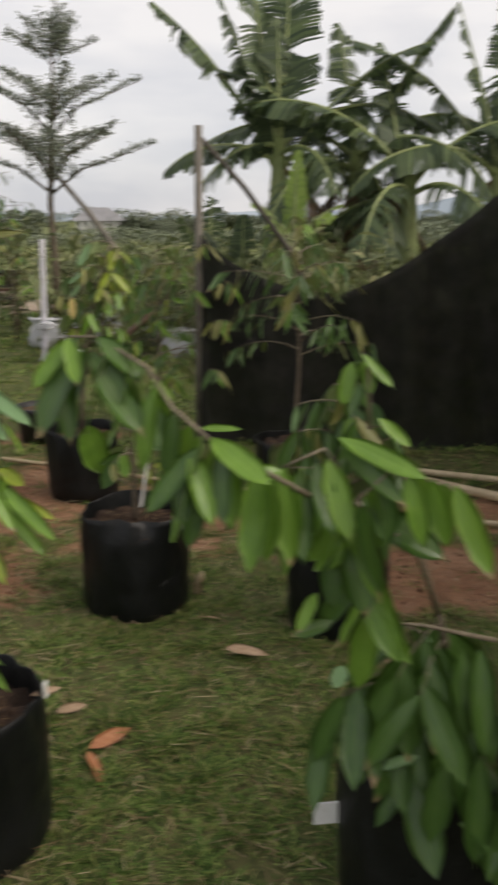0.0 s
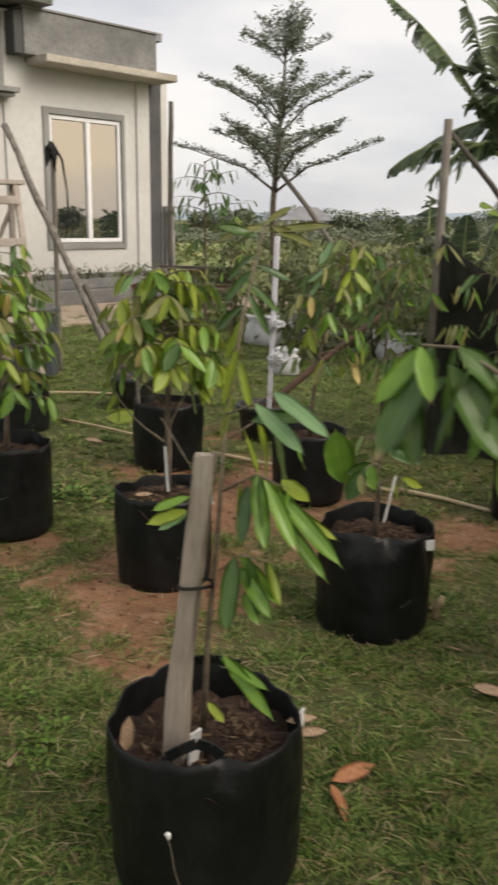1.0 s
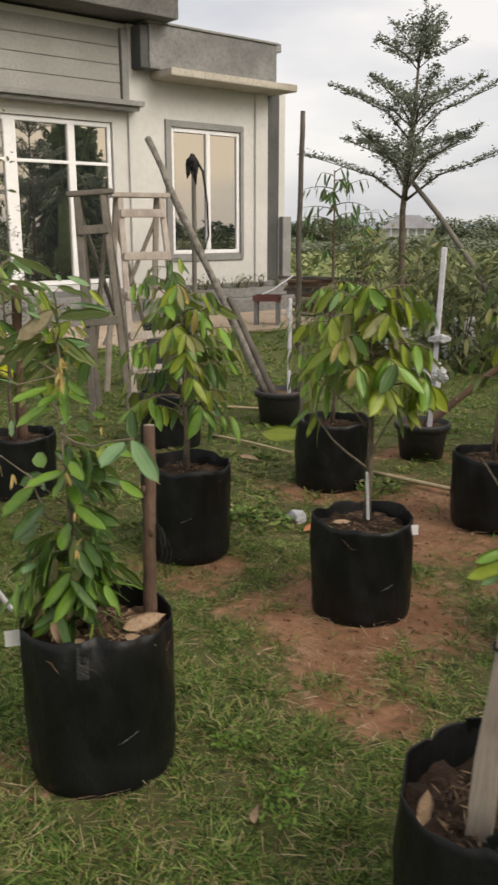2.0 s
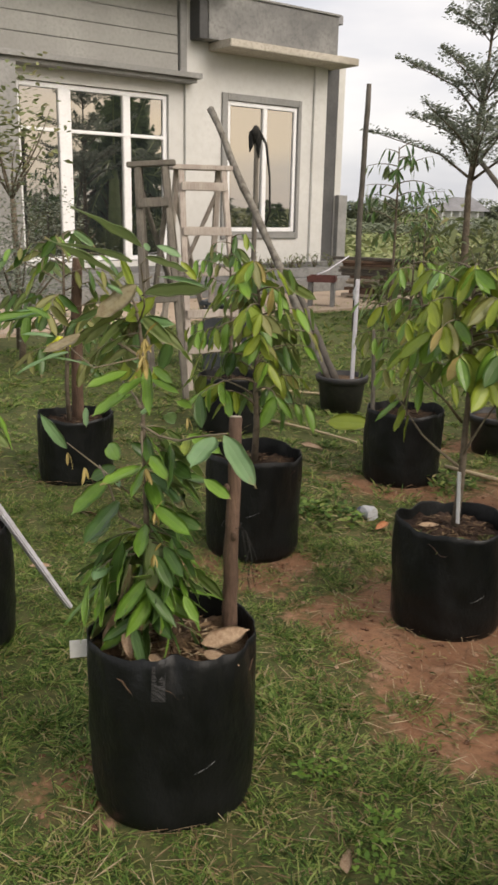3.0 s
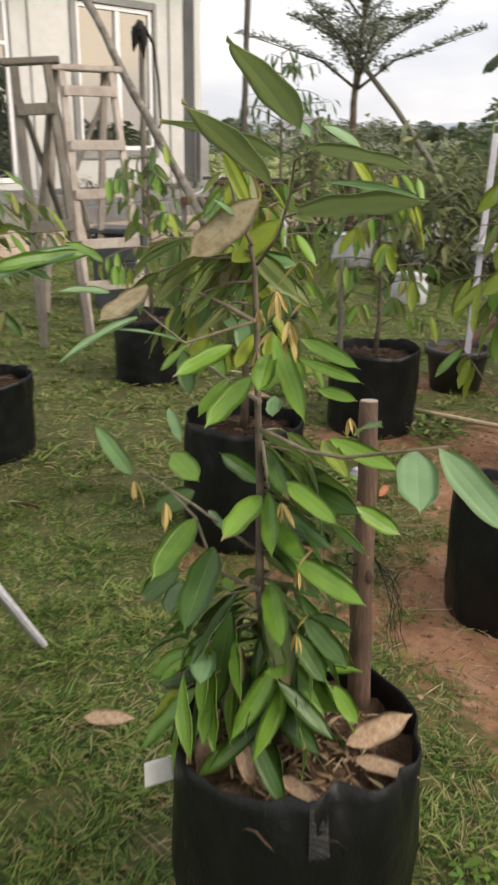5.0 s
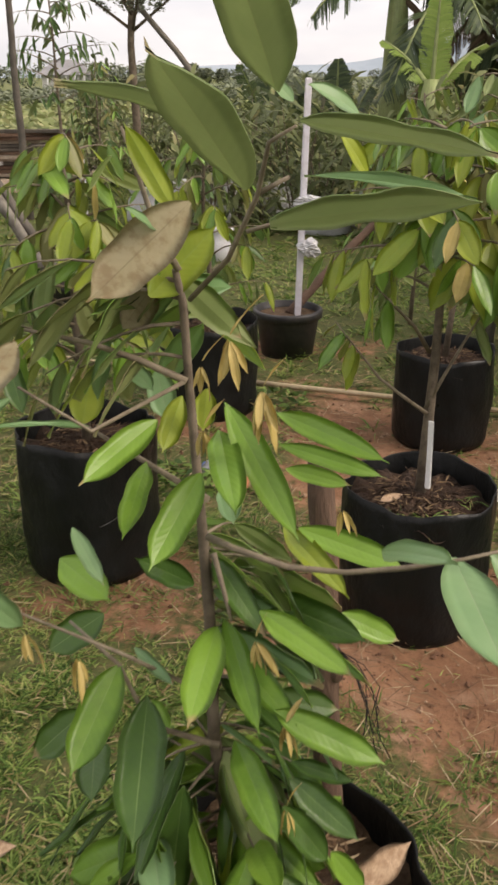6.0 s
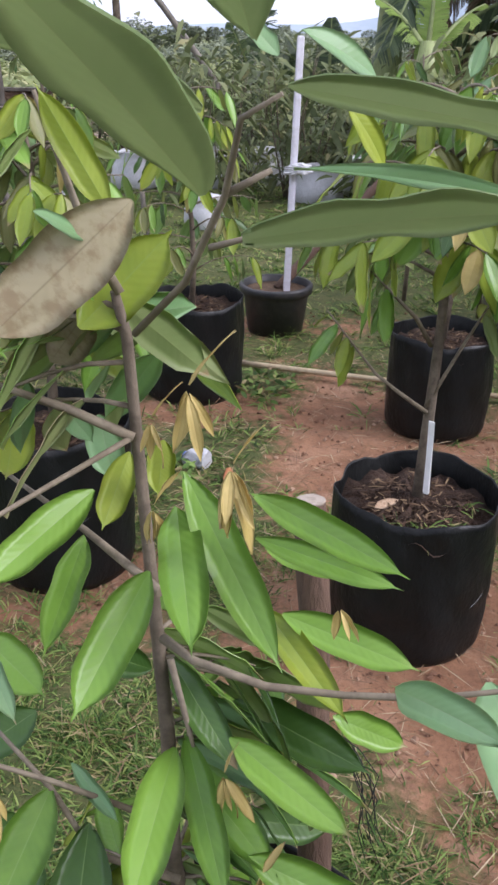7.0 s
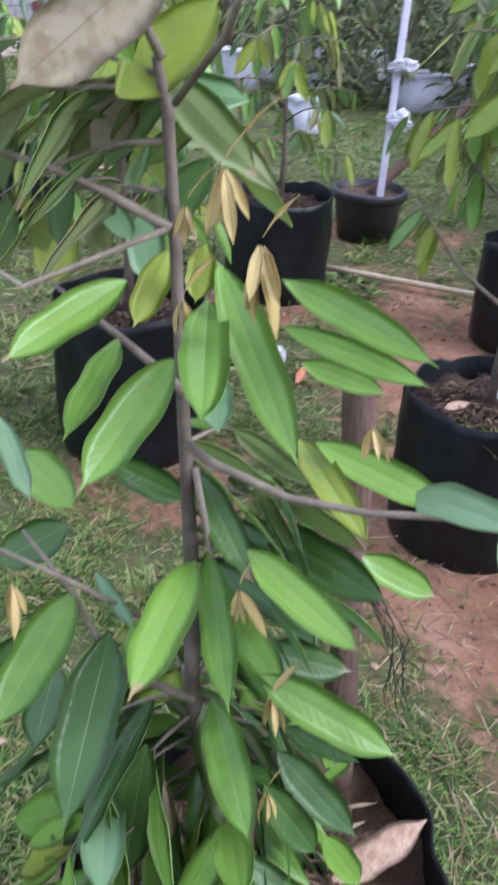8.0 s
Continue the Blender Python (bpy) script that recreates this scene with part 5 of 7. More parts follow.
sapling(-2.95, 10.8, 0.0, 1.55, 47, "dark sapling with narrow leaves in the field edge", FIELD, 20, 0.36, 0.2, 0.14, 0.9, spacing=0.036, wide=0.75, group="field saplings")
sapling(-0.68, 6.35, 0.0, 1.3, 48, "dark sapling with narrow leaves in the field edge", GREEN, 22, 0.4, 0.2, 0.14, 0.9, spacing=0.036, wide=0.75, group="field saplings")


# ---- field plants behind the bags ----
def field_bush(x, y, h, r, seed, n=260, leaf=0.15, mat=None, label="dark leafy field plant"):
    rng = np.random.default_rng(seed)
    rnd = random.Random(seed)
    b = thing("field_bush", pose(x, y, 0), label, "bush", "plants in the field rows")
    bm = bmesh.new()
    tips = []
    for i in range(5):
        az = i * 1.256 + rnd.uniform(-0.4, 0.4)
        pts = curve_points((0, 0, -0.03), (math.cos(az) * r * 0.7, math.sin(az) * r * 0.7, h), h * rnd.uniform(0.75, 1.05), 5, -0.05, 0.07, rnd)
        tube(bm, pts, [0.012, 0.01, 0.008, 0.006, 0.004, 0.002], 5)
        tips += pts[1:]
    part("stem", bm, BARK, b)
    T = np.array([tuple(p) for p in tips])
    P = T[rng.integers(0, len(T), n)] + rng.normal(0, 1, (n, 3)) * np.array([r * 0.35, r * 0.35, h * 0.08])
    P[:, 2] = np.maximum(P[:, 2], 0.05)
    D, S = scatter_ways(rng, n, 0.1)
    strips("foliage", P, D, S, rng.uniform(0.6, 1.2, n) * leaf, rng.uniform(0.8, 1.2, n) * leaf * 0.13, 0.55, mat or BUSHLEAF, b)
    return b


rf = random.Random(77)
for row in range(6):
    y = 6.7 + row * 0.95
    for k in range(9):
        x = -2.3 + k * 0.55 + rf.uniform(-0.15, 0.15) + row * 0.1
        if row < 3 and (x < -0.55 or k % 3 == 1):
            continue
        field_bush(x, y + rf.uniform(-0.2, 0.2), rf.uniform(0.6, 1.4), rf.uniform(0.25, 0.45), 100 + row * 20 + k, 150 if row < 2 else 210, rf.uniform(0.13, 0.24))
for k in range(26):
    field_bush(-3.2 + (k % 13) * 0.62 + rf.uniform(-0.2, 0.2), 13.5 + (k // 13) * 2.2 + rf.uniform(-0.5, 0.5), rf.uniform(0.9, 1.35), rf.uniform(0.4, 0.6), 300 + k, 200, 0.2)


# bushes out of view to the right, added to darken the window reflections
for k in range(14):
    field_bush(4.6 + (k % 7) * 0.75 + rf.uniform(-0.2, 0.2), 12.4 + (k // 7) * 1.5 + rf.uniform(-0.3, 0.3), rf.uniform(1.5, 2.1), rf.uniform(0.5, 0.7), 500 + k, 260, 0.3)


# ---- distance: crop strips, tree line, hills, a far house ----
def far_trees():
    rng = np.random.default_rng(9)
    rnd = random.Random(9)
    for k in range(120):
        a = -0.75 + math.tau * k / 120 + rnd.uniform(-0.02, 0.02)
        d = rnd.uniform(60, 110)
        x, y, h, r = d * math.sin(a), d * math.cos(a), rnd.uniform(1.5, 2.6), rnd.uniform(1.6, 3.0)
        t = thing("far_tree", pose(x, y, 0), "rounded field tree in the far hedge", "tree", "far tree line")
        part("trunk", tube(bmesh.new(), [(0, 0, -0.2), (0.1, 0, h * 0.3), (0, 0.1, h * 0.7)], [0.25, 0.2, 0.08], 6), BARK, t)
        n = 4000 if k < 22 or k > 117 else 160
        lump = rng.normal(0, 1, (9, 3)) * np.array([r * 0.5, r * 0.5, h * 0.18]) + np.array([0, 0, h * 0.6])
        pick9 = rng.integers(0, 9, n)
        P = lump[pick9] + unit(rng.normal(0, 1, (n, 3))) * r * 0.42 * rng.uniform(0.35, 1, (n, 1)) ** 0.5 * np.array([1, 1, 0.62])
        P[:, 2] = np.maximum(P[:, 2], 0.1)
        D, S = scatter_ways(rng, n, 0.2)
        size = 1.0 if n > 500 else 4.0
        strips("crown", P, D, S, rng.uniform(0.12, 0.28, n) * size, rng.uniform(0.05, 0.1, n) * size, 0.3, FARLEAF, t, seg=2)
    # unbroken hedge in front of them
    n = 32000
    a, d = rng.uniform(-0.8, 0.8, n), rng.uniform(48, 58, n)
    P = np.stack([d * np.sin(a), d * np.cos(a), rng.uniform(0, 1, n) * (1.15 + 0.3 * np.sin(9 * a) + 0.25 * np.sin(31 * a))], 1)
    D, S = scatter_ways(rng, n, 0.3)
    tagged(strips("hedge", P, D, S, rng.uniform(0.15, 0.34, n), rng.uniform(0.05, 0.11, n), 0.3, FARLEAF, seg=2), "low hedge along the far edge of the fields", "hedge", kind="stuff")


far_trees()
rng0 = np.random.default_rng(3)
n0 = 26000
az0, d0 = rng0.uniform(-0.75, 0.75, n0), rng0.uniform(17, 60, n0)
P0 = np.stack([d0 * np.sin(az0), d0 * np.cos(az0), rng0.uniform(0, 0.25, n0)], 1)
P0 = P0[~((P0[:, 0] < -4.0) & (P0[:, 1] < 24))]
D0, S0 = scatter_ways(rng0, len(P0), 0.5)
tagged(strips("field_crop", P0, D0, S0, rng0.uniform(0.2, 0.5, len(P0)), rng0.uniform(0.04, 0.1, len(P0)), 0.3, CROP, seg=2), "low green crop in the fields behind", "crop", kind="stuff")


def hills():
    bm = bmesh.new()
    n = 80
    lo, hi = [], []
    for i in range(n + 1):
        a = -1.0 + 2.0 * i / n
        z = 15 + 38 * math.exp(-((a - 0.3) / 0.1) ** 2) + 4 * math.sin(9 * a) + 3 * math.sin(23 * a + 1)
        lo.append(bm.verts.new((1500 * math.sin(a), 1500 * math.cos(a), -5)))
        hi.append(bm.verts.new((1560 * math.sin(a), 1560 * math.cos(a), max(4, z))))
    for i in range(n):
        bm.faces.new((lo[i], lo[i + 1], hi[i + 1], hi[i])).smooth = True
    return solid("hills", bm, HILL, pose(0, 0, 0), "hills on the horizon tinted pale blue for haze", "hills", kind="structure")


hills()


# ---- plants shown leaf by leaf ----
FACES = {"c": (0.0, -0.75, 0.7), "u": (0.1, 0.75, 0.65), "d": (0.05, 0.9, -0.35)}


def leaf_to(plant, base, tip, wide, tone, face, kind):
    """A leaf from its base to its tip; face c turns the upper side to the open, u the underside."""
    base, tip = Vector(base), Vector(tip)
    droop = (0.06, 0.14, 0.22, 0.05, 0.3, 0.08)[kind]
    reach = math.hypot(1 - 0.12 * droop, 0.6 * droop)
    y = (tip - base).normalized()
    z = Vector(FACES[face])
    z = (z - y * z.dot(y)).normalized()
    y2 = (y * (1 - 0.12 * droop) / reach + z * 0.6 * droop / reach).normalized()
    under = tone if tone is LEAF_SILVER or face == "d" else LEAF_UNDER
    return put_leaf(plant, base, y2, (tip - base).length / reach, tone, under, kind, 0.0, z, wide, rows=16)


def stem_to(plant, pts, r0, r1):
    n = len(pts)
    return part("branch", tube(bmesh.new(), pts, [r0 + (r1 - r0) * i / (n - 1) for i in range(n)], 8, knots=0.25), TWIG, plant)


def buds(plant, at, n, size):
    """A hanging tuft of folded golden new leaves."""
    rnd = random.Random(int(1000 * abs(at[0]) + 77 * at[2]))
    for i in range(int(n * 1.9)):
        az = i * 2.4 + rnd.uniform(-0.4, 0.4)
        way = Vector((math.cos(az) * 0.34 + 0.12, math.sin(az) * 0.34 - 0.12, rnd.uniform(-1.2, -0.5) if i != 3 else 0.6))
        put_leaf(plant, Vector(at) + way * 0.004, way, size * rnd.uniform(0.8, 1.5), LEAF_GOLD, LEAF_GOLD, (4, 2)[i % 2], rnd.uniform(-1, 1), None, 0.9, "bud_leaf", "golden folded new leaf")


def backing(plant, spine, seed, levels, arc, reach, leaf_len, tones, spacing=0.032, hang=0.6):
    """Further leafy twigs on the sides of a stem that turn away."""
    rnd = random.Random(seed)
    for k in range(levels):
        t = (k + rnd.random()) / levels * (len(spine) - 1.01)
        i = int(t)
        p = Vector(spine[i]).lerp(Vector(spine[i + 1]), t - i)
        az = radians(rnd.uniform(*arc))
        pts = curve_points(p, (math.cos(az), math.sin(az), rnd.uniform(-0.1, 0.5)), reach * rnd.uniform(0.6, 1.1), 5, 0.7, 0.07, rnd)
        leafy_branch(plant, pts, 0.0024, rnd, leaf_len, tones, spacing, hang, 0.1, loose=0.35)


bushy = thing("durian_sapling", pose(-1.89, 2.13, 0.42), "bushy young durian tree with long glossy leaves", "sapling", "young durian trees")
SPINE = [(0.016, 0.03, -0.03), (-0.01, 0.028, 0.12), (-0.028, 0.026, 0.28), (-0.029, 0.026, 0.437), (-0.034, 0.027, 0.55), (-0.043, 0.048, 0.695), (-0.046, 0.039, 0.776), (-0.052, 0.036, 0.808)]
part("trunk", tube(bmesh.new(), SPINE, [0.0105, 0.0086, 0.0073, 0.0062, 0.0053, 0.0046, 0.004, 0.0032], 9, knots=0.12), BARK, bushy)
UPPER = ((LEAF_OLIVE, 3), (LEAF_MID, 4), (LEAF_YOUNG, 2), (LEAF_BRONZE, 1))
SHADY = ((LEAF_DARK, 5), (LEAF_MID, 2))
LOWER = ((LEAF_DARK, 3), (LEAF_MID, 4), (LEAF_YOUNG, 0.5))
backing(bushy, SPINE[1:3], 401, 6, (10, 150), 0.13, 0.125, LOWER, 0.03, 0.45)
backing(bushy, SPINE[1:3], 404, 8, (145, 235), 0.17, 0.135, LOWER, 0.03, 0.4)
backing(bushy, SPINE[0:3], 412, 6, (-60, 60), 0.11, 0.12, LOWER, 0.03, 0.4)
backing(bushy, SPINE[2:5], 405, 8, (-5, 75), 0.1, 0.115, LOWER, 0.03, 0.35)
backing(bushy, SPINE[2:5], 418, 6, (-5, 60), 0.08, 0.11, SHADY, 0.032, 0.2)
backing(bushy, SPINE[1:3], 419, 5, (-70, 0), 0.1, 0.12, ((LEAF_MID, 4), (LEAF_DARK, 2)), 0.032, 0.6)
backing(bushy, SPINE[0:2], 411, 4, (170, 290), 0.1, 0.12, LOWER, 0.03, 0.5)
backing(bushy, SPINE[5:8], 413, 5, (118, 180), 0.19, 0.088, UPPER, 0.028, 0.5)
backing(bushy, SPINE[6:8], 417, 3, (70, 120), 0.16, 0.1, UPPER, 0.03, 0.3)
leaf_to(bushy, (-0.074, 0.026, 0.666), (-0.141, -0.050, 0.636), 0.99, LEAF_MID, "c", 0)
leaf_to(bushy, (-0.089, 0.065, 0.603), (-0.107, -0.047, 0.578), 0.76, LEAF_MID, "c", 1)
leaf_to(bushy, (-0.033, -0.040, 0.640), (-0.078, -0.122, 0.590), 1.08, LEAF_MID, "c", 0)
leaf_to(bushy, (-0.015, 0.004, 0.663), (-0.005, -0.133, 0.645), 0.67, LEAF_MID, "c", 5)
leaf_to(bushy, (-0.009, 0.003, 0.691), (0.051, -0.094, 0.597), 0.68, LEAF_MID, "c", 1)
leaf_to(bushy, (0.034, -0.042, 0.698), (0.120, -0.115, 0.680), 0.62, LEAF_MID, "c", 1)
leaf_to(bushy, (0.036, -0.055, 0.673), (0.124, -0.091, 0.655), 0.66, LEAF_MID, "c", 0)
leaf_to(bushy, (0.051, 0.038, 0.606), (0.112, -0.002, 0.604), 0.85, LEAF_MID, "c", 1)
leaf_to(bushy, (0.069, 0.066, 0.522), (0.177, 0.018, 0.497), 0.92, LEAF_MID, "c", 0)
leaf_to(bushy, (0.056, 0.093, 0.508), (0.108, -0.037, 0.499), 0.60, LEAF_YOUNG, "c", 5)
leaf_to(bushy, (0.020, -0.037, 0.488), (0.104, -0.108, 0.460), 0.97, LEAF_MID, "c", 2)
leaf_to(bushy, (-0.013, 0.006, 0.450), (0.015, -0.121, 0.409), 0.68, LEAF_MID, "c", 1)
leaf_to(bushy, (-0.022, -0.005, 0.449), (-0.051, -0.142, 0.439), 0.91, LEAF_MID, "c", 0)
leaf_to(bushy, (0.115, 0.052, 0.420), (0.186, 0.054, 0.378), 1.19, LEAF_MID, "c", 1)
leaf_to(bushy, (0.034, -0.050, 0.376), (0.147, -0.079, 0.326), 0.97, LEAF_MID, "c", 0)
leaf_to(bushy, (-0.005, -0.020, 0.312), (0.034, -0.123, 0.270), 0.91, LEAF_MID, "c", 5)
leaf_to(bushy, (-0.010, 0.003, 0.219), (-0.009, -0.056, 0.117), 1.11, LEAF_DARK, "c", 2)
leaf_to(bushy, (-0.099, 0.017, 0.344), (-0.109, -0.130, 0.279), 1.11, LEAF_DARK, "c", 1)
leaf_to(bushy, (-0.047, 0.131, 0.413), (-0.110, 0.093, 0.475), 1.14, LEAF_DARK, "c", 0)
leaf_to(bushy, (0.053, -0.033, 0.269), (0.125, -0.075, 0.218), 1.14, LEAF_DARK, "c", 1)
leaf_to(bushy, (0.103, -0.030, 0.152), (0.144, -0.037, 0.091), 1.34, LEAF_MID, "c", 0)
leaf_to(bushy, (0.044, -0.057, 0.254), (0.094, -0.069, 0.181), 1.12, LEAF_DARK, "c", 5)
leaf_to(bushy, (0.012, -0.02, 0.21), (0.012, -0.075, 0.06), 0.95, LEAF_MID, "c", 1)
leaf_to(bushy, (-0.062, -0.03, 0.26), (-0.085, -0.05, 0.09), 0.85, LEAF_DARK, "c", 0)
leaf_to(bushy, (-0.05, -0.02, 0.2), (-0.055, -0.05, 0.05), 0.9, LEAF_BRONZE, "c", 1)
leaf_to(bushy, (0.028, 0.045, 0.45), (0.129, -0.041, 0.449), 0.95, LEAF_DARK, "c", 1)
leaf_to(bushy, (0.019, 0.09, 0.345), (0.086, 0.004, 0.378), 1.0, LEAF_DARK, "c", 0)
leaf_to(bushy, (0.06, 0.013, 0.247), (0.128, -0.019, 0.244), 0.9, LEAF_DARK, "c", 1)
leaf_to(bushy, (0.033, 0.030, 0.325), (0.119, 0.040, 0.295), 1.32, LEAF_DARK, "c", 1)
leaf_to(bushy, (0.013, -0.030, 0.176), (0.032, -0.150, 0.236), 0.75, LEAF_MID, "c", 5)
leaf_to(bushy, (-0.126, 0.010, 0.394), (-0.172, -0.080, 0.329), 1.26, LEAF_MID, "c", 0)
leaf_to(bushy, (-0.111, 0.030, 0.401), (-0.067, -0.030, 0.396), 0.53, LEAF_SILVER, "c", 5)
leaf_to(bushy, (-0.150, 0.090, 0.404), (-0.215, 0.070, 0.369), 1.85, LEAF_DARK, "c", 0)
leaf_to(bushy, (-0.187, 0.120, 0.241), (-0.261, 0.120, 0.168), 1.46, LEAF_DARK, "c", 1)
leaf_to(bushy, (-0.099, -0.030, 0.195), (-0.084, -0.130, 0.195), 1.15, LEAF_SILVER, "c", 5)
leaf_to(bushy, (-0.068, 0.010, 0.146), (-0.077, -0.030, 0.073), 1.61, LEAF_DARK, "c", 0)
leaf_to(bushy, (-0.205, 0.150, 0.443), (-0.141, 0.090, 0.421), 1.74, LEAF_MID, "c", 2)
leaf_to(bushy, (-0.154, -0.030, 0.583), (-0.122, -0.080, 0.550), 0.81, LEAF_SILVER, "c", 0)
leaf_to(bushy, (-0.168, 0.070, 0.245), (-0.163, -0.030, 0.242), 1.34, LEAF_DARK, "c", 1)
leaf_to(bushy, (0.196, -0.070, 0.562), (0.205, -0.205, 0.533), 1.35, LEAF_SILVER, "c", 0)
leaf_to(bushy, (0.225, -0.080, 0.572), (0.325, -0.140, 0.485), 1.0, LEAF_SILVER, "c", 1)
leaf_to(bushy, (0.12, -0.109, 0.594), (0.154, -0.206, 0.64), 0.9, LEAF_SILVER, "c", 2)
leaf_to(bushy, (-0.277, -0.010, 0.802), (-0.414, -0.130, 0.758), 0.65, LEAF_SILVER, "c", 1)
leaf_to(bushy, (-0.265, -0.010, 0.794), (-0.379, -0.110, 0.779), 0.51, LEAF_MID, "c", 5)
leaf_to(bushy, (-0.077, 0.110, 0.688), (-0.067, 0.090, 0.639), 1.97, LEAF_SILVER, "c", 0)
leaf_to(bushy, (-0.109, 0.120, 0.694), (-0.080, 0.090, 0.673), 1.65, LEAF_SILVER, "c", 2)
leaf_to(bushy, (-0.087, -0.030, 0.871), (-0.064, 0.010, 0.847), 1.12, LEAF_SILVER, "c", 0)
leaf_to(bushy, (-0.010, 0.030, 0.593), (-0.004, -0.030, 0.581), 1.27, LEAF_SILVER, "c", 1)
leaf_to(bushy, (0.029, -0.080, 0.959), (-0.016, -0.270, 1.039), 0.65, LEAF_THIN, "u", 5)
leaf_to(bushy, (0.004, -0.130, 0.897), (-0.050, -0.310, 0.982), 0.70, LEAF_THIN, "u", 0)
leaf_to(bushy, (0.005, -0.080, 0.928), (-0.112, -0.180, 0.965), 0.69, LEAF_THIN, "u", 2)
leaf_to(bushy, (0.045, -0.090, 0.939), (0.172, -0.150, 0.919), 0.53, LEAF_THIN, "u", 0)
leaf_to(bushy, (0.026, -0.060, 0.862), (0.186, -0.080, 0.880), 0.95, LEAF_THIN, "u", 1)
leaf_to(bushy, (-0.092, 0.070, 0.764), (-0.130, 0.020, 0.771), 0.74, LEAF_MID, "u", 5)
leaf_to(bushy, (-0.109, 0.110, 0.900), (-0.132, 0.070, 0.869), 1.16, LEAF_MID, "u", 0)
leaf_to(bushy, (-0.153, 0.170, 0.671), (-0.166, 0.150, 0.610), 2.20, LEAF_YOUNG, "d", 2)
leaf_to(bushy, (-0.051, 0.070, 0.674), (-0.071, 0.030, 0.630), 1.38, LEAF_YOUNG, "d", 0)
leaf_to(bushy, (-0.026, 0.090, 0.674), (-0.031, 0.070, 0.635), 1.76, LEAF_YOUNG, "d", 1)
leaf_to(bushy, (-0.050, 0.020, 0.861), (-0.090, 0.030, 0.933), 0.77, LEAF_YOUNG, "d", 5)
leaf_to(bushy, (-0.036, 0.010, 0.870), (-0.124, -0.030, 0.795), 1.4, LEAF_BRONZE, "d", 0)
leaf_to(bushy, (-0.076, 0.030, 0.785), (-0.014, 0.060, 0.842), 1.75, LEAF_YOUNG, "d", 2)
leaf_to(bushy, (-0.107, 0.090, 0.740), (-0.072, 0.070, 0.789), 2.1, LEAF_BRONZE, "d", 0)
leaf_to(bushy, (-0.197, 0.020, 0.747), (-0.234, -0.080, 0.714), 1.17, LEAF_BRONZE, "d", 1)
leaf_to(bushy, (0.053, -0.055, 0.897), (0.185, -0.070, 0.880), 0.33, LEAF_SILVER, "c", 4)
leaf_to(bushy, (0.042, -0.070, 0.951), (0.025, -0.060, 0.967), 2.20, LEAF_SILVER, "c", 4)
leaf_to(bushy, (0.054, -0.060, 0.962), (0.101, -0.030, 0.937), 1.38, LEAF_SILVER, "c", 4)
leaf_to(bushy, (-0.197, -0.030, 0.711), (-0.270, -0.130, 0.669), 0.56, LEAF_SILVER, "c", 4)
leaf_to(bushy, (-0.236, -0.030, 0.744), (-0.288, -0.080, 0.752), 0.94, LEAF_SILVER, "c", 4)
leaf_to(bushy, (-0.135, -0.010, 0.675), (-0.208, -0.080, 0.705), 0.34, LEAF_SILVER, "c", 4)
leaf_to(bushy, (-0.243, -0.030, 0.786), (-0.274, -0.080, 0.815), 1.47, LEAF_MID, "c", 4)
leaf_to(bushy, (-0.213, -0.030, 0.475), (-0.249, -0.080, 0.570), 1.10, LEAF_SILVER, "c", 4)
leaf_to(bushy, (-0.087, 0.010, 0.853), (-0.065, 0.030, 0.803), 2.20, LEAF_MID, "c", 4)
leaf_to(bushy, (0.085, -0.010, 0.928), (0.116, 0.010, 0.886), 1.43, LEAF_YOUNG, "c", 4)
stem_to(bushy, [(-0.028, 0.005, 0.549), (-0.006, -0.030, 0.556), (0.046, -0.040, 0.539), (0.101, -0.050, 0.537), (0.152, -0.080, 0.559), (0.198, -0.090, 0.572), (0.235, -0.09, 0.58)], 0.0038, 0.0016)
stem_to(bushy, [(-0.045, 0.042, 0.699), (-0.090, 0.046, 0.720), (-0.136, 0.050, 0.737), (-0.199, 0.070, 0.745)], 0.0040, 0.0020)
stem_to(bushy, [(-0.039, 0.023, 0.783), (-0.005, -0.010, 0.826), (0.017, -0.055, 0.883), (0.024, -0.075, 0.923), (0.043, -0.085, 0.935)], 0.0027, 0.0012)
stem_to(bushy, [(0.009, -0.045, 0.854), (0.028, -0.055, 0.861)], 0.0022, 0.0016)
stem_to(bushy, [(0.017, -0.055, 0.884), (0.041, -0.058, 0.897)], 0.0022, 0.0016)
stem_to(bushy, [(-0.048, 0.034, 0.807), (-0.066, 0.040, 0.839), (-0.081, 0.040, 0.890), (-0.093, 0.040, 0.929)], 0.0036, 0.0012)
stem_to(bushy, [(-0.022, 0.000, 0.288), (-0.099, 0.020, 0.302), (-0.126, 0.010, 0.394), (-0.185, 0.070, 0.410)], 0.0040, 0.0015)
stem_to(bushy, [(-0.028, 0.005, 0.591), (-0.093, 0.095, 0.591), (-0.174, 0.170, 0.611)], 0.0040, 0.0018)
stem_to(bushy, [(-0.033, 0.005, 0.355), (-0.119, -0.010, 0.423), (-0.211, -0.030, 0.490)], 0.0030, 0.0014)
stem_to(bushy, [(-0.048, 0.040, 0.699), (-0.129, -0.030, 0.679), (-0.184, -0.050, 0.729)], 0.0025, 0.0012)
stem_to(bushy, [(-0.023, 0.000, 0.533), (-0.010, -0.020, 0.481), (-0.007, -0.025, 0.469)], 0.0030, 0.0015)
buds(bushy, (0.02, -0.06, 0.726), 6, 0.036)
buds(bushy, (-0.006, -0.010, 0.757), 3, 0.033)
buds(bushy, (-0.031, 0.010, 0.727), 3, 0.023)
buds(bushy, (-0.031, -0.010, 0.671), 4, 0.023)
buds(bushy, (0.015, -0.050, 0.464), 4, 0.029)
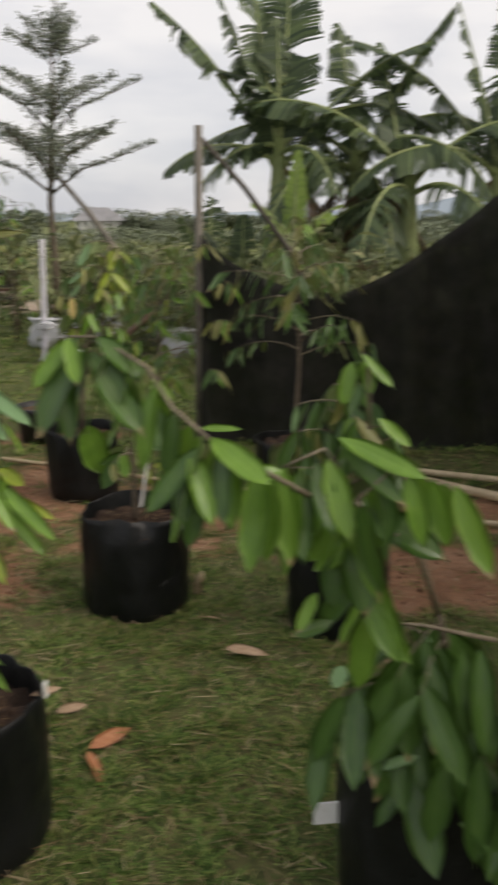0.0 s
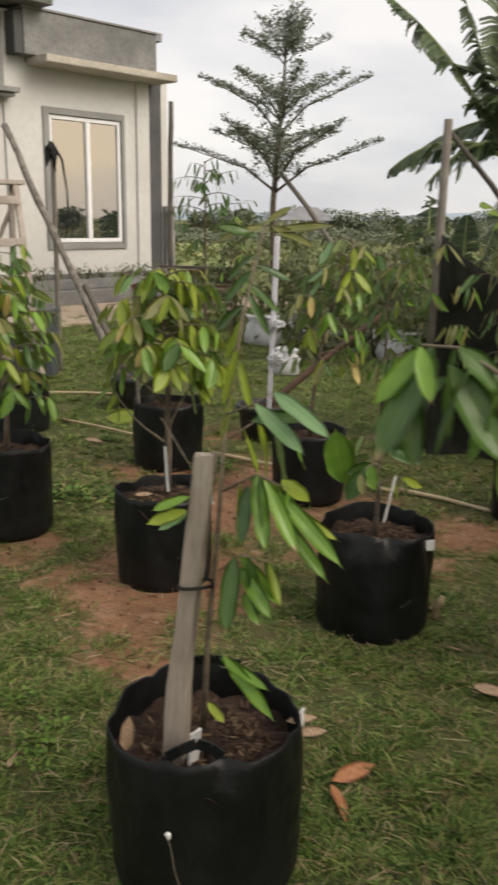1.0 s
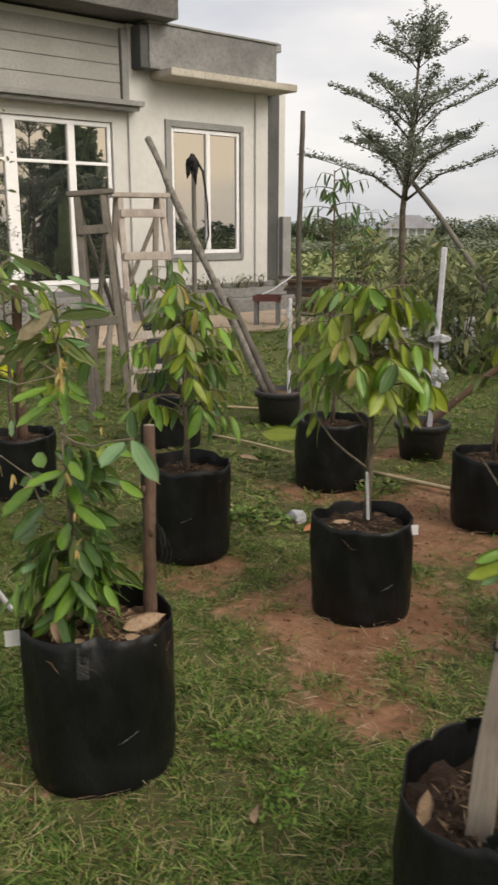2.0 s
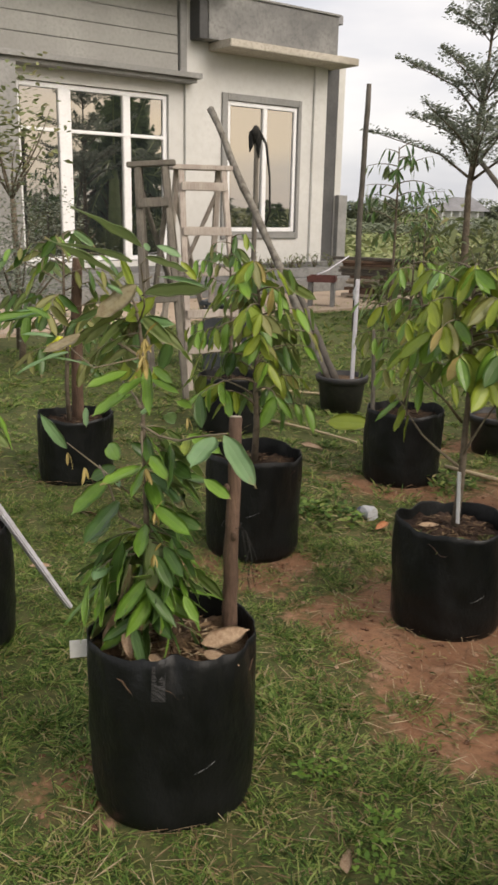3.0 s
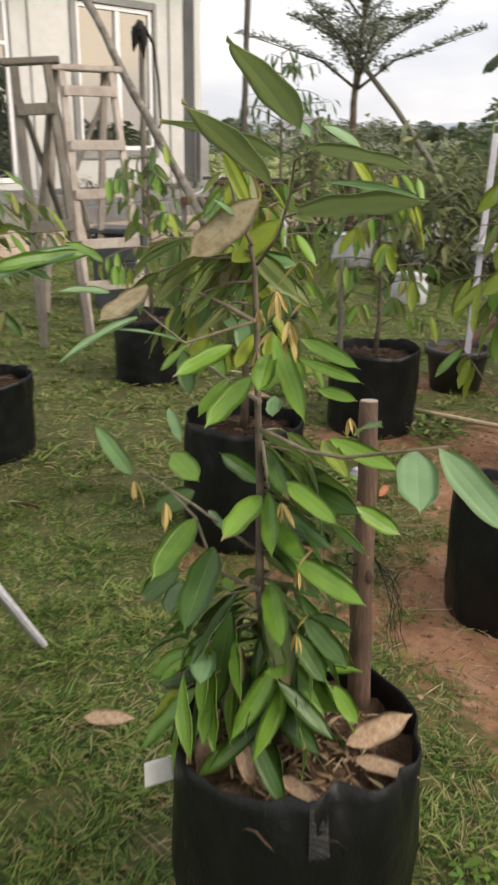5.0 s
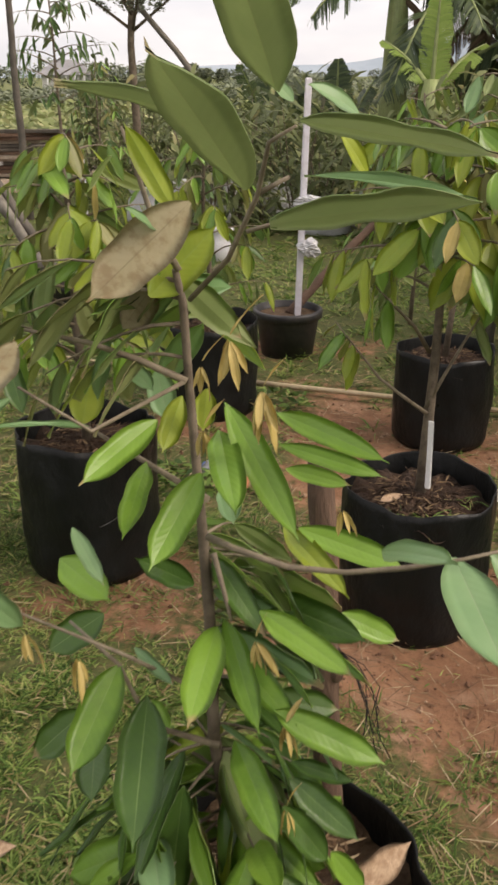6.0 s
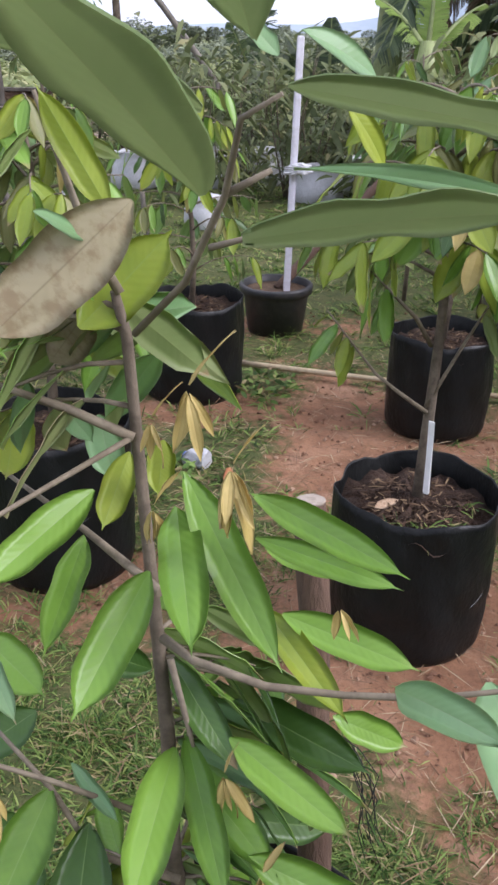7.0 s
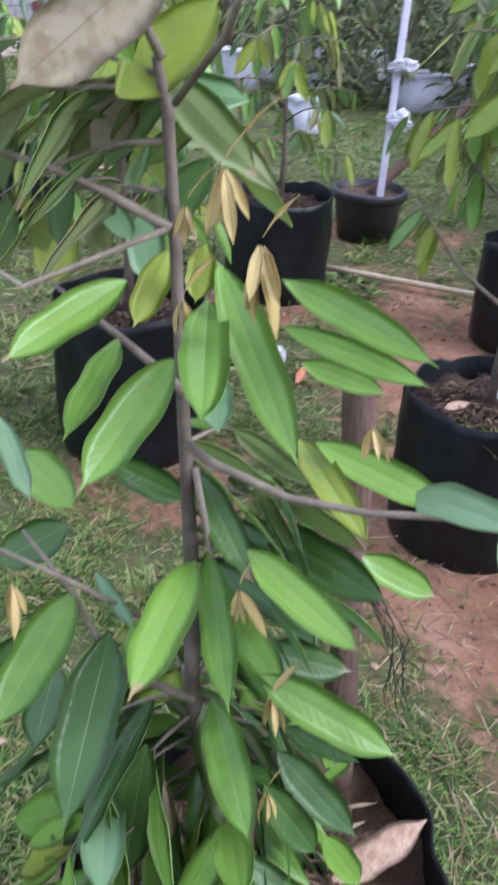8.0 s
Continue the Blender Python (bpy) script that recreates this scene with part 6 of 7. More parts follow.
buds(bushy, (0.101, -0.010, 0.584), 2, 0.021)
buds(bushy, (0.044, -0.060, 0.367), 4, 0.025)
buds(bushy, (0.045, -0.070, 0.265), 3, 0.025)
buds(bushy, (-0.210, -0.030, 0.468), 2, 0.033)
buds(bushy, (-0.162, -0.030, 0.438), 2, 0.033)


tied = thing("durian_sapling", pose(-0.72, 1.84, 0.32), "thin sapling tied to a sawn stake", "sapling", "young durian trees")
leaf_to(tied, (0.121, -0.060, 0.666), (0.158, -0.140, 0.530), 0.78, LEAF_MID, "c", 0)
leaf_to(tied, (0.103, -0.060, 0.641), (0.102, -0.120, 0.529), 0.87, LEAF_DARK, "c", 1)
leaf_to(tied, (0.138, -0.060, 0.656), (0.222, -0.120, 0.523), 0.60, LEAF_MID, "c", 5)
leaf_to(tied, (0.162, -0.060, 0.634), (0.310, -0.120, 0.505), 0.61, LEAF_MID, "c", 0)
leaf_to(tied, (0.147, -0.040, 0.590), (0.281, -0.100, 0.461), 0.65, LEAF_MID, "c", 2)
leaf_to(tied, (0.116, -0.040, 0.648), (0.178, -0.080, 0.606), 2.06, LEAF_YOUNG, "c", 0)
leaf_to(tied, (0.169, -0.040, 0.652), (0.235, -0.080, 0.623), 1.28, LEAF_YOUNG, "c", 1)
leaf_to(tied, (0.195, -0.040, 0.588), (0.290, -0.040, 0.530), 0.60, LEAF_YOUNG, "c", 5)
leaf_to(tied, (0.075, -0.060, 0.484), (0.071, -0.120, 0.332), 0.88, LEAF_DARK, "c", 0)
leaf_to(tied, (0.088, -0.060, 0.460), (0.171, -0.120, 0.376), 0.97, LEAF_MID, "c", 2)
leaf_to(tied, (0.094, -0.060, 0.403), (0.136, -0.080, 0.340), 1.15, LEAF_MID, "c", 0)
leaf_to(tied, (0.052, -0.060, 0.252), (0.180, -0.120, 0.147), 0.60, LEAF_MID, "c", 1)
leaf_to(tied, (0.046, -0.060, 0.245), (0.165, -0.100, 0.203), 0.60, LEAF_MID, "c", 5)
leaf_to(tied, (0.035, -0.120, 0.170), (0.078, -0.140, 0.138), 1.17, LEAF_YOUNG, "c", 0)
leaf_to(tied, (0.160, -0.100, 0.845), (0.283, -0.160, 0.774), 0.87, LEAF_SILVER, "c", 2)
leaf_to(tied, (0.124, -0.100, 0.821), (0.234, -0.160, 0.740), 0.80, LEAF_SILVER, "c", 0)
leaf_to(tied, (-0.035, -0.040, 0.567), (-0.112, -0.080, 0.542), 1.22, LEAF_YOUNG, "c", 1)
leaf_to(tied, (-0.029, -0.040, 0.599), (-0.099, -0.080, 0.574), 0.82, LEAF_MID, "c", 5)
leaf_to(tied, (-0.035, -0.040, 0.560), (-0.085, -0.080, 0.532), 1.08, LEAF_SILVER, "c", 0)
leaf_to(tied, (0.224, -0.080, 0.795), (0.106, -0.080, 0.781), 0.92, LEAF_DARK, "c", 2)
leaf_to(tied, (0.116, 0.000, 1.143), (0.260, 0.000, 1.156), 0.58, LEAF_OLIVE, "c", 0)
leaf_to(tied, (0.111, 0.000, 1.154), (0.019, -0.020, 1.120), 0.77, LEAF_OLIVE, "c", 1)
leaf_to(tied, (0.127, 0.000, 1.154), (0.221, -0.020, 1.113), 0.57, LEAF_OLIVE, "c", 5)
leaf_to(tied, (0.116, 0.000, 1.159), (0.167, 0.020, 1.192), 1.05, LEAF_OLIVE, "c", 0)
leaf_to(tied, (0.105, 0.000, 1.132), (0.025, -0.040, 1.152), 0.85, LEAF_DARK, "c", 2)
leaf_to(tied, (0.089, 0.000, 1.067), (0.032, 0.000, 0.998), 0.77, LEAF_DARK, "c", 0)
leaf_to(tied, (0.084, 0.000, 1.022), (0.132, 0.000, 0.934), 0.57, LEAF_DARK, "c", 1)
leaf_to(tied, (0.075, 0.000, 0.977), (0.038, 0.000, 0.884), 0.49, LEAF_YOUNG, "c", 5)
leaf_to(tied, (0.067, -0.020, 0.911), (0.038, -0.020, 0.793), 0.53, LEAF_YOUNG, "c", 0)
leaf_to(tied, (0.073, -0.020, 0.888), (0.098, -0.020, 0.785), 0.59, LEAF_YOUNG, "c", 2)
leaf_to(tied, (0.079, 0.020, 1.043), (0.142, 0.060, 0.973), 0.63, LEAF_DARK, "c", 0)
leaf_to(tied, (0.056, -0.020, 0.818), (0.033, -0.020, 0.709), 0.48, LEAF_YOUNG, "c", 1)
leaf_to(tied, (0.090, 0.020, 1.099), (0.022, 0.060, 1.039), 0.54, LEAF_DARK, "c", 5)
leaf_to(tied, (0.096, 0.020, 1.077), (0.164, 0.060, 1.043), 0.81, LEAF_DARK, "c", 0)
leaf_to(tied, (0.074, 0.020, 0.998), (-0.002, 0.060, 0.932), 0.65, LEAF_DARK, "c", 2)
stem_to(tied, [(-0.007, -0.010, 0.031), (0.003, -0.010, 0.261), (0.027, -0.020, 0.508), (0.042, -0.020, 0.746), (0.075, -0.010, 0.978), (0.116, 0.000, 1.154)], 0.0075, 0.0022)
stem_to(tied, [(0.039, -0.020, 0.611), (0.121, -0.060, 0.666), (0.162, -0.060, 0.646)], 0.0030, 0.0015)
stem_to(tied, [(0.034, -0.020, 0.431), (0.081, -0.060, 0.484)], 0.0020, 0.0012)
stem_to(tied, [(0.044, -0.020, 0.776), (0.119, -0.090, 0.818), (0.160, -0.100, 0.845)], 0.0020, 0.0012)
stem_to(tied, [(0.039, -0.020, 0.648), (-0.029, -0.020, 0.655), (-0.103, 0.000, 0.756)], 0.0018, 0.0008)
stem_to(tied, [(0.015, -0.020, 0.308), (0.052, -0.060, 0.252)], 0.0020, 0.0012)

rt = random.Random(511)
for way in ([(0.034, -0.02, 0.431), (0.09, -0.06, 0.49), (0.15, -0.07, 0.48)], [(0.039, -0.02, 0.611), (0.121, -0.06, 0.666), (0.19, -0.06, 0.64)], [(0.044, -0.02, 0.72), (0.1, 0.0, 0.76), (0.17, 0.02, 0.74)]):
    leafy_branch(tied, [Vector(p) for p in way], 0.0025, rt, 0.13, ((LEAF_MID, 4), (LEAF_DARK, 2), (LEAF_YOUNG, 1)), 0.03, 1.5, 0.3, wide=1.0, loose=0.5)

droopy = thing("durian_sapling", pose(0.45, 1.66, 0.35), "young tree with long drooping branch of dark leaves", "sapling", "young durian trees")
DROOP = [(0, 0, -0.03), (-0.01, -0.05, 0.15), (-0.06, -0.15, 0.32), (-0.1, -0.22, 0.45)]
part("trunk", tube(bmesh.new(), DROOP, [0.012, 0.011, 0.009, 0.006], 8, knots=0.1), BARK, droopy)
stem_to(droopy, [(-0.1, -0.22, 0.45), (-0.16, -0.31, 0.6), (-0.28, -0.38, 0.72)], 0.006, 0.005)
backing(droopy, DROOP, 411, 14, (60, 300), 0.26, 0.17, ((LEAF_DARK, 1),), 0.032, 1.4)
backing(droopy, DROOP[:3], 421, 8, (180, 330), 0.2, 0.16, ((LEAF_DARK, 1),), 0.032, 1.6)
rd = random.Random(422)
for way in ([(-0.354, -0.36, 0.724), (-0.429, -0.42, 0.783), (-0.507, -0.45, 0.838), (-0.564, -0.43, 0.883), (-0.6, -0.41, 0.938), (-0.678, -0.37, 0.979), (-0.727, -0.36, 0.979)], [(-0.225, -0.24, 0.444), (-0.256, -0.28, 0.613), (-0.303, -0.32, 0.757), (-0.396, -0.34, 0.765)], [(-0.28, -0.38, 0.72), (-0.22, -0.36, 0.77), (-0.12, -0.36, 0.74)]):
    leafy_branch(droopy, [Vector(p) for p in way], 0.003, rd, 0.15, ((LEAF_DARK, 1.5), (LEAF_MID, 4.7)), 0.026, 2.2, 0.05, wide=1.1, loose=0.5)
leaf_to(droopy, (-0.723, -0.360, 0.976), (-0.782, -0.380, 0.899), 1.06, LEAF_MID, "c", 0)
leaf_to(droopy, (-0.727, -0.360, 0.978), (-0.707, -0.400, 0.907), 1.03, LEAF_MID, "c", 1)
leaf_to(droopy, (-0.736, -0.360, 0.936), (-0.725, -0.390, 0.812), 0.78, LEAF_DARK, "c", 5)
leaf_to(droopy, (-0.687, -0.380, 0.958), (-0.605, -0.440, 0.839), 1.08, LEAF_DARK, "c", 0)
leaf_to(droopy, (-0.677, -0.380, 0.981), (-0.600, -0.400, 0.912), 1.30, LEAF_DARK, "c", 2)
leaf_to(droopy, (-0.705, -0.330, 0.957), (-0.757, -0.330, 0.817), 0.73, LEAF_DARK, "c", 0)
leaf_to(droopy, (-0.595, -0.410, 0.922), (-0.564, -0.420, 0.887), 1.44, LEAF_MID, "c", 1)
leaf_to(droopy, (-0.518, -0.450, 0.830), (-0.602, -0.490, 0.735), 0.80, LEAF_DARK, "c", 5)
leaf_to(droopy, (-0.543, -0.440, 0.817), (-0.548, -0.490, 0.715), 1.07, LEAF_DARK, "c", 0)
leaf_to(droopy, (-0.534, -0.450, 0.823), (-0.501, -0.510, 0.721), 1.05, LEAF_MID, "c", 2)
leaf_to(droopy, (-0.507, -0.450, 0.842), (-0.416, -0.510, 0.785), 1.17, LEAF_MID, "c", 0)
leaf_to(droopy, (-0.492, -0.460, 0.833), (-0.487, -0.500, 0.720), 0.87, LEAF_DARK, "c", 1)
leaf_to(droopy, (-0.519, -0.450, 0.857), (-0.459, -0.460, 0.857), 0.68, LEAF_MID, "c", 5)
leaf_to(droopy, (-0.603, -0.410, 0.898), (-0.561, -0.410, 0.793), 0.89, LEAF_SILVER, "c", 0)
leaf_to(droopy, (-0.515, -0.440, 0.787), (-0.543, -0.460, 0.668), 1.05, LEAF_DARK, "c", 2)
leaf_to(droopy, (-0.305, -0.330, 0.812), (-0.165, -0.390, 0.756), 0.87, LEAF_MID, "c", 0)
leaf_to(droopy, (-0.305, -0.330, 0.798), (-0.200, -0.390, 0.713), 0.78, LEAF_DARK, "c", 1)
leaf_to(droopy, (-0.341, -0.330, 0.769), (-0.314, -0.380, 0.660), 1.03, LEAF_DARK, "c", 5)
leaf_to(droopy, (-0.366, -0.330, 0.760), (-0.363, -0.390, 0.614), 0.94, LEAF_DARK, "c", 0)
leaf_to(droopy, (-0.261, -0.300, 0.682), (-0.123, -0.360, 0.610), 1.47, LEAF_DARK, "c", 2)
leaf_to(droopy, (-0.405, -0.340, 0.763), (-0.428, -0.360, 0.615), 0.77, LEAF_DARK, "c", 0)
leaf_to(droopy, (-0.323, -0.330, 0.777), (-0.286, -0.380, 0.647), 1.06, LEAF_MID, "c", 1)
leaf_to(droopy, (-0.396, -0.340, 0.758), (-0.464, -0.380, 0.761), 1.33, LEAF_MID, "c", 5)
leaf_to(droopy, (-0.198, 0.240, 0.863), (-0.122, 0.220, 0.783), 0.86, LEAF_MID, "c", 0)
leaf_to(droopy, (-0.214, 0.260, 0.841), (-0.239, 0.240, 0.738), 1.37, LEAF_MID, "c", 2)
leaf_to(droopy, (-0.195, 0.260, 0.841), (-0.169, 0.240, 0.766), 1.52, LEAF_MID, "c", 0)
leaf_to(droopy, (-0.154, 0.240, 0.714), (-0.077, 0.220, 0.646), 0.97, LEAF_MID, "c", 1)
leaf_to(droopy, (-0.330, -0.260, 0.509), (-0.367, -0.300, 0.447), 0.94, LEAF_MID, "c", 5)
leaf_to(droopy, (-0.299, -0.260, 0.454), (-0.377, -0.300, 0.444), 1.15, LEAF_DARK, "c", 0)
leaf_to(droopy, (-0.275, -0.280, 0.613), (-0.247, -0.320, 0.489), 1.60, LEAF_DARK, "c", 2)
leaf_to(droopy, (-0.312, -0.260, 0.584), (-0.297, -0.280, 0.486), 1.49, LEAF_DARK, "c", 0)
leaf_to(droopy, (-0.270, -0.210, 0.336), (-0.293, -0.240, 0.306), 2.20, LEAF_SILVER, "c", 1)
leaf_to(droopy, (-0.031, -0.260, 0.398), (-0.024, -0.320, 0.206), 0.74, LEAF_DARK, "c", 5)
leaf_to(droopy, (-0.062, -0.260, 0.398), (-0.064, -0.300, 0.203), 0.85, LEAF_DARK, "c", 0)
leaf_to(droopy, (-0.117, -0.240, 0.353), (-0.154, -0.260, 0.188), 1.19, LEAF_DARK, "c", 2)
leaf_to(droopy, (-0.016, -0.260, 0.176), (-0.022, -0.300, -0.042), 0.86, LEAF_DARK, "c", 0)
leaf_to(droopy, (-0.074, -0.240, 0.149), (-0.101, -0.260, -0.025), 1.06, LEAF_DARK, "c", 1)
leaf_to(droopy, (-0.128, -0.240, 0.162), (-0.215, -0.300, 0.177), 0.65, LEAF_SILVER, "c", 5)
leaf_to(droopy, (-0.215, -0.210, 0.300), (-0.236, -0.240, 0.174), 1.24, LEAF_DARK, "c", 0)
leaf_to(droopy, (-0.171, -0.210, 0.276), (-0.139, -0.240, 0.162), 1.69, LEAF_DARK, "c", 2)
stem_to(droopy, [(0.005, -0.240, 0.404), (-0.136, -0.260, 0.445), (-0.235, -0.240, 0.444)], 0.0050, 0.0020)
stem_to(droopy, [(-0.354, -0.360, 0.724), (-0.429, -0.420, 0.783), (-0.507, -0.450, 0.838), (-0.564, -0.430, 0.883), (-0.600, -0.410, 0.938), (-0.678, -0.370, 0.979), (-0.727, -0.360, 0.979)], 0.0050, 0.0018)
stem_to(droopy, [(-0.225, -0.240, 0.444), (-0.256, -0.280, 0.613), (-0.303, -0.320, 0.757), (-0.328, -0.330, 0.793), (-0.396, -0.340, 0.765)], 0.0050, 0.0020)
stem_to(droopy, [(-0.173, 0.240, 0.687), (-0.181, 0.250, 0.842), (-0.198, 0.240, 0.862)], 0.0060, 0.0030)


stem_to(seedling, [(0.0, 0.0, 0.13), (-0.06, 0.0, 0.17), (-0.13, 0.0, 0.19)], 0.003, 0.0018)
leaf_to(seedling, (-0.13, 0.0, 0.19), (-0.165, -0.05, 0.41), 1.5, LEAF_MID, "c", 5)


# ---- ladders, poles, sacks and other yard things ----
def step_ladder(name, m, w_top, w_foot, h, depth, rungs, label, mat=LATH, over=0.012):
    lad = thing(name, m, label, "step ladder")
    for sx in (-1, 1):
        for sy in (-1, 1):
            p0, p1 = Vector((sx * w_foot / 2, sy * depth / 2, 0)), Vector((sx * w_top / 2, sy * 0.06, h))
            bm = boxed((-0.025, 0.025, -0.018, 0.018, 0, (p1 - p0).length))
            ob = part("leg", bm, mat, lad)
            ob.matrix_basis = Matrix.Translation(p0) @ (p1 - p0).to_track_quat("Z", "Y").to_matrix().to_4x4()
    for z in rungs:
        t = z / h
        w = w_foot + (w_top - w_foot) * t
        y = -(depth / 2 + (0.06 - depth / 2) * t) - 0.03
        part("rung", boxed((-w / 2 - over, w / 2 + over, y - 0.015, y + 0.015, h * t - 0.035, h * t + 0.035)), mat, lad)
    part("top_board", boxed((-w_top / 2 - 0.08, w_top / 2 + 0.08, -0.09, 0.09, h, h + 0.04)), mat, lad)
    for sx, lift in ((-1, 0.03), (1, 0.06)):
        p0, p1 = Vector((sx * w_foot / 2, depth / 2 + lift, h * 0.25)), Vector((-sx * w_top / 2, 0.07 + lift, h * 0.9))
        ob = part("brace", boxed((-0.025, 0.025, -0.012, 0.012, 0, (p1 - p0).length)), mat, lad)
        ob.matrix_basis = Matrix.Translation(p0) @ (p1 - p0).to_track_quat("Z", "Y").to_matrix().to_4x4()
    return lad


step_ladder("step_ladder", pose(-4.125, 7.07, 0, 0, 0, 43), 0.36, 0.45, 1.75, 0.95, (0.34, 0.62, 0.95, 1.27, 1.62), "home-made wooden step ladder with pale rungs", PALEWOOD)
step_ladder("step_ladder", pose(-4.08, 6.42, -0.01, 0, -4, 24), 0.2, 0.3, 1.76, 0.55, (0.8, 1.5), "grey weathered wooden trestle by the house", POLE)
round_pole([(-4.02, 8.0, -0.05), (-4.01, 8.0, 1.1), (-4.0, 8.0, 2.15)], 0.026, "upright pole with a dark rag on top", POLE)
rag = thing("rag", pose(-4.01, 7.985, 2.13), "dark rag knotted round the top of a pole", "rag")
knot = bmesh.new()
tube(knot, [(0, 0, -0.05), (0.004, 0, -0.015), (0.0, 0, 0.025), (-0.004, 0, 0.045)], [0.034, 0.042, 0.036, 0.012], 9, knots=0.5)
part("knot", knot, NET, rag)
rr = random.Random(2)
for k in range(9):
    az = k * 0.7
    tip = Vector((math.cos(az) * 0.05 - 0.01, math.sin(az) * 0.03, -rr.uniform(0.08, 0.24)))
    part("strip", tube(bmesh.new(), [(0, 0, 0.03), tip * 0.35 + Vector((math.cos(az) * 0.025, 0, 0.02)), tip * 0.7, tip], [0.012, 0.024, rr.uniform(0.012, 0.022), 0.004], 7, knots=0.8, rnd=rr), NET, rag)
cord = bmesh.new()
tube(cord, [(0.03, 0, 0.0), (0.1, 0, -0.12), (0.14, 0, -0.4), (0.15, 0.0, -0.7), (0.1, 0, -0.85)], [0.012, 0.014, 0.01, 0.009, 0.004], 6)
solid("strap", cord, NET, pose(-4.0, 7.98, 2.13), "dark strap hanging from the pole", "strap")
round_pole([(-2.74, 6.58, 0.2), (-3.0, 6.8, 0.55), (-3.27, 6.99, 0.93)], 0.03, "short dark pole leaning by the pot", DARKPOLE)
round_pole([(-1.46, 5.9, 0.2), (-1.1, 6.1, 0.52), (-0.7, 6.3, 0.85)], 0.025, "dark branch leaning out of the pot", REDPOLE)


def sack(x, y, w, h, seed, label, z=0.0):
    """A limp white bag with a gathered top."""
    rnd = random.Random(seed)
    bm = bmesh.new()
    n, rings = 18, []
    for j, (t, q) in enumerate(((0, 0.8), (0.08, 0.98), (0.35, 1.05), (0.65, 0.95), (0.82, 0.8), (0.92, 0.85), (1.0, 0.95))):
        rings.append([bm.verts.new((math.cos(k * math.tau / n) * w / 2 * q * rnd.uniform(0.9, 1.1), math.sin(k * math.tau / n) * w / 2 * q * rnd.uniform(0.85, 1.1) * 0.75, h * t + (rnd.uniform(-0.05, 0.05) * h if j > 4 else 0))) for k in range(n)])
    for a, b in zip(rings, rings[1:]):
        for k in range(n):
            bm.faces.new((a[k], a[(k + 1) % n], b[(k + 1) % n], b[k])).smooth = True
    bm.faces.new(rings[0][::-1])
    bm.faces.new(rings[-1])
    return solid("sack", bm, SACK, pose(x, y, z - 0.005), label, "sack", "white sacks among the plants")


sack(-1.68, 10.3, 0.36, 0.5, 1, "limp white plastic sack standing in the field")
for k, (x, y, w, h) in enumerate(((-1.8, 8.42, 0.3, 0.26), (-2.45, 10.4, 0.45, 0.36), (-0.75, 9.6, 0.5, 0.32), (-2.0, 10.9, 0.5, 0.36), (-0.2, 9.9, 0.5, 0.36), (-1.2, 10.6, 0.6, 0.35))):
    sack(x, y, w, h, 10 + k, "white woven sack of soil among field plants")
def crumpled(x, y, z, w, h, seed, label, mat=None, name="plastic_wrap", category="plastic wrap"):
    """A knotted plastic bag: lumps with sharp creases round a pipe."""
    rnd = random.Random(seed)
    bm = bmesh.new()
    bmesh.ops.create_icosphere(bm, subdivisions=4, radius=1.0)
    ways = [(Vector((rnd.gauss(0, 1), rnd.gauss(0, 1), rnd.gauss(0, 1))).normalized(), rnd.uniform(0.5, 0.9)) for _ in range(26)]
    for v in bm.verts:
        d = v.co.normalized()
        k = min(min(c / max(0.05, d.dot(q)) for q, c in ways if d.dot(q) > 0.05), 1.25)
        k += 0.1 * math.sin(9 * d.x + 3 * math.sin(7 * d.z)) * math.sin(8 * d.z + 2 * d.y)
        v.co = Vector((d.x * w / 2, d.y * w / 2.6, d.z * h / 2)) * k
    return solid(name, bm, mat or SACK, pose(x, y, z), label, category)


crumpled(-1.375, 5.825, 0.57, 0.17, 0.12, 6, "crumpled white plastic tied round the pipe")
crumpled(-1.375, 5.83, 0.81, 0.19, 0.08, 9, "flat crumpled white plastic tied round the pipe")
crumpled(-5.9, 7.55, 0.1, 0.44, 0.25, 8, "bright yellow plastic bag lying by the paving", YELLOWBAG, "plastic_bag", "plastic bag")
crumpled(-2.6, 6.5, 0.88, 0.06, 0.13, 7, "pale plastic tied round the pipe")
tub = thing("storage_tub", pose(-4.1, 7.62, 0, 0, 0, 10), "dark blue-grey plastic storage tub", "tub")
part("body", boxed((-0.2, 0.2, -0.15, 0.15, 0.0, 0.6), bevel=0.02), TUB, tub)
part("rim", boxed((-0.225, 0.225, -0.175, 0.175, 0.604, 0.645), bevel=0.01), TUB, tub)
for zz in (0.2, 0.4):
    part("rib", boxed((-0.21, 0.21, -0.158, 0.158, zz, zz + 0.02), bevel=0.004), TUB, tub)

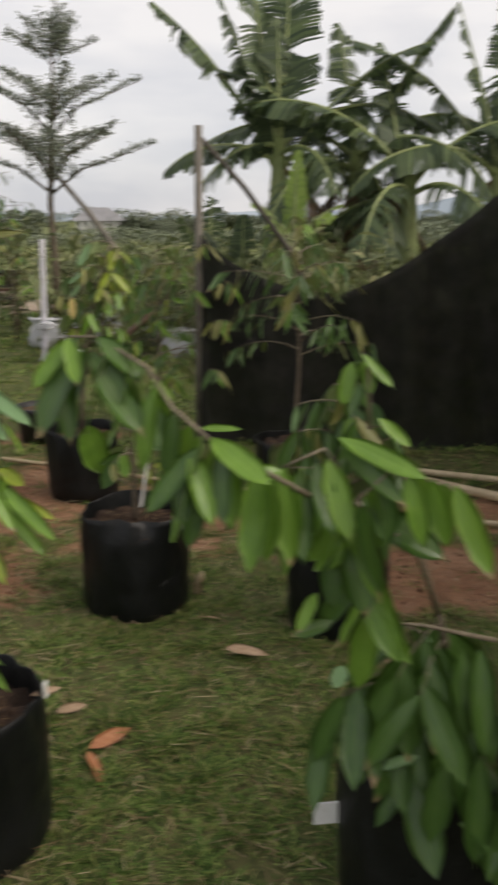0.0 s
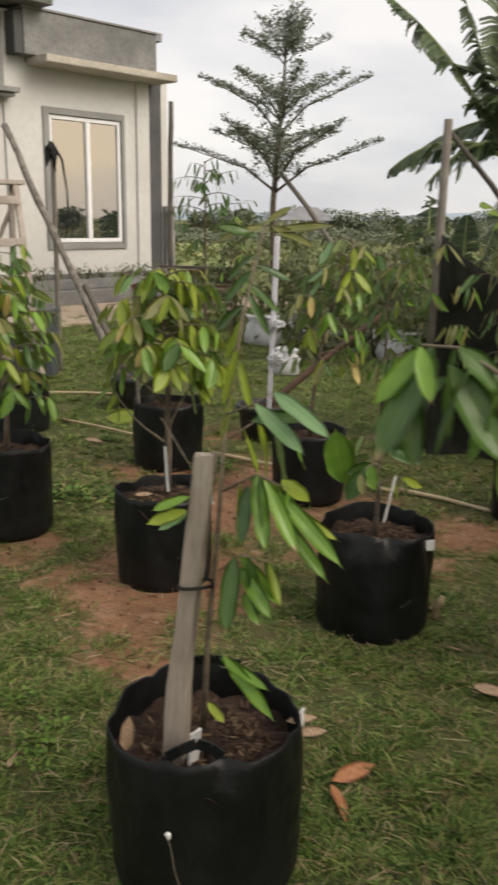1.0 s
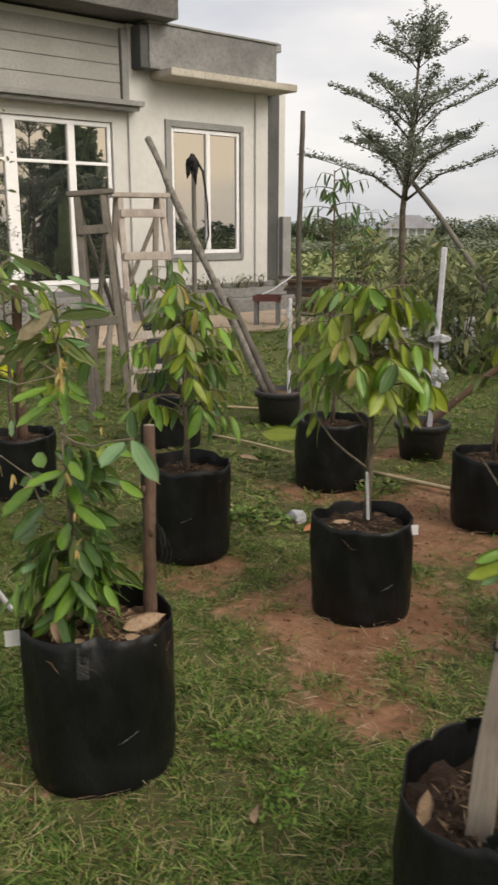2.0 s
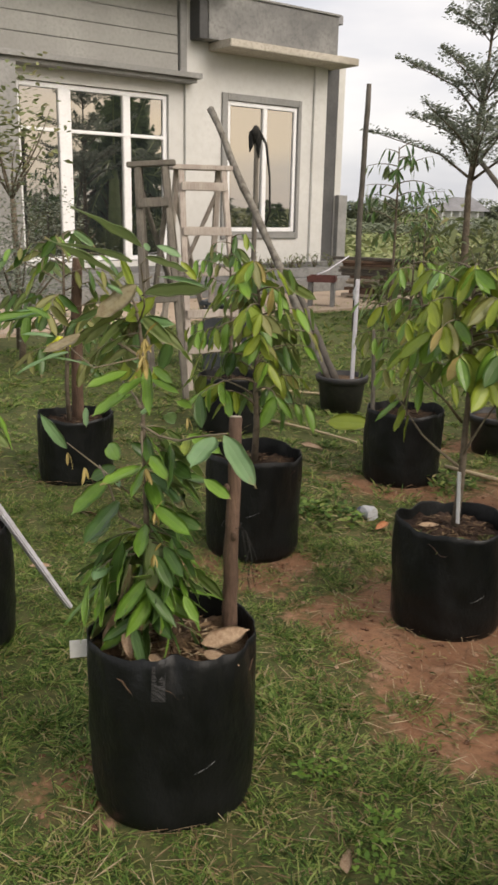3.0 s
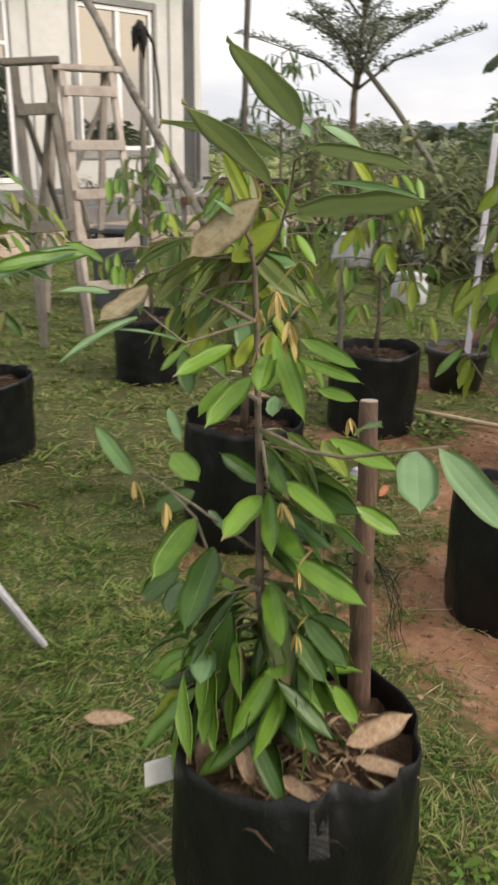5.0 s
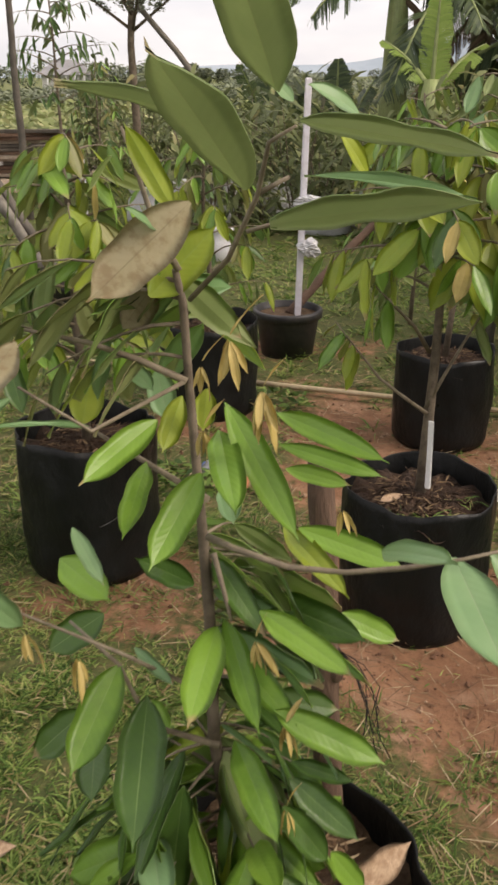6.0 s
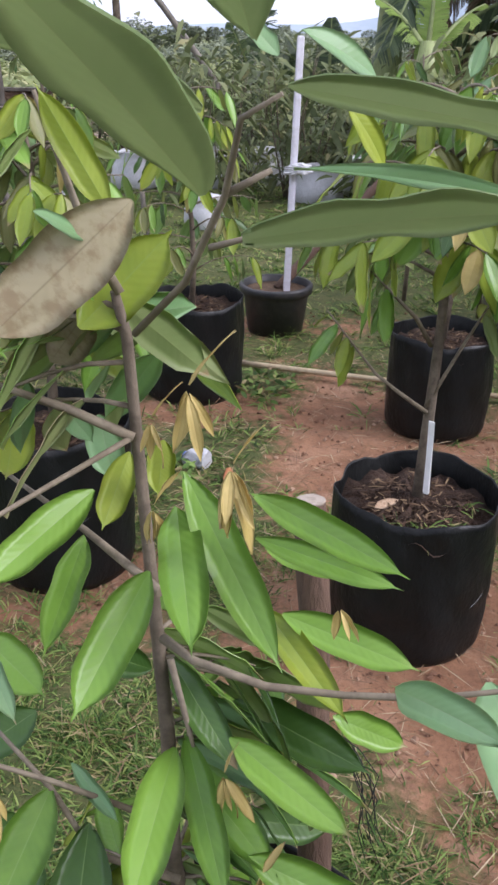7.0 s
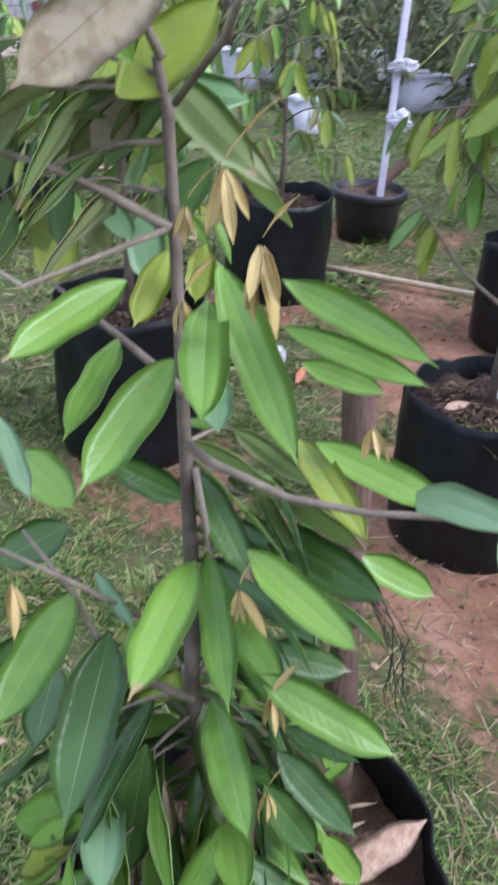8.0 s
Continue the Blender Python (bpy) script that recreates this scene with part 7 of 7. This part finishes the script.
# clipped dark shrub on a stem and airy shrub beside the paving
def yard_shrub(x, y, stem_h, h, r, seed, label, n=2600, leaf=0.045, mat=None, lift=0.35):
    rng, rnd = np.random.default_rng(seed), random.Random(seed)
    s = thing("shrub", pose(x, y, 0), label, "shrub")
    bm = bmesh.new()
    tube(bm, [(0, 0, -0.05), (0.02, 0, stem_h * 0.6), (0, 0.01, stem_h)], [0.035, 0.03, 0.028], 8)
    for i in range(9):
        az = i * 0.7
        pts = curve_points((0, 0, stem_h), (math.cos(az) * r, math.sin(az) * r, h * 0.9), h * rnd.uniform(0.6, 0.95), 5, 0.1, 0.12, rnd)
        tube(bm, pts, [0.014, 0.012, 0.01, 0.007, 0.005, 0.003], 5)
    part("stem", bm, BARK, s)
    c = rng.normal(0, 1, (14, 3)) * np.array([r * 0.45, r * 0.45, h * 0.22]) + np.array([0, 0, stem_h + h * 0.5])
    P = c[rng.integers(0, 14, n)] + rng.normal(0, 1, (n, 3)) * np.array([r * 0.3, r * 0.3, h * 0.14])
    D, S = scatter_ways(rng, n, lift)
    strips("foliage", P, D, S, rng.uniform(0.6, 1.2, n) * leaf, rng.uniform(0.8, 1.2, n) * leaf * 0.22, 0.25, mat or TREELEAF, s, seg=2)
    return s


yard_shrub(-5.98, 7.05, 0.4, 1.15, 0.66, 51, "dark fine-leaved shrub on a short stem", 4800)
yard_shrub(-6.42, 7.6, 1.5, 1.0, 0.6, 52, "airy small tree with thin pale foliage", 700, 0.09, BUSHLEAF)
sapling(-3.4, 11.1, 0.0, 2.2, 53, "slim young tree with sparse hanging leaves", ((LEAF_DARK, 4),), 22, 0.5, 0.5, 0.19, 1.4, 0.022, 0.075, wide=0.75, group="field saplings")
for k in range(9):
    q = HOUSE @ Vector((-1.2 + 0.33 * k + rf.uniform(-0.1, 0.1), -0.3, 0.42))
    b = field_bush(q.x, q.y, 0.3, 0.14, 700 + k, 40, 0.1, label="low potherb along the house wall")
    b.location.z = 0.41


def far_house():
    m = pose(-10.2, 60, 0, 0, 0, 8) @ Matrix.Diagonal((0.74, 0.74, 0.95, 1))
    h = thing("far_house", m, "small white farmhouse with grey hipped roof", "house")
    part("wall", boxed((-2.0, 2.0, -1.5, 1.5, 0, 1.6)), WALLPAINT, h)
    bm = bmesh.new()
    v = [bm.verts.new(p) for p in ((-2.5, -2, 1.58), (2.5, -2, 1.58), (2.5, 2, 1.58), (-2.5, 2, 1.58), (-0.9, 0, 2.5), (0.9, 0, 2.5))]
    for q in ((0, 1, 5, 4), (1, 2, 5), (2, 3, 4, 5), (3, 0, 4), (3, 2, 1, 0)):
        bm.faces.new([v[i] for i in q])
    part("roof", bm, ROOFTILE, h)
    for k in range(5):
        part("post", boxed((-1.6 + 0.75 * k, -1.5 + 0.75 * k, -1.95, -1.85, 0, 1.57)), UPVC, h)
    return h


far_house()


# ---- litter on the lawn and in the bags ----
def fallen(x, y, z, length, turn, tone, kind=1, curl=0.2, label="dry curled fallen leaf", name="fallen_leaf"):
    ob = put_leaf(None, (x, y, z), (math.cos(turn), math.sin(turn), curl * 0.2), length, tone, tone, kind, curl, None, 1.1, name)
    return tagged(ob, label, "leaf", "fallen leaves")


fallen(-0.46, 2.15, 0.03, 0.15, 0.75, ORANGELEAF, 1, 0.4, "orange brown fallen leaf on the grass")
fallen(-0.46, 2.13, 0.035, 0.16, -1.05, ORANGELEAF, 2, -0.4, "orange brown fallen leaf on the grass")
for k, (x, y, ln, tu) in enumerate(((-0.23, 3.3, 0.13, 1.3), (-0.08, 2.76, 0.16, -0.4), (-0.2, 3.0, 0.12, 0.3), (-2.43, 2.6, 0.13, 0.1), (-3.2, 3.75, 0.16, 0.2), (-1.8, 4.12, 0.15, 1.3), (-1.2, 5.25, 0.12, 0.6), (-2.6, 5.4, 0.16, -0.4), (-1.55, 5.2, 0.1, 1.4), (-0.6, 2.35, 0.1, 0.3), (-1.33, 2.0, 0.11, 1.9), (-3.0, 3.1, 0.1, 0.5), (0.55, 2.6, 0.13, 2.2))):
    fallen(x, y, 0.025, ln, tu, DRYLEAF if k != 5 else ORANGELEAF, (1, 2, 4)[k % 3], 0.5 if k % 2 else -0.4, "dry brown fallen leaf on the lawn")
tagged(put_leaf(None, (-0.885, 1.745, 0.322), (0.12, 0.06, 1), 0.085, DRYLEAF, DRYLEAF, 5, 0.0, (0.5, -0.8, 0.2), 1.2, "fallen_leaf"), "pale dry leaf leaning inside the bag", "leaf", "fallen leaves")
fallen(-0.55, 1.92, 0.34, 0.08, 0.5, DRYLEAF, 1, 0.3, "pale dry leaf in the bag")
for base, way, length, face, wide, kind, words in (
        ((-1.765, 2.15, 0.425), (0.75, 0.35, 0.28), 0.125, (0.1, -0.7, 0.7), 1.25, 1, "pale dry leaf leaning inside the bag"),
        ((-1.75, 2.13, 0.415), (0.9, -0.25, 0.12), 0.11, (0, -0.3, 1), 1.1, 2, "pale dry leaf on the mulch in the bag"),
        ((-1.97, 2.1, 0.5), (-0.25, -0.3, -0.8), 0.12, (-0.2, -0.9, 0.2), 1.1, 1, "brown dead leaf drooping onto the mulch"),
        ((-1.93, 2.07, 0.5), (0.25, -0.35, -0.9), 0.11, (0.2, -0.9, 0.2), 1.0, 2, "brown dead leaf drooping onto the mulch"),
        ((-1.86, 2.06, 0.42), (0.6, -0.5, 0.1), 0.09, (0, -0.4, 1), 1.0, 1, "pale dry leaf on the mulch in the bag")):
    tagged(put_leaf(None, base, way, length, DRYLEAF, DRYLEAF, kind, 0.2, face, wide, "fallen_leaf", rows=12), words, "leaf", "fallen leaves")
fallen(-1.47, 3.36, 0.365, 0.08, 0.5, DRYLEAF, 1, 0.3, "yellow dry leaf in the bag")
broad = thing("broadleaf_seedling", pose(-2.3, 5.4, 0.0), "seedling with one broad light green leaf", "seedling")
part("stalk", tube(bmesh.new(), [(0.1, 0, -0.02), (0.11, 0.0, 0.1), (0.13, 0, 0.2)], [0.005, 0.004, 0.003], 6), TWIG, broad)
put_leaf(broad, (0.13, 0, 0.2), (-1, 0.05, -0.03), 0.29, LEAF_YOUNG, LEAF_UNDER, 5, 0.0, (0.1, -0.6, 0.8), 1.35)

BLUEPRINT = two_scale("blue print", (0.1, 0.16, 0.42), (0.2, 0.28, 0.5), (0.42, 0.46, 0.54), 20, 60, 0.4, 0.1, 0.001)
cup = thing("plastic_cup", pose(-1.93, 4.325, 0.031, 90, 0, 60), "crushed clear plastic cup with a blue base", "cup")
part("body", tube(bmesh.new(), [(0, 0, 0.0), (0.002, 0, 0.02), (0.0, 0.003, 0.045), (0.003, 0, 0.065), (0, 0, 0.082)], [0.024, 0.027, 0.0265, 0.031, 0.033], 16, knots=0.9), SACK, cup)
part("base", tube(bmesh.new(), [(0, 0, -0.006), (0, 0, 0.001)], [0.019, 0.0215], 14), BLUEPRINT, cup, "blue printed base")
part("rim", tube(bmesh.new(), [(0, 0, 0.08), (0, 0, 0.086)], [0.0355, 0.0355], 16, cap=False), SACK, cup)


def weed(x, y, r, seed, label="low bright green weed", n=26, leaf=0.024):
    rng = np.random.default_rng(seed)
    a, d = rng.uniform(0, math.tau, n), r * np.sqrt(rng.random(n))
    P = np.stack([d * np.cos(a), d * np.sin(a), 0.01 + rng.uniform(0.0, 0.05, n)], 1)
    D, S = scatter_ways(rng, n, 0.35)
    ob = strips("weed", P, D, S, rng.uniform(0.6, 1.2, n) * leaf, rng.uniform(0.8, 1.2, n) * leaf * 0.22, 0.2, WEEDLEAF if n < 100 else GRASS)
    ob.location = (x, y, 0)
    return tagged(ob, label, "weed", kind="stuff")


WEEDLEAF = island_material("bright weed leaves", ((0.0, (0.1, 0.2, 0.03)), (1.0, (0.22, 0.36, 0.06))), 0.5, 0.3)
for k, (x, y, r) in enumerate(((-1.49, 2.32, 0.06), (-1.28, 2.03, 0.05), (-1.3, 2.22, 0.04), (-1.27, 2.1, 0.05), (-1.5, 2.3, 0.05), (-0.35, 1.55, 0.08), (-3.1, 2.2, 0.06), (-2.5, 2.0, 0.05))):
    weed(x, y, r, 60 + k)
for k, (x, y, r) in enumerate(((-1.6, 5.0, 0.16), (-2.06, 4.2, 0.17), (-2.2, 4.25, 0.1))):
    weed(x, y, r, 80 + k, "low dark green clump of weeds", 130, 0.045)
# stake ties and a label strip
for p, r in (((-0.735, 1.80, 0.72), 0.03), ):
    solid("tie", tube(bmesh.new(), [(math.cos(q * 0.7) * r * 1.3, math.sin(q * 0.7) * r, 0.006 * math.sin(q)) for q in range(10)], [0.004] * 10, 6), NET, Matrix.Translation(p), "dark twine tying the sapling to its stake", "tie")
lath((-0.42, 3.16, 0.42), (-0.39, 3.14, 0.6), 0.03, 0.003, "clear plastic label strip beside the stem", PAPER, "label_strip", 0.3, 0.0)
lath((-1.338, 3.398, 0.38), (-1.345, 3.39, 0.575), 0.014, 0.002, "white plastic strip tied to the trunk", PAPER, "label_strip", 0.2, 0.0)


# black wire left hanging on the brown stake
wires = thing("wire_bundle", pose(-1.745, 2.34, 0.67), "loose ends of thin black wire on the stake", "wire")
rw = random.Random(31)
for k in range(8):
    q = Vector((0.05 + rw.uniform(-0.015, 0.02), -0.05 + rw.uniform(-0.02, 0.02), -0.11 + rw.uniform(-0.05, 0.03)))
    mid = q * 0.5 + Vector((rw.uniform(0.0, 0.025), rw.uniform(-0.015, 0.015), rw.uniform(-0.01, 0.03)))
    part("strand", tube(bmesh.new(), [(0, 0, 0), mid * 0.6 + Vector((0, 0, 0.012)), mid, q * 0.8, q], [0.0007, 0.0007, 0.0007, 0.0006, 0.0004], 5), NET, wires)
part("loop", tube(bmesh.new(), [(-0.025 + 0.026 * math.cos(a * 0.7), 0.024 * math.sin(a * 0.7), 0.004 * math.sin(a * 2)) for a in range(10)], [0.0015] * 10, 5), NET, wires)


# ---- odds and ends beside the house and among the bags ----
round_pole([(-2.06, 5.0, 0.34), (-2.07, 5.0, 0.6), (-2.08, 5.0, 0.83)], 0.012, "thin brown stick pushed into the bag", POLE, "wooden_stake")
CRATERED = two_scale("faded red plastic", (0.12, 0.042, 0.036), (0.17, 0.062, 0.052), (0.08, 0.03, 0.026), 6, 40, 0.5, 0.15, 0.002)
crate = thing("plastic_crate", pose(-4.9, 13.0, 0.0, 0, 0, 12), "dull faded red plastic crate near the house corner", "crate")
part("base", boxed((-0.2, 0.2, -0.14, 0.14, 0.4, 0.42)), CRATERED, crate)
for x0, x1, y0, y1 in ((-0.215, -0.2, -0.155, 0.155), (0.2, 0.215, -0.155, 0.155), (-0.198, 0.198, -0.155, -0.14), (-0.198, 0.198, 0.14, 0.155)):
    part("side", boxed((x0, x1, y0, y1, 0.4, 0.49)), CRATERED, crate)
for x in (-0.17, 0.17):
    part("support", boxed((x - 0.03, x + 0.03, -0.12, 0.12, -0.01, 0.398)), RENDER, crate, "grey cement block")
pile = thing("plank_pile", pose(-4.35, 14.5, 0.0, 0, 0, 4), "untidy stack of dark weathered planks", "plank pile")
rp = random.Random(44)
for k in range(14):
    w = rp.uniform(0.5, 0.75)
    z = 0.01 + 0.05 * k
    ob = part("plank", boxed((-w, w, -0.07, 0.07, 0, 0.045), bevel=0.004), (DARKPOLE, REDPOLE, LATH)[(k * 5 + k // 3) % 3], pile)
    ob.matrix_basis = pose(rp.uniform(-0.12, 0.12), rp.uniform(-0.08, 0.08), z, 0, 0, rp.uniform(-14, 14))
rope = bmesh.new()
tube(rope, [(0, 0, 0), (0.06, 0.35, 0.05), (0.1, 0.7, 0.13), (0.2, 1.0, 0.24)], [0.012] * 4, 6)
solid("rope", rope, PVC, pose(-4.98, 13.0, 0.5), "pale slack rope tied to the crate", "rope")
field_bush(-3.1, 11.5, 1.45, 0.2, 811, 320, 0.16, label="tall dark weedy bush by the post")
field_bush(-3.75, 12.2, 0.75, 0.3, 812, 200, 0.16, label="low weedy bush near the planks")


# a wild flower before the bag, a scrap of tag on the soil, a rolled dry leaf
flower = thing("wild_flower", pose(-0.715, 1.54, 0.0), "thin weed stalk with a white bud", "weed")
part("stalk", tube(bmesh.new(), [(0.06, 0.03, -0.02), (0.035, 0.02, 0.1), (0.012, 0.005, 0.2), (0, 0, 0.285)], [0.0016, 0.0014, 0.0011, 0.0009], 5), TWIG, flower)
part("bud", tube(bmesh.new(), [(0, 0, 0.283), (0, 0, 0.289), (-0.001, 0, 0.297), (-0.001, 0, 0.301)], [0.001, 0.005, 0.006, 0.002], 8, knots=0.3), PAPER, flower, "white flower bud")
part("side_stalk", tube(bmesh.new(), [(0.03, 0.018, 0.11), (0.06, 0.01, 0.13), (0.085, 0.0, 0.135)], [0.001, 0.0009, 0.0006], 5), TWIG, flower)
lath((-0.722, 1.73, 0.33), (-0.712, 1.722, 0.415), 0.03, 0.0025, "small white tag stuck in the soil", PAPER, "label_strip", 0.2, 0.0)
roll = bmesh.new()
tube(roll, [(0, 0, 0), (0.006, 0, 0.03), (0.0, 0.004, 0.06), (0.012, 0, 0.09), (0.014, 0, 0.12)], [0.006, 0.019, 0.013, 0.02, 0.005], 9, knots=0.35, rnd=random.Random(12))
solid("fallen_leaf", roll, BAMBOO, pose(-0.222, 3.27, -0.005, 12, 8, 0), "cream dry leaf rolled up beside the bag", "leaf", "fallen leaves")


build_grass()


def earth_crumbs():
    """Crumbs and clods of earth strewn over the bare patches: small uneven octahedra."""
    rng = np.random.default_rng(12)
    n = 26000
    x, y = rng.uniform(-3.2, 1.4, n), rng.uniform(1.6, 6.2, n)
    keep = rng.uniform(0, 1, n) < np.clip(soil_amount(x, y) - 0.1, 0.0, 0.8)
    x, y = x[keep], y[keep]
    n = len(x)
    r = 0.0022 + 0.0035 * rng.random(n) ** 4 * 3
    axes = np.array([(1, 0, 0), (0, 1, 0), (-1, 0, 0), (0, -1, 0), (0, 0, 0.75), (0, 0, -0.75)], dtype=float)
    V = axes[None] * rng.uniform(0.6, 1.3, (n, 6, 1)) * r[:, None, None] + rng.normal(0, 0.15, (n, 6, 3)) * r[:, None, None]
    V += np.stack([x, y, ground_height(x, y) + 0.3 * r], 1)[:, None]
    corners = np.array([(0, 1, 4), (1, 2, 4), (2, 3, 4), (3, 0, 4), (1, 0, 5), (2, 1, 5), (3, 2, 5), (0, 3, 5)])
    F = (np.arange(n)[:, None, None] * 6 + corners[None]).reshape(-1, 3)
    me = bpy.data.meshes.new("earth_crumbs")
    me.from_pydata(V.reshape(-1, 3).tolist(), [], F.tolist())
    me.materials.append(CLOD)
    tagged(new("earth_crumbs", me), "loose red crumbs of earth on bare ground", "earth", kind="stuff")
    # dead blades and bits of litter on the same bare patches
    m = 9000
    x, y = rng.uniform(-3.2, 1.4, m), rng.uniform(1.6, 6.2, m)
    keep = rng.uniform(0, 1, m) < np.clip(soil_amount(x, y) - 0.15, 0.0, 0.5)
    x, y = x[keep], y[keep]
    m = len(x)
    D, S = scatter_ways(rng, m, 0.0)
    D[:, 2] *= 0.12
    ob = strips("litter", np.stack([x, y, ground_height(x, y) + rng.uniform(0.002, 0.008, m)], 1), unit(D), S, rng.uniform(0.012, 0.06, m), rng.uniform(0.0006, 0.0022, m), 0.02, STRAW, seg=2)
    tagged(ob, "dead blades and bits of stem on bare earth", "litter", kind="stuff")
    # a few tufts that came up in one bag
    spots = ((-1.43, 3.3), (-1.3, 3.3), (-1.36, 3.28), (-1.24, 3.38))
    k = 14
    x = np.concatenate([rng.normal(a, 0.012, k) for a, b in spots])
    y = np.concatenate([rng.normal(b, 0.012, k) for a, b in spots])
    D, S = scatter_ways(rng, len(x), 0.6)
    D[:, 2] = np.abs(D[:, 2])
    ob = strips("grass_tuft", np.stack([x, y, np.full(len(x), 0.345)], 1), unit(D), S, rng.uniform(0.03, 0.085, len(x)), np.full(len(x), 0.0022), 0.4, GRASS)
    tagged(ob, "small grass tufts sprouting in the bag soil", "grass", kind="stuff")


earth_crumbs()
